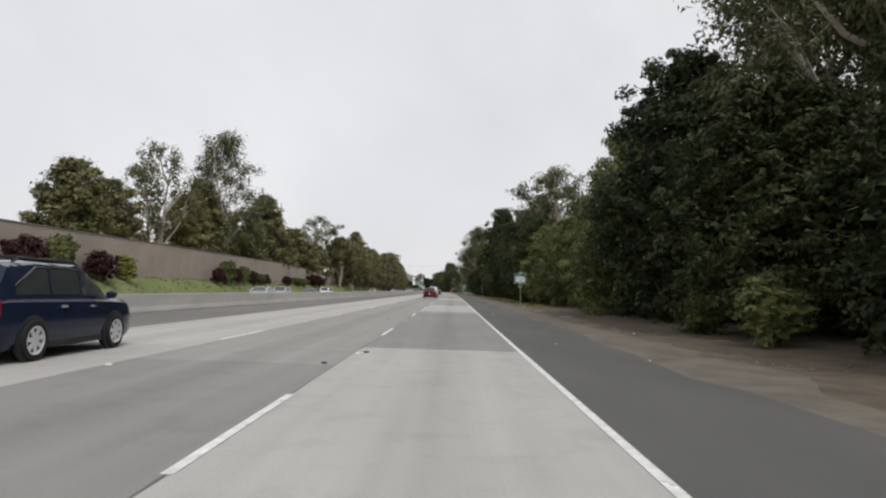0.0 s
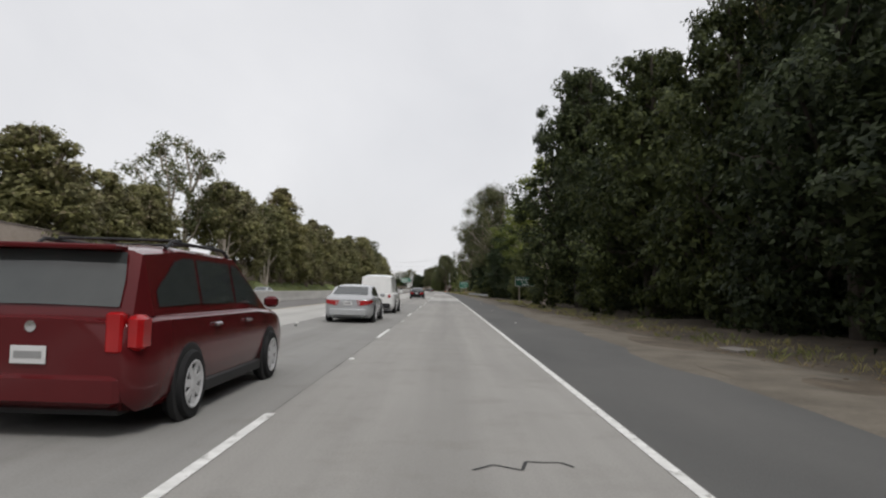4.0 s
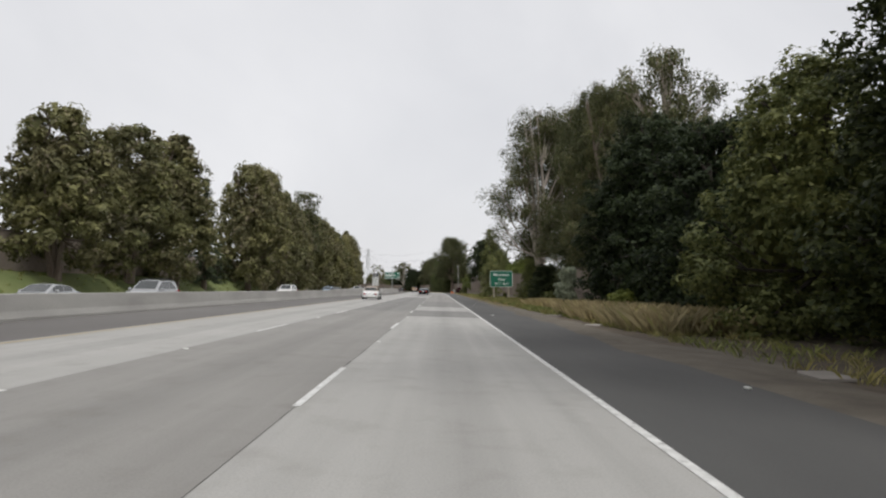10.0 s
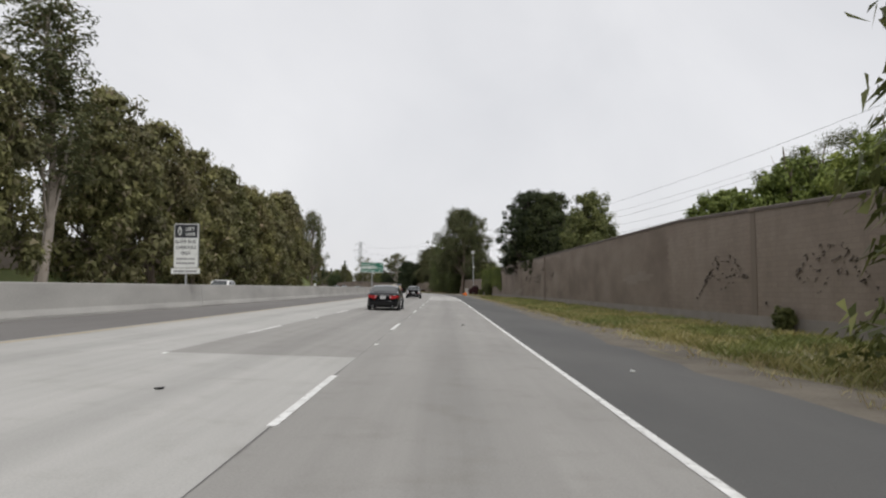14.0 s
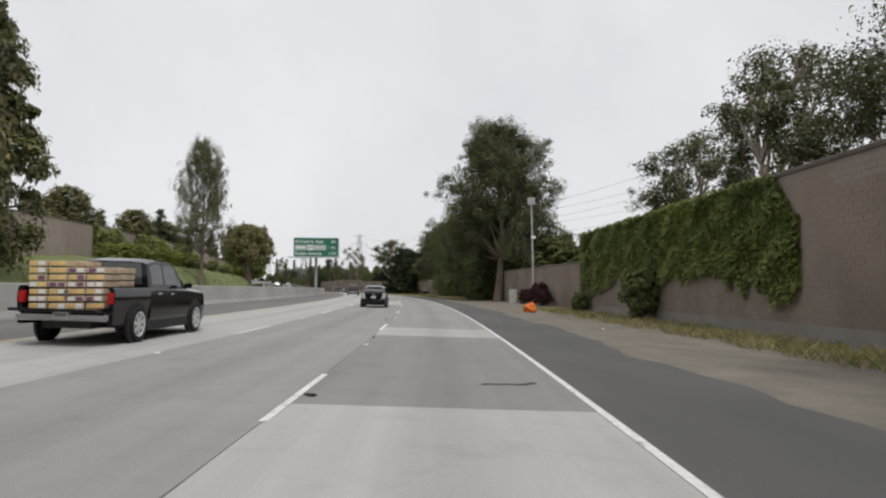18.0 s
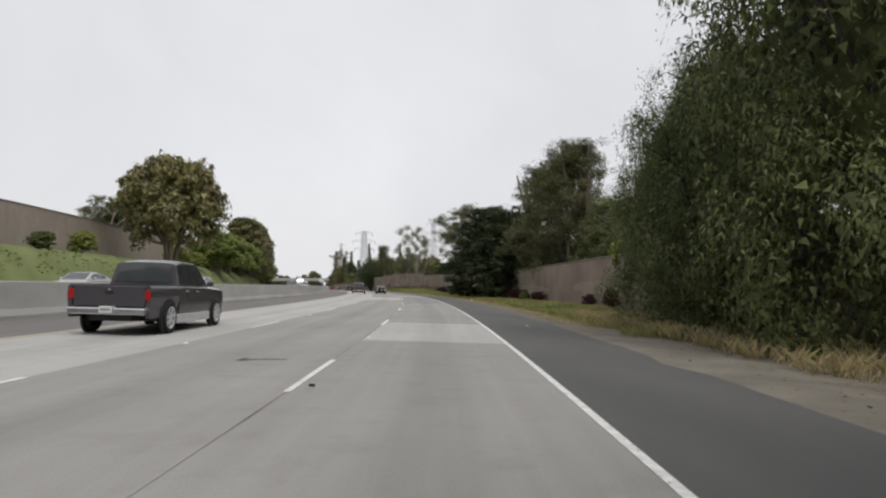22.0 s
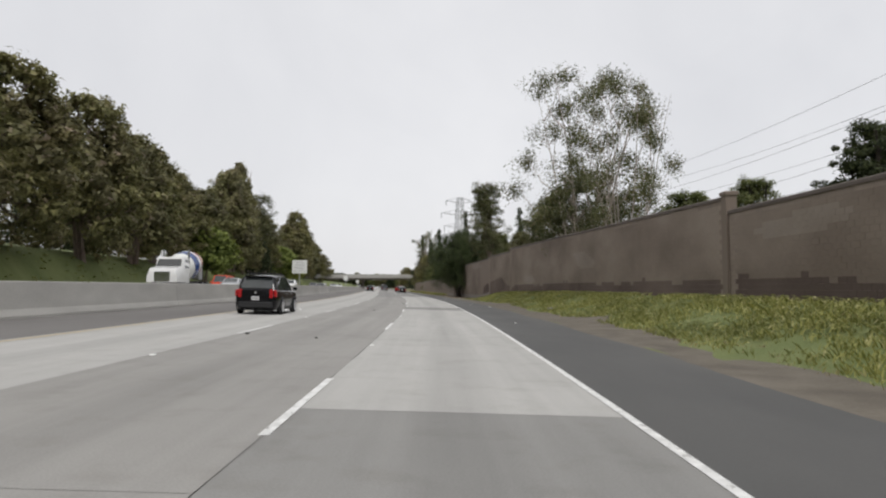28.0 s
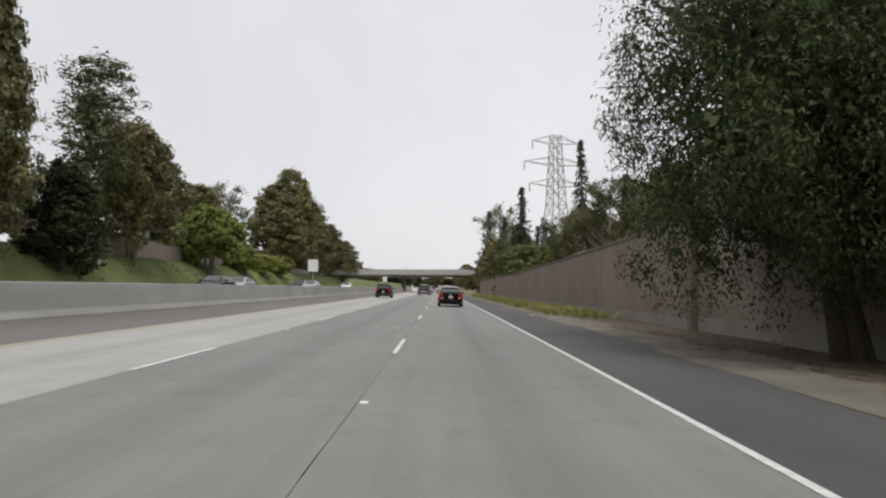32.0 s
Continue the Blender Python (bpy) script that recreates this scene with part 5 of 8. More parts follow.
zs = ground_z(71.6, 5.8)
sg = thing("roadside_sign", "small green and white sponsor sign on one post", "road sign", stand(71.6, 5.8, 0, 4))
post(sg, "post", 0.03, zs - 0.3, 2.6, 0.035, M_STEEL, 0.06)
plate(sg, "border", -0.64, 0.64, 2.18, 3.22, M_WHITE, -0.003, 0.02, 0.05)
plate(sg, "panel", -0.61, 0.61, 2.21, 3.19, M_SIGN, -0.009, 0.02, 0.05)
plate(sg, "sponsor_panel", -0.50, 0.50, 2.30, 2.86, M_WHITE, -0.014, 0.01, 0.02)
bars(sg, -0.38, 0.38, (2.62, 2.50), 0.05, M_GREY, -0.02, 3)
bars(sg, -0.42, 0.42, (2.93,), 0.06, M_WHITE, -0.016, 4)
plate(sg, "emblem", -0.13, 0.13, 3.08, 3.40, M_WHITE, -0.020, 0.02, 0.12)
plate(sg, "emblem_field", -0.09, 0.09, 3.12, 3.34, M_SIGN, -0.025, 0.01, 0.08)
plate(sg, "lower_plate_border", -0.17, 0.17, 1.72, 2.14, M_WHITE, -0.003, 0.02, 0.04)
plate(sg, "lower_plate", -0.145, 0.145, 1.745, 2.115, M_SIGN, -0.009, 0.02, 0.04)

zs = ground_z(183, 7.8)
sg = thing("city_limit_sign", "dull green city limit sign with white letters", "road sign", stand(183, 7.9, 0, 4))
post(sg, "post", -0.72, zs - 0.3, 1.82, 0.065, M_POST, 0.09, True)
plate(sg, "border", -1.19, 1.19, 1.74, 2.86, M_WHITE, -0.003, 0.03, 0.08)
plate(sg, "panel", -1.15, 1.15, 1.78, 2.82, M_SIGN_OLD, -0.009, 0.03, 0.07)
write(sg, "Mountain View", -1.0, 2.44, 0.23, 2.0, M_WHITE, -0.014)
bars(sg, -0.50, -0.30, (2.16,), 0.12, M_WHITE, -0.014, 5)
bars(sg, 0.02, 0.46, (2.16,), 0.12, M_WHITE, -0.014, 6)
bars(sg, -0.32, 0.52, (1.90,), 0.10, M_WHITE, -0.014, 7)

zs = ground_z(368, 8.2)
sg = thing("exit_sign", "green exit sign with white letters on two timber posts", "road sign", stand(368, 8.2, 0, 3))
for x in (-1.22, 1.18):
    post(sg, "post", x, zs - 0.3, 1.78, 0.12, M_POST, 0.15, True)
plate(sg, "border", -1.86, 1.86, 1.72, 4.34, M_WHITE, -0.004, 0.05, 0.22)
plate(sg, "panel", -1.79, 1.79, 1.79, 4.27, M_SIGN, -0.012, 0.05, 0.19)
write(sg, "Mountain", -1.30, 3.52, 0.42, 2.62, M_WHITE, -0.018)
write(sg, "View", -0.60, 2.78, 0.42, 1.28, M_WHITE, -0.018)
write(sg, "EXIT 1 MILE", -1.08, 2.12, 0.30, 2.30, M_WHITE, -0.018)

sg = thing("guide_sign", "large green guide sign on a single steel column", "road sign", stand(569.8, -15.3, -0.75, 2, 1.15))
zb = ground_z(569.8, -15.3) + 1.3
post(sg, "column", 0.0, zb, 6.3, 0.20, M_STEEL, 0.45)
plate(sg, "border", -3.0, 3.0, 6.15, 8.75, M_WHITE, -0.006, 0.05, 0.16)
plate(sg, "panel", -2.95, 2.95, 6.20, 8.70, M_SIGN, -0.016, 0.05, 0.14)
part("box_frame", Build().box(-2.95, 3.08, 0.06, 0.55, 6.1, 8.7, 0.02).mesh("box_frame", M_STEEL), sg, "galvanised frame behind the panel")
write(sg, "El Camino Real", -2.72, 8.02, 0.40, 3.60, M_WHITE, -0.022)
write(sg, "Evelyn Avenue", -2.72, 6.42, 0.40, 3.46, M_WHITE, -0.022)
plate(sg, "overlay", -2.86, 1.35, 7.02, 7.78, M_PATCH, -0.024, 0.01, 0.02, "pale weathered overlay strip")
bars(sg, -2.60, -1.42, (7.27,), 0.28, M_WHITE, -0.030, 8)
plate(sg, "shield", -1.12, -0.38, 7.06, 7.74, M_WHITE, -0.030, 0.01, 0.2)
write(sg, "101", -1.02, 7.24, 0.30, 0.54, M_BLACK, -0.036)
write(sg, "SOUTH", -0.16, 7.27, 0.28, 1.24, M_WHITE, -0.030)
for words, x, z, w_ in (("3/4", 1.98, 8.02, 0.62), ("1 1/4", 1.66, 7.22, 0.86), ("1 3/4", 1.66, 6.42, 0.96)):
    write(sg, words, x, z, 0.38, w_, M_WHITE, -0.022)
part("walkway_rail", Build().tube([(-3.7, -1.05, 6.08), (3.2, -1.05, 6.08)], 0.035, 6).mesh("walkway_rail", M_STEEL), sg)
part("walkway_rail", Build().tube([(-3.7, -0.10, 6.06), (3.2, -0.10, 6.06)], 0.035, 6).mesh("walkway_rail", M_STEEL), sg)
for k in range(6):
    x = -3.0 + k * 1.2
    part("bracket", Build().box(x - 0.03, x + 0.03, -1.1, 0.5, 5.98, 6.06).mesh("bracket", M_STEEL), sg)
part("grating", Build().box(-3.6, 3.15, -1.0, -0.15, 6.08, 6.11).mesh("grating", M_STEEL), sg)

zt = ground_z(398, -15.3) + 0.9
sg = thing("carpool_sign", "black and white carpool lane sign on the barrier", "road sign", stand(398, -15.35, 0, 4))
post(sg, "post", 0.0, zt, 2.4, 0.05, M_STEEL, 0.08)
part("back_frame", Build().box(-0.56, 0.64, 0.0, 0.06, 2.42, 4.72).mesh("back_frame", M_STEEL), sg)
plate(sg, "panel", -0.60, 0.60, 2.44, 4.70, M_WHITE, -0.01, 0.02, 0.05)
plate(sg, "black_panel", -0.57, 0.57, 3.98, 4.67, M_BLACK, -0.016, 0.01, 0.04)
part("diamond", Build().slab([(-0.32, -0.022, 4.06), (-0.20, -0.022, 4.32), (-0.32, -0.022, 4.60), (-0.44, -0.022, 4.32)], (0, 0.004, 0)).mesh("diamond", M_WHITE), sg)
part("diamond_field", Build().slab([(-0.32, -0.027, 4.16), (-0.26, -0.027, 4.32), (-0.32, -0.027, 4.49), (-0.38, -0.027, 4.32)], (0, 0.004, 0)).mesh("diamond_field", M_BLACK), sg)
write(sg, "LEFT", -0.02, 4.36, 0.16, 0.44, M_WHITE, -0.022)
write(sg, "LANE", -0.02, 4.10, 0.16, 0.48, M_WHITE, -0.022)
write(sg, "BUSES AND", -0.52, 3.70, 0.17, 1.04, M_BLACK, -0.016)
write(sg, "CARPOOLS", -0.50, 3.40, 0.17, 1.0, M_BLACK, -0.016)
write(sg, "ONLY", -0.24, 3.10, 0.17, 0.48, M_BLACK, -0.016)
bars(sg, -0.46, 0.46, (2.84, 2.62), 0.09, M_GREY, -0.016, 11)
plate(sg, "lower_strip", -0.72, 0.72, 2.12, 2.40, M_WHITE, -0.012, 0.02, 0.02)
bars(sg, -0.6, 0.6, (2.20,), 0.09, M_GREY, -0.018, 12)

zt = ground_z(789.5, -15.3) + 0.9
sg = thing("carpool_sign", "white carpool rules sign with black lettering on the barrier", "road sign", stand(789.5, -15.35, 0, 6))
post(sg, "post", 0.0, zt, 3.0, 0.05, M_STEEL, 0.08)
part("back_frame", Build().box(-0.74, 0.82, 0.0, 0.06, 2.90, 4.36).mesh("back_frame", M_STEEL), sg)
plate(sg, "panel", -0.78, 0.78, 2.90, 4.36, M_WHITE, -0.01, 0.02, 0.05)
write(sg, "CARPOOL IS", -0.60, 4.04, 0.17, 1.2, M_GREY, -0.016)
write(sg, "2 OR MORE", -0.62, 3.72, 0.17, 1.2, M_GREY, -0.016)
write(sg, "PERSONS", -0.54, 3.40, 0.17, 1.08, M_GREY, -0.016)
write(sg, "PER VEHICLE", -0.66, 3.08, 0.17, 1.3, M_GREY, -0.016)

# small blank-backed signs farther on, beside the far lanes
for s, lat, z, lab in ((880, -15.35, 3.6, "small pale sign on the barrier far ahead"), (965, -15.35, 3.4, "small pale sign on the barrier near the overpass")):
    sg = thing("road_sign", lab, "road sign", stand(s, lat, 0))
    post(sg, "post", 0, 1.2, z, 0.05, M_STEEL, 0.06)
    plate(sg, "panel", -0.5, 0.5, z - 0.6, z + 0.6, M_WHITE, -0.01, 0.02, 0.05)


# ---------------------------------------------------------------- guardrail
gr = thing("guardrail", "galvanised corrugated guardrail on timber posts", "guardrail", kind="structure")
prof = [(0.0, 0.44), (0.07, 0.49), (0.07, 0.53), (0.0, 0.58), (0.0, 0.62), (0.07, 0.67), (0.07, 0.71), (0.0, 0.76)]
rings = []
for i in range(17):
    s = 216 + i * 1.1
    l = 5.6 - 2.3 * ease(s, 214, 236)
    z = ground_z(s, l)
    rings.append([at(s, l - x, z + y) for x, y in prof] + [at(s, l - x + 0.012, z + y) for x, y in reversed(prof)])
part("beam", Build().loft(rings).mesh("beam", M_STEEL), gr)
for i in range(9):
    s = 216.5 + i * 2.0
    l = 5.6 - 2.3 * ease(s, 214, 236)
    p = at(s, l + 0.14, ground_z(s, l))
    part("rail_post", Build().box(-0.09, 0.09, -0.09, 0.09, -0.3, 0.74, 0.01).mesh("rail_post", M_POST), gr, "", Matrix.LocRotScale(p, Euler((0, 0, heading(s))), None))
for s in (215.7, 234.0):
    l = 5.6 - 2.3 * ease(s, 214, 236)
    part("end_cap", Build().lathe([(0.0, 0.40), (0.17, 0.42), (0.19, 0.6), (0.17, 0.78), (0.0, 0.80)], "z", 12).mesh("end_cap", M_STEEL, True), gr, "", Matrix.Translation(at(s, l - 0.02, ground_z(s, l))))

# ---------------------------------------------------------------- pole, cabinet, bag, covers
z0 = ground_z(536, 10.6)
pl = thing("camera_pole", "tall pale steel pole carrying a small equipment box", "pole", stand(536, 10.6, z0, 0))
part("shaft", Build().tube([(0, 0, -0.3), (0.02, 0, 4), (-0.03, 0, 8), (-0.10, 0, 11.2)], [0.12, 0.105, 0.09, 0.07], 12).mesh("shaft", M_STEEL, True), pl)
part("base_plate", Build().lathe([(0.26, 0.0), (0.26, 0.05), (0.15, 0.07), (0.14, 0.3)], "z", 14).mesh("base_plate", M_STEEL, True), pl)
part("solar_panel", Build().slab([(-0.5, -0.1, 10.75), (0.25, -0.35, 10.75), (0.25, -0.15, 11.55), (-0.5, 0.1, 11.55)], (0.02, 0.05, 0.0)).mesh("solar_panel", M_GREY), pl, "small tilted panel")
part("equipment_box", Build().box(-0.12, 0.32, -0.16, 0.16, 7.1, 7.4, 0.02).mesh("equipment_box", M_WHITE), pl)
cb = thing("utility_cabinet", "pale grey utility cabinet standing on the dirt", "cabinet", stand(544, 10.0, None, 4))
part("body", Build().box(-0.42, 0.42, -0.35, 0.35, -0.1, 1.55, 0.05).mesh("body", M_CABINET), cb)
part("cap", Build().box(-0.46, 0.46, -0.39, 0.39, 1.55, 1.64, 0.03).mesh("cap", M_CABINET), cb)
part("door", Build().box(-0.34, 0.34, -0.372, -0.352, 0.15, 1.45, 0.006).mesh("door", M_CABINET), cb)
part("vent", Build().box(0.05, 0.28, -0.382, -0.374, 1.0, 1.3).mesh("vent", M_GREY), cb, "dark louvre patch")
cb = thing("meter_box", "grey meter box on a short stand by the pole", "cabinet", stand(535.2, 10.9, None, 4))
part("stand", Build().box(-0.05, 0.05, -0.05, 0.05, -0.1, 0.7).mesh("stand", M_STEEL), cb)
part("box", Build().box(-0.22, 0.22, -0.14, 0.14, 0.62, 1.55, 0.03).mesh("box", M_CABINET), cb)
bag = thing("orange_bag", "crumpled orange litter bag lying on the dirt", "litter bag", stand(512.5, 5.5, None))
bm = bmesh.new()
bmesh.ops.create_icosphere(bm, subdivisions=3, radius=0.5)
for v_ in bm.verts:
    k = 1 + 0.35 * noise.noise(v_.co * 3.1)
    v_.co = Vector((v_.co.x * 0.95 * k, v_.co.y * 0.7 * k, max(-0.02, v_.co.z * 0.75 * k + 0.26)))
me_ = bpy.data.meshes.new("bag")
bm.to_mesh(me_)
bm.free()
me_.materials.append(M_ORANGE)
part("bag", me_, bag)
part("knot", Build().tube([(0.02, 0, 0.55), (0.06, 0.02, 0.66), (0.16, 0.0, 0.74)], [0.09, 0.04, 0.08], 7).mesh("knot", M_ORANGE, True), bag)
lt = thing("litter_scrap", "crumpled orange and white wrapper lying on the verge", "litter", stand(640, 4.1, None, 30))
part("wrapper", Build().slab([(-0.22, -0.12, 0.0), (0.10, -0.16, 0.02), (0.24, 0.02, 0.0), (0.08, 0.15, 0.03), (-0.20, 0.10, 0.0)], (0, 0.0, 0.12)).mesh("wrapper", M_ORANGE), lt)
part("fold", Build().slab([(-0.10, -0.06, 0.125), (0.14, -0.05, 0.14), (0.10, 0.10, 0.15), (-0.12, 0.07, 0.13)], (0, 0, 0.03)).mesh("fold", M_WHITE), lt)
rngd = np.random.default_rng(77)
for s, lat in ((40, 5.3), (51, 5.1), (69.3, 6.0), (80, 5.4), (97, 6.6), (108, 5.6), (122, 6.2), (170, 6.0), (181.4, 6.7), (272.7, 5.0), (289, 4.6), (300, 4.8), (327, 5.2), (352, 5.6), (662, 6.0), (586, 7.2), (757, 5.8)):
    u = thing("concrete_pad", "broken pale concrete pad lying in the verge", "pad", stand(s, lat, ground_z(s, lat) + 0.012, float(rngd.uniform(-20, 20))), group="pads in the verge")
    w_, d_ = rngd.uniform(0.35, 0.5), rngd.uniform(0.45, 0.8)
    pts = [(-w_, -d_, 0), (w_ * 0.7, -d_ * 1.05, 0), (w_, -d_ * 0.4, 0), (w_ * 0.95, d_, 0), (-w_ * 0.6, d_ * 0.95, 0), (-w_ * 1.05, d_ * 0.3, 0)]
    part("pad_slab", Build().slab(pts, (0, 0, 0.05)).mesh("pad_slab", M_FOOT), u)

# ---------------------------------------------------------------- overpass
ov = thing("overpass", "concrete road overpass crossing far ahead", "bridge", stand(1040, -14, 0, 3), kind="structure")
part("deck", Build().box(-75, 75, -6.5, 6.5, 5.7, 6.75, 0.05).mesh("deck", M_BARRIER), ov)
part("girder", Build().box(-70, 70, -5.4, 5.4, 5.0, 5.7, 0.05).mesh("girder", M_FOOT), ov, "shaded box girder")
for y in (-6.4, 6.2):
    part("parapet", Build().box(-75, 75, y, y + 0.2, 6.75, 7.55, 0.02).mesh("parapet", M_BARRIER), ov)
for x in (-1.2, 24.5, -27.5):
    part("column", Build().lathe([(0.7, -0.4), (0.62, 3.8), (1.2, 5.0)], "z", 14, (x, 0, 0)).mesh("column", M_FOOT, True), ov)
for k in range(13):
    x = -72 + 12 * k
    part("fence_post", Build().tube([(x, -6.3, 7.55), (x, -6.3, 8.9)], 0.04, 6).mesh("fence_post", M_STEEL), ov)
for x0, x1 in ((-95, -44), (44, 95)):
    part("abutment", Build().add([(x0, -12, -1), (x1, -12, -1), (x1 if x0 < 0 else x0 + 0, -7, 5.6), (x0 if x0 < 0 else x1, -7, 5.6), (x0, 12, -1), (x1, 12, -1), (x1 if x0 < 0 else x0, 7, 5.6), (x0 if x0 < 0 else x1, 7, 5.6)],
                                 [(0, 1, 2, 3), (5, 4, 7, 6), (3, 2, 6, 7)]).mesh("abutment", M_GREEN), ov, "grassed abutment slope")


# ---------------------------------------------------------------- pylons and wires
def pylon(s, lat, h):
    """Lattice tower: four legs, bracing, three pairs of cross-arms."""
    p = thing("pylon", "grey steel lattice power pylon with three cross-arm pairs", "pylon", stand(s, lat, -0.5, 20), group="power line")
    for sx in (-1, 1):
        for sy in (-1, 1):
            path = [(sx * 4.2, sy * 4.2, 0), (sx * 1.6, sy * 1.6, h * 0.55), (sx * 0.9, sy * 0.9, h * 0.97)]
            part("leg", Build().tube(path, [0.16, 0.13, 0.10], 5).mesh("leg", M_STEEL), p)
    b = Build()

    def width(z):
        return float(np.interp(z, [0, h * 0.55, h * 0.97], [4.2, 1.6, 0.9]))
    zz = [h * t for t in (0.0, 0.13, 0.25, 0.36, 0.46, 0.55, 0.62, 0.69, 0.76, 0.83, 0.90, 0.97)]
    for a_, b_ in zip(zz[:-1], zz[1:]):
        wa, wb = width(a_), width(b_)
        for q in range(4):
            c = [(-1, -1), (1, -1), (1, 1), (-1, 1)]
            i, j = c[q], c[(q + 1) % 4]
            b.tube([(i[0] * wa, i[1] * wa, a_), (j[0] * wb, j[1] * wb, b_)], 0.07, 4)
            b.tube([(j[0] * wa, j[1] * wa, a_), (i[0] * wb, i[1] * wb, b_)], 0.07, 4)
            b.tube([(i[0] * wb, i[1] * wb, b_), (j[0] * wb, j[1] * wb, b_)], 0.06, 4)
    part("bracing", b.mesh("bracing", M_STEEL), p)
    for t, r in ((0.66, 6.4), (0.79, 7.6), (0.92, 5.6)):
        for sx in (-1, 1):
            c = Build()
            for sy in (-0.8, 0.8):
                c.tube([(sx * 1.0, sy, h * t), (sx * r, 0, h * t + 0.5)], 0.08, 4)
                c.tube([(sx * 1.0, sy, h * t + 1.8), (sx * r, 0, h * t + 0.5)], 0.08, 4)
            part("cross_arm", c.mesh("cross_arm", M_STEEL), p)
            part("insulator", Build().tube([(sx * r, 0, h * t + 0.5), (sx * r, 0, h * t - 1.4)], 0.12, 6).mesh("insulator", M_GREY), p)
    return p


PYL = [(475, 86, 40), (760, 78, 42), (1008, 78, 49), (1420, 60, 60), (956, 22.4, 36)]
for s, lat, h in PYL:
    pylon(s, lat, h)
for (s0, l0, h0), (s1, l1, h1) in zip(PYL[:2], PYL[1:3]):
    for t in (0.66, 0.79, 0.92):
        for sx in (-6, 6):
            a_, b_ = at(s0, l0 + sx, h0 * t - 1.5), at(s1, l1 + sx, h1 * t - 1.5)
            pts = [a_.lerp(b_, k / 16) - Vector((0, 0, 26 * (k / 16) * (1 - k / 16))) for k in range(17)]
            wv = part("power_cable", Build().tube(pts, 0.035, 4).mesh("power_cable", M_TAR))
            tagged(wv, "thin dark power cable sagging between pylons", "cable", group="power line")


# ---------------------------------------------------------------- creepers, grass, litter
def scatter(name, verts, mat, label, category, k=4):
    n = len(verts) // k
    me = bpy.data.meshes.new(name)
    me.vertices.add(k * n)
    me.vertices.foreach_set("co", np.asarray(verts, dtype=np.float32).ravel())
    me.loops.add(k * n)
    me.loops.foreach_set("vertex_index", np.arange(k * n, dtype=np.int32))
    me.polygons.add(n)
    me.polygons.foreach_set("loop_start", np.arange(n, dtype=np.int32) * k)
    me.update(calc_edges=True)
    me.materials.append(mat)
    return tagged(part(name, me), label, category, kind="stuff")


def places(ss, ll, zz):
    h = np.interp(ss, _S, _H)
    return np.stack([np.interp(ss, _S, _X) + ll * np.cos(h), np.interp(ss, _S, _Y) + ll * np.sin(h), zz], axis=1)


def creeper(seed, n, s0, s1, lat, low, high, mat, label, size=0.2, depth=0.25, side=-1, name="creeper"):
    """Leaves hanging on a wall between two heights, given as functions of s."""
    rng = np.random.default_rng(seed)
    ss = rng.uniform(s0, s1, n)
    lo, hi = np.array([low(s) for s in ss]), np.array([high(s) for s in ss])
    keep = hi > lo + 0.05
    ss, lo, hi = ss[keep], lo[keep], hi[keep]
    zz = lo + (hi - lo) * rng.uniform(0, 1, len(ss)) ** 0.8
    la = np.array([lat(s) for s in ss])
    bulge = depth * (0.55 + 0.25 * np.sin(ss * 2.1 + np.sin(zz * 2.6)) + 0.2 * np.sin(zz * 3.7 + np.sin(ss * 1.4) * 2))
    P = places(ss, la + side * (0.14 + rng.uniform(0, 1, len(ss)) * bulge), zz)
    h = np.interp(ss, _S, _H)
    out = np.stack([side * np.cos(h), side * np.sin(h), 0.5 + 0 * h], axis=1)
    return scatter(name, leaf_quads(rng, P, out, size, 0.8, 0.2, 0.5), mat, label, "creeper", 3)


def wall_lat(s):
    return float(np.interp(s, [315, 360, 378, 400, 440, 470, 498, 514], [12.2, 12.4, 11.6, 11.1, 10.9, 10.6, 9.9, 9.7]))


def ivy_foot(s):
    """Lower edge of the ivy: ragged, with single strands hanging lower."""
    return max(0.35, 1.75 + 0.9 * noise.noise((s * 0.42, 0, 0)) + 0.6 * noise.noise((s * 1.6, 5, 0)) - 0.9 * ease(s, 492, 488.5) - 0.8 * ease(s, 505, 511))


creeper(61, 40000, 487.4, 514.2, wall_lat, ivy_foot, lambda s: 5.42 + 0.14 * noise.noise((s * 1.7, 2, 0)) - 1.6 * ease(s, 489, 487.4), M_LF_IVY, "bright green ivy hanging over the brown wall", 0.14, 0.32)
creeper(62, 240, 384, 398, wall_lat, lambda s: 0.6 + 1.2 * abs(math.sin(s * 0.9)), lambda s: 2.0 + 1.2 * math.sin(s * 0.8), M_LF_DRY, "thin dry creeper stems on the wall", 0.14, 0.06)
creeper(63, 450, 440, 462, wall_lat, lambda s: 3.2 - 1.5 * abs(math.sin(s * 0.4)), lambda s: 4.9 - 1.8 * abs(math.sin(s * 0.31)), M_LF_DRY, "brown dry creeper patches on the wall", 0.14, 0.05)
creeper(65, 5200, 557, 618, lambda s: float(np.interp(s, [505, 560, 640], [-42.5, -43.5, -44])), lambda s: 5.6, lambda s: float(np.interp(s, [505, 560, 640], [9.0, 9.9, 10.3])) + 0.3 * math.sin(s * 0.6) - 2.4 * max(0.0, noise.noise((s * 0.12, 0, 3)) * 2), M_LF_LIME, "green creeper covering part of the tan wall", 0.42, 0.7, 1)
creeper(66, 5000, 690, 765, lambda s: -44.0, lambda s: 5.6, lambda s: 8.6 + 1.5 * math.sin(s * 0.21), M_LF_LIME, "green creeper on the wall above the slope", 0.5, 0.7, 1)


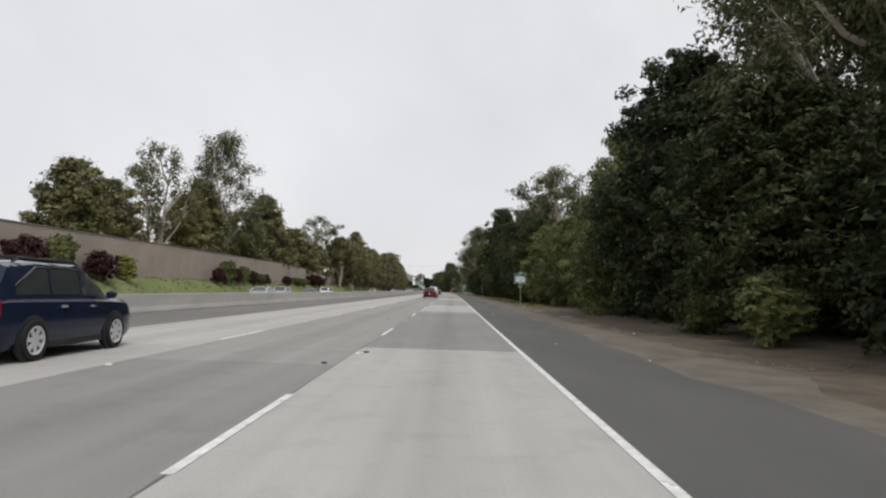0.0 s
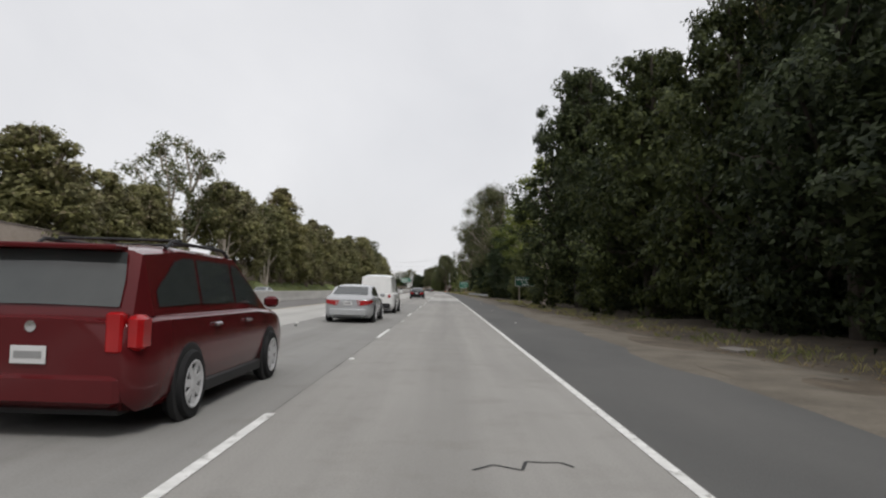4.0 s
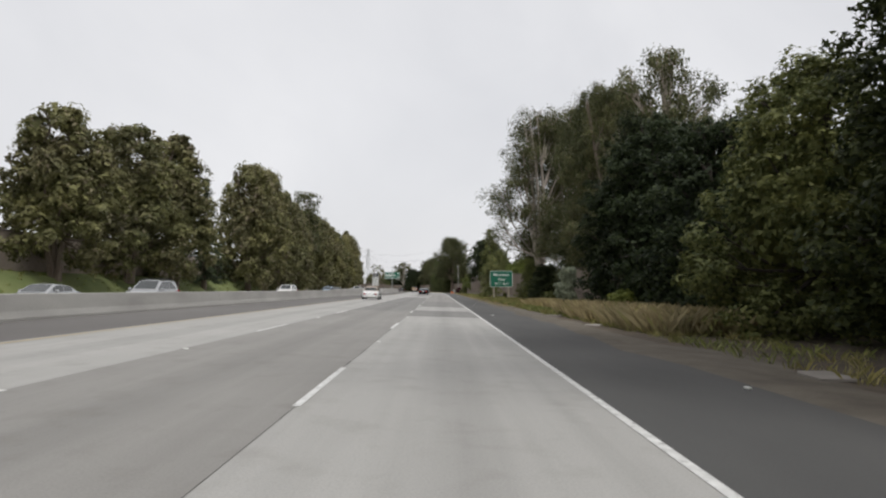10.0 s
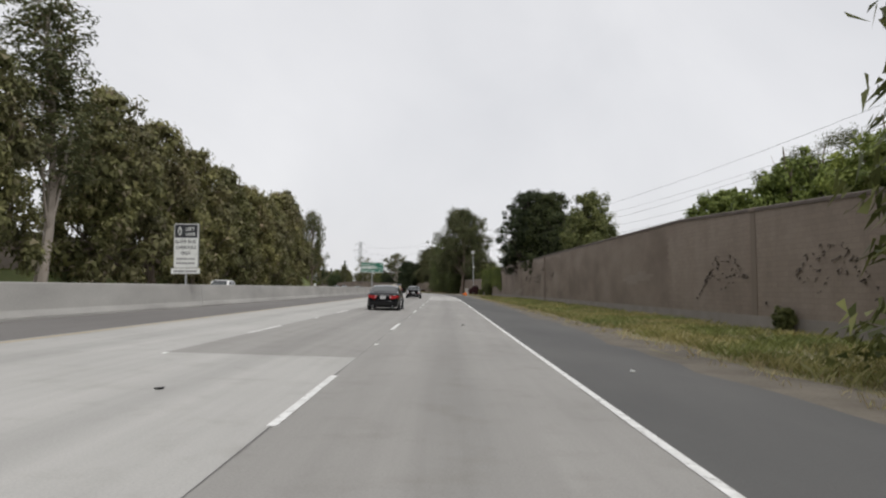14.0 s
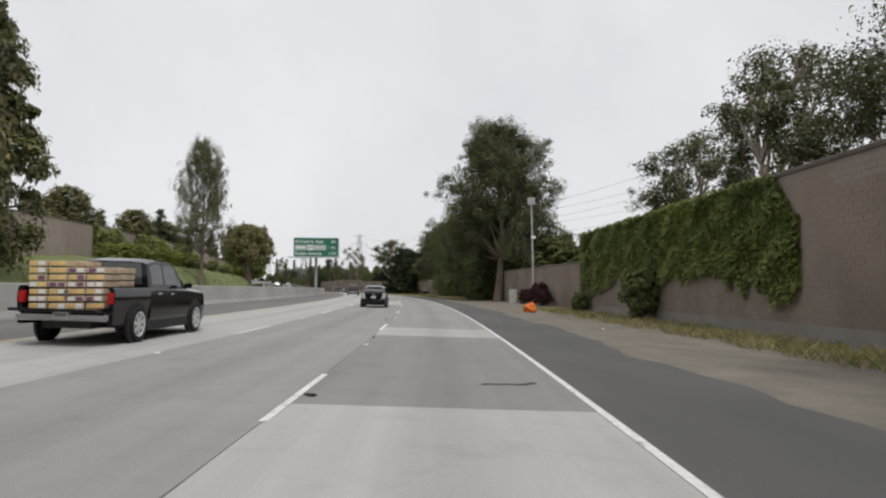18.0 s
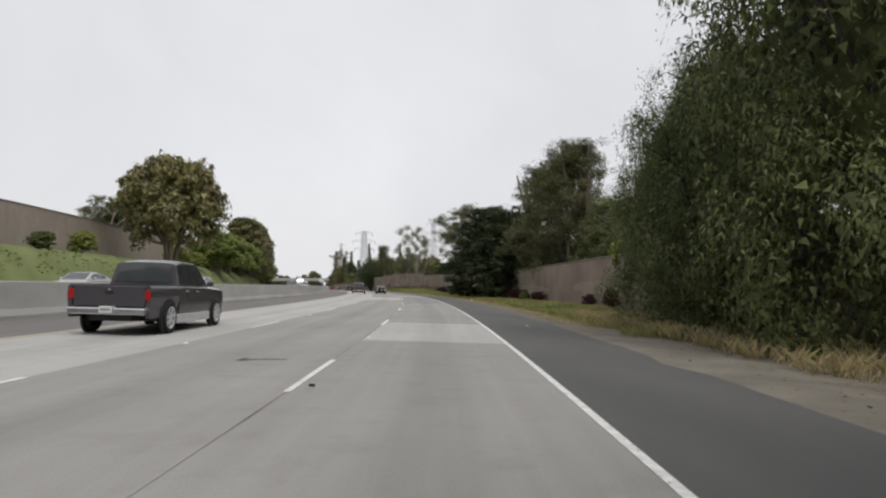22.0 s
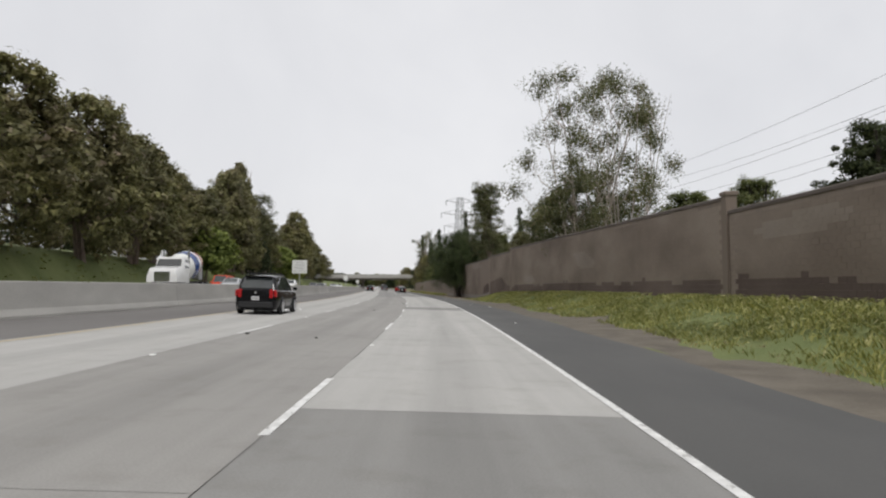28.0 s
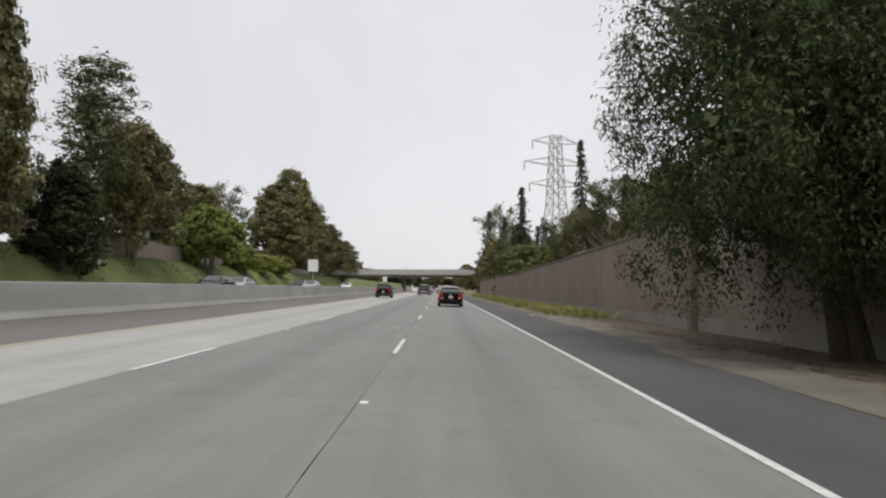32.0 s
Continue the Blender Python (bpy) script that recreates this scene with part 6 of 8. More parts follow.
def grass(seed, n, s0, s1, l0, l1, h0, h1, mat, label, wide=0.010, patch=0.35, name="grass"):
    """Upright blades in tufts."""
    rng = np.random.default_rng(seed)
    k = 6
    ts, tl = rng.uniform(s0, s1, n // k), rng.uniform(0, 1, n // k)
    keep = np.sin(ts * 0.9 + tl * 4) + np.sin(ts * 0.37 - tl * 9) + rng.normal(size=len(ts)) * 0.7 > -1.2 * (1 - patch)
    ts, tl = ts[keep], tl[keep]
    edge = np.array([shoulder_edge(s) for s in ts])
    ll = (l0 + edge - 2.8) + (l1 - l0 - edge + 2.8) * tl
    zz = np.array([ground_z(s, l) for s, l in zip(ts, ll)])
    ss, ll, zz = np.repeat(ts, k), np.repeat(ll, k), np.repeat(zz, k)
    m = len(ss)
    P = places(ss + rng.normal(size=m) * 0.10, ll + rng.normal(size=m) * 0.10, zz)
    H = rng.uniform(h0, h1, m)
    a = rng.uniform(0, 6.28, m)
    lean = rng.uniform(0.2, 1.15, m)
    d = np.stack([np.cos(a), np.sin(a), 0 * a], axis=1)
    sd = np.stack([-np.sin(a), np.cos(a), 0 * a], axis=1) * wide
    up = np.array([0, 0, 1.0])
    v = np.stack([P - sd, P + sd, P + up * (H * 0.6)[:, None] + d * (H * lean * 0.35)[:, None] + sd * 0.7, P + up * H[:, None] + d * (H * lean)[:, None]], axis=1).reshape(-1, 3)
    return scatter(name, v, mat, label, "grass")


grass(71, 66000, 300, 372, 4.6, 11.0, 0.10, 0.42, M_GRASS, "tall dry and green roadside grass")
grass(72, 80000, 372, 470, 4.4, 10.2, 0.08, 0.34, M_GRASS, "patchy dry grass before the wall")
grass(73, 5000, 470, 520, 7.0, 9.4, 0.10, 0.36, M_GRASS, "sparse dry weeds along the wall")
grass(74, 86000, 588, 705, 4.0, 11.6, 0.08, 0.36, M_GRASS, "weedy green and yellow grass verge")
grass(75, 72000, 700, 800, 3.9, 9.0, 0.06, 0.22, M_WEED, "low green weeds on the bank", 0.018)
grass(79, 60000, -20, 960, -38.0, -33.4, 0.05, 0.15, M_BANK, "rough green grass on the far bank", 0.09, 0.9)
grass(171, 16000, 318, 470, 3.3, 6.0, 0.04, 0.16, M_STRAW, "short dry straw along the edge of the asphalt", 0.008, 0.1)
grass(172, 16000, 592, 720, 3.0, 5.4, 0.04, 0.16, M_STRAW, "short dry straw along the edge of the asphalt", 0.008, 0.1)
grass(173, 9000, 284, 301, 5.4, 9.0, 0.35, 1.15, M_STRAW, "tall yellow weeds in front of the dark trees", 0.010, 0.5)
grass(174, 6000, 311, 326, 6.2, 10.2, 0.25, 0.95, M_STRAW, "tall yellow weeds by the end of the wall", 0.010, 0.4)
grass(175, 4500, 474, 512, 6.8, 9.3, 0.08, 0.34, M_STRAW, "dry straw against the foot of the wall", 0.008, 0.2)
grass(177, 9000, 572, 604, 5.2, 8.6, 0.10, 0.5, M_STRAW, "dry straw and weeds below the weeping trees", 0.009, 0.3)
grass(176, 5000, 700, 800, 3.6, 5.6, 0.04, 0.14, M_STRAW, "short dry straw at the foot of the bank", 0.008, 0.1)
grass(76, 16000, 850, 940, 3.4, 6.8, 0.15, 0.5, M_GRASS, "yellow-green grass beyond the weeping tree")
grass(77, 9000, 60, 200, 5.6, 8.8, 0.06, 0.22, M_GRASS, "thin dry grass at the edge of the trees")
grass(78, 7000, 240, 300, 5.0, 8.5, 0.08, 0.3, M_GRASS, "thin dry grass at the edge of the trees")


def ground_leaves(seed, n, s0, s1, l0, l1, mat, label, size, lift=0.06, name="ground_cover"):
    rng = np.random.default_rng(seed)
    ss, ll = rng.uniform(s0, s1, n), rng.uniform(l0, l1, n)
    keep = np.sin(ss * 0.55 + ll) + np.sin(ss * 0.21 - ll * 1.7) > -0.9
    ss, ll = ss[keep], ll[keep]
    zz = np.array([ground_z(s, l) for s, l in zip(ss, ll)]) + rng.uniform(0.0, lift, len(ss))
    P = places(ss, ll, zz)
    out = np.tile(np.array([0, 0, 1.6]), (len(ss), 1))
    return scatter(name, leaf_quads(rng, P, out, size, 0.7, 0.0, 0.35), mat, label, "ground cover", 3)


ground_leaves(81, 30000, 706, 800, 5.6, 9.2, M_WEED, "pale green broad-leaved weeds on the bank", 0.11, 0.2)
M_LITTER_LEAF = leaf_material("fallen_leaves", (0.10, 0.065, 0.035), (0.28, 0.20, 0.12))
ground_leaves(82, 9000, 0, 300, 5.0, 11.0, M_LITTER_LEAF, "fallen brown leaves under the trees", 0.11, 0.03, "leaf_litter")
ground_leaves(83, 3500, 555, 600, 5.0, 10.0, M_LITTER_LEAF, "fallen brown leaves and bark under the trees", 0.12, 0.03, "leaf_litter")
ground_leaves(85, 5000, 500, 592, 3.2, 9.4, M_LITTER_LEAF, "dry leaves and twigs on the bare dirt", 0.07, 0.02, "leaf_litter")
ground_leaves(84, 2500, 808, 850, 3.4, 7.4, M_LITTER_LEAF, "fallen leaves along the wall", 0.11, 0.03, "leaf_litter")

# tar-filled cracks, chips and scraps on the lanes
rngc = np.random.default_rng(91)


def crack(s, lat, ds, dl, wide=0.03):
    n = 7
    pts = [(s + ds * k / n + rngc.normal() * 0.10, lat + dl * k / n + rngc.normal() * 0.05) for k in range(n + 1)]
    b = Build()
    for (a0, b0), (a1, b1) in zip(pts[:-1], pts[1:]):
        d = math.hypot(a1 - a0, b1 - b0) or 1
        ex, ey = (b1 - b0) / d * wide * 0.5, -(a1 - a0) / d * wide * 0.5
        b.quad(at(a0 + ex, b0 + ey, road_z(a0, b0) + 0.004), at(a0 - ex, b0 - ey, road_z(a0, b0) + 0.004), at(a1 - ex, b1 - ey, road_z(a1, b1) + 0.004), at(a1 + ex, b1 + ey, road_z(a1, b1) + 0.004))
    part("crack_seal", b.mesh("crack_seal", M_TAR), road, "dark tar-filled crack")


for args in [(541, -3.0, 3.5, -0.4), (539.6, -2.4, 0.1, 1.6), (540, -0.9, 3.0, 0.1), (543, -1.4, 0.5, 0.6), (539, -6.6, 2.4, 0.9), (540, -5.4, 1.8, -0.5), (542, -6.9, 0.2, 1.5), (536, -6.2, 0.3, 2.2),
             (578.7, -5.3, 0.05, 0.85, 0.10), (654.6, -3.85, 0.05, 0.5, 0.08), (805, -5.5, 0.25, 0.1, 0.12), (806.6, -4.9, 0.2, 0.2, 0.10), (807.2, -5.7, 0.3, 0.05, 0.14), (808.5, -6.2, 0.25, 0.1, 0.10), (809.8, -5.2, 0.3, 0.1, 0.12), (811.2, -5.9, 0.2, 0.15, 0.12), (813.5, -5.0, 0.3, 0.1, 0.10), (816, -5.6, 0.3, 0.1, 0.10), (349, -3.9, 8, 0.2, 0.05), (332, -3.75, 7, 0.1, 0.05), (168.4, -3.0, 0.1, 2.8), (476, -1.3, 0.1, 0.9, 0.12), (62, -6.5, 0.1, 2.0), (92, -2.9, 2.5, 0.2), (109, -1.6, 0.1, 0.8)]:
    crack(*args)
for k in range(110):
    s = float(rngc.uniform(0, 860))
    lat = float(rngc.choice([rngc.normal(-3.75, 0.25), rngc.uniform(-7.2, -0.3), rngc.uniform(0.4, 3.0), rngc.uniform(3.2, 6.0)]))
    z = ground_z(s, lat) + 0.012
    r = float(rngc.uniform(0.02, 0.055))
    n = int(rngc.integers(5, 8))
    pts = [(r * rngc.uniform(0.6, 1.4) * math.cos(6.28 * q / n), 1.8 * r * rngc.uniform(0.6, 1.4) * math.sin(6.28 * q / n), 0) for q in range(n)]
    pale = lat > 0.3 or k % 5 == 0
    ch = thing("road_scrap", "pale scrap of litter lying on the roadside" if pale else "dark chip of rubber lying on the concrete", "debris", stand(s, lat, z, float(rngc.uniform(0, 180))), group="scraps on the road")
    part("scrap", Build().slab(pts, (0, 0, float(rngc.uniform(0.01, 0.03)))).mesh("scrap", M_WHITE if pale else M_TAR), ch)

# pale office block beyond the road
ob = thing("office_building", "white office building with dark window bands far away", "building", Matrix.Translation((-112, 1808, 0)) @ Matrix.Rotation(radians(8), 4, "Z"))
part("wall", Build().box(-13, 13, -9, 9, -1.5, 44, 0.2).mesh("wall", M_CABINET), ob)
part("roof", Build().box(-13.4, 13.4, -9.4, 9.4, 44, 45, 0.1).mesh("roof", M_WHITE), ob)
part("plant_room", Build().box(-5, 6, -4, 4, 45, 48, 0.1).mesh("plant_room", M_CABINET), ob)
for fl in range(3, 12):
    for k in range(6):
        part("window", Build().box(-12 + k * 4.1, -12 + k * 4.1 + 3.3, -9.06, -8.9, fl * 3.6 + 1.0, fl * 3.6 + 2.7, 0.02).mesh("window", M_GLASS), ob)


# ---------------------------------------------------------------- blocks of the nearest sound walls
def block_material(name, a, b):
    m = Mat(name, 0.92, 0.0, 0.2)
    v = m.coord("Object")
    big, fine = m.noise(m.coord("Object", (1, 1, 1.6)), 0.22, 5), m.noise(v, 22.0, 3)
    c = m.ramp(big, [(0.33, a), (0.68, b)])
    tone = m.ramp(m.math("ADD", m.math("MULTIPLY", m.island(), 0.5), m.math("MULTIPLY", m.each(), 0.5)), [(0.0, (0.975, 0.975, 0.975)), (1.0, (1.02, 1.02, 1.015))])
    c = m.mix(1.0, c, tone, "MULTIPLY")
    c = m.mix(0.5, c, m.ramp(fine, [(0.3, (0.84, 0.84, 0.84)), (0.7, (1.1, 1.1, 1.1))]), "MULTIPLY")
    m.colour(c)
    m.bump(fine, 0.5, 0.012)
    return m.m


M_BLOCK = block_material("brown_block_units", (0.198, 0.160, 0.132), (0.296, 0.248, 0.209))
M_BLOCK_BARE = block_material("bare_dark_block", (0.112, 0.085, 0.075), (0.190, 0.147, 0.128))
M_BLOCK_PALE = block_material("repainted_block", (0.240, 0.203, 0.172), (0.322, 0.276, 0.237))
BLOCK_L, BLOCK_H = 0.406, 0.203
_u = Build().add([(0, -0.206, 0.0), (0.404, -0.206, 0), (0.404, -0.206, 0.201), (0, -0.206, 0.201), (0.003, -0.216, 0.003), (0.401, -0.216, 0.003), (0.401, -0.216, 0.198), (0.003, -0.216, 0.198)],
                 [(4, 5, 6, 7), (0, 1, 5, 4), (1, 2, 6, 5), (2, 3, 7, 6), (3, 0, 4, 7)])
BLOCK = _u.mesh("block", M_BLOCK)


def face_blocks(wall, s0, s1, lat, top, own=0, tone=None):
    """Blocks in running bond on the road side of a wall; the first ones are single pieces. tone(s, z) picks bare (1) or repainted (2) blocks."""
    rng = np.random.default_rng(int(s0))
    sheets = [Build(), Build(), Build()]
    proto_v, proto_f = [Vector(v.co) for v in BLOCK.vertices], [tuple(p.vertices) for p in BLOCK.polygons]
    made, s = 0, s0
    while s < s1 - 0.45:
        l = lat(s)
        h = heading(s)
        slope = math.atan2(lat(s + 2) - lat(s - 2), 4)
        zb, zt = ground_z(s, l) - 0.05, top(s)
        for r in range(int((zt - zb) / BLOCK_H)):
            off = 0.203 * (r % 2)
            p = at(s + off, lat(s + off), zb + r * BLOCK_H)
            m = Matrix.Translation(p) @ Matrix.Rotation(h + math.pi / 2 - slope, 4, "Z") @ Matrix.Rotation(math.pi, 4, "Z") @ Matrix.Translation((-0.396, -0.002 - 0.004 * rng.random() + 0.09, 0))
            kind = tone(s + off + 0.2, zb + r * BLOCK_H) if tone else 0
            if made < own and kind == 0:
                part("block", BLOCK, wall, "", m)
                made += 1
            else:
                sheets[kind].add([m @ v for v in proto_v], proto_f)
        s += BLOCK_L
    for sheet, mat, lab in zip(sheets, (M_BLOCK, M_BLOCK_BARE, M_BLOCK_PALE), ("", "dark bare blocks where creeper was stripped", "paler repainted blocks")):
        if sheet.v:
            rest = part("block_courses", sheet.mesh("block_courses", mat), wall, lab)
            rest["kind"] = "stuff"



def stripped(s, z):
    """Ragged patch of bare blocks along the foot of the tall wall, and a pale band here and there above."""
    h = 0.62 + 0.35 * noise.noise((s * 0.11, 3.0, 0)) + 0.28 * noise.noise((s * 0.5, 7.0, 0)) + 0.9 * ease(s, 789, 794) * (1 - ease(s, 805.5, 807))
    if s < 807 and z - ground_z(s, 9.0) < h + 0.12 * noise.noise((s * 2.3, z * 3.0, 1)):
        return 1
    return 2 if noise.noise((s * 0.07, z * 0.55, 9.0)) > 0.33 else 0


def repainted(s, z):
    """Paler band under the cap, of uneven depth, and one darker overpainted field."""
    if z > 4.72 - 0.5 * (s > 474) + 0.25 * noise.noise((s * 0.16, 0, 4.0)) and 436 < s < 500:
        return 2
    return 2 if noise.noise((s * 0.06, z * 0.5, 2.0)) > 0.36 else 0


face_blocks(WALL_LONG, 801.4, 840.6, lambda s: float(np.interp(s, [801, 841], [7.7, 7.6])), lambda s: 5.05, 290, stripped)
face_blocks(WALL_DOWN, 788.2, 800.6, lambda s: float(np.interp(s, [788, 801], [8.1, 7.7])), lambda s: 5.25, 0, stripped)
face_blocks(WALL_TALL, 742.2, 787.6, lambda s: float(np.interp(s, [741.8, 770, 788], [9.8, 8.9, 8.1])), lambda s: float(np.interp(s, [741.8, 770, 788], [4.9, 5.4, 5.55])), 0, stripped)
MID_S, MID_L, MID_T = [514, 560, 600, 660, 700, 732, 741.6], [11.5, 11.7, 12.8, 13.0, 11.4, 10.1, 9.8], [3.5, 3.8, 3.7, 3.7, 4.0, 4.3, 4.3]
face_blocks(WALL_MID, 702, 741.2, lambda s: float(np.interp(s, MID_S, MID_L)), lambda s: float(np.interp(s, MID_S, MID_T)), 0, stripped)
face_blocks(WALL_MID, 604, 660, lambda s: float(np.interp(s, MID_S, MID_L)), lambda s: float(np.interp(s, MID_S, MID_T)), 0, repainted)
face_blocks(WALL_MID, 518, 556, lambda s: float(np.interp(s, MID_S, MID_L)), lambda s: float(np.interp(s, MID_S, MID_T)))
face_blocks(WALL_EAST, 402, 486, lambda s: wall_lat(s), lambda s: float(np.interp(s, [400, 440, 470, 498], [5.0, 5.3, 5.3, 5.2])), 0, repainted)

# ---------------------------------------------------------------- vehicles
def lerp3(a, b, t):
    return tuple(a[i] + (b[i] - a[i]) * t for i in range(3))


def wheel(parent, x, y, r, w=0.22, side=1, rim=None):
    """Tyre with a rounded shoulder, and a rim with spokes under it."""
    tyre = part("tyre", Build().lathe([(r * 0.55, 0), (r * 0.64, -w / 2), (r * 0.93, -w / 2), (r, -w / 2 + 0.04), (r, w / 2 - 0.04), (r * 0.93, w / 2), (r * 0.68, w / 2), (r * 0.55, 0)], "x", 24).mesh("tyre", M_TYRE, True), parent, "", Matrix.Translation((x, y, r)))
    part("brake_disc", Build().lathe([(r * 0.62, side * (w / 2 - 0.03)), (0.001, side * (w / 2 - 0.024))], "x", 20).mesh("brake_disc", M_TRIM), tyre)
    b = Build().lathe([(r * 0.60, side * (w / 2 - 0.03)), (r * 0.70, side * (w / 2 + 0.006)), (r * 0.66, side * (w / 2 + 0.010)), (r * 0.60, side * (w / 2 - 0.004)), (r * 0.60, side * (w / 2 - 0.03))], "x", 24)
    for k in range(7):
        a = k * 2 * math.pi / 7 + 0.3
        c, s = math.cos(a), math.sin(a)
        x1 = side * (w / 2 - 0.004)
        pts = [(x1, c * 0.04 - s * 0.035, s * 0.04 + c * 0.035), (x1, c * r * 0.63 - s * 0.042, s * r * 0.63 + c * 0.042), (x1, c * r * 0.63 + s * 0.042, s * r * 0.63 - c * 0.042), (x1, c * 0.04 + s * 0.035, s * 0.04 - c * 0.035)]
        b.slab(pts, (-side * 0.018, 0, 0))
    b.lathe([(0.07, side * (w / 2 - 0.04)), (0.06, side * (w / 2))], "x", 10)
    part("rim", b.mesh("rim", rim or M_RIM), tyre)
    return tyre


KINDS = {
    # L, W, wheel r, axle rear, axle front, floor, lower-body top by y, greenhouse (y, z), side windows
    "suv": dict(L=4.55, W=1.82, r=0.345, ar=-1.28, af=1.34, top=[(-2.27, 0.98), (-2.0, 1.06), (1.0, 1.03), (1.9, 0.98), (2.27, 0.74)], roof=[(-2.16, 1.04), (-1.75, 1.60), (-0.9, 1.67), (0.35, 1.66), (1.28, 1.04)], win=[(-1.62, -0.72), (-0.66, 0.22), (0.28, 0.98)], rails=True),
    "minivan": dict(L=5.1, W=1.98, r=0.345, ar=-1.5, af=1.5, top=[(-2.55, 1.0), (-2.3, 1.08), (1.1, 1.06), (2.1, 0.98), (2.55, 0.70)], roof=[(-2.46, 1.06), (-2.2, 1.66), (-1.2, 1.74), (0.4, 1.72), (1.62, 1.06)], win=[(-2.05, -1.0), (-0.94, 0.15), (0.22, 1.15)], rails=True),
    "sedan": dict(L=4.86, W=1.82, r=0.33, ar=-1.36, af=1.41, top=[(-2.43, 0.86), (-2.2, 1.02), (-1.7, 1.05), (1.0, 0.98), (2.0, 0.86), (2.43, 0.62)], roof=[(-1.86, 1.03), (-1.0, 1.38), (-0.35, 1.45), (0.3, 1.43), (1.28, 0.98)], win=[(-1.22, -0.42), (-0.36, 0.62)], rails=False),
    "beetle": dict(L=4.28, W=1.80, r=0.34, ar=-1.20, af=1.34, top=[(-2.14, 0.62), (-2.02, 0.80), (-1.75, 0.94), (-1.3, 1.02), (0.8, 0.98), (1.4, 0.94), (1.9, 0.80), (2.14, 0.56)], roof=[(-1.72, 0.97), (-1.2, 1.30), (-0.6, 1.46), (0.0, 1.49), (0.45, 1.41), (1.08, 0.97)], win=[(-1.0, -0.42), (-0.34, 0.66)], rails=False),
    "hatch": dict(L=4.46, W=1.75, r=0.31, ar=-1.32, af=1.38, top=[(-2.23, 0.96), (-2.05, 1.04), (-1.0, 1.02), (0.9, 0.96), (1.7, 0.84), (2.23, 0.58)], roof=[(-2.12, 1.03), (-1.3, 1.38), (-0.3, 1.49), (0.25, 1.46), (1.55, 0.90)], win=[(-1.55, -0.98), (-0.92, -0.2), (-0.14, 0.85)], rails=False),
    "pickup": dict(L=5.7, W=2.0, r=0.40, ar=-1.75, af=1.75, top=[(-1.10, 1.20), (-0.98, 1.22), (1.2, 1.20), (2.5, 1.12), (2.85, 0.86)], roof=[(-1.06, 1.20), (-0.92, 1.80), (-0.45, 1.88), (0.6, 1.86), (1.36, 1.20)], win=[(-0.84, -0.16), (-0.08, 0.92)], rails=False),
    "van": dict(L=5.0, W=1.95, r=0.34, ar=-1.5, af=1.5, top=[(-2.5, 1.05), (-2.3, 1.10), (1.3, 1.08), (2.2, 1.02), (2.5, 0.75)], roof=[(-2.46, 1.08), (-2.34, 1.95), (-1.0, 2.05), (1.0, 2.0), (1.95, 1.08)], win=[(0.55, 1.35)], rails=False),
}


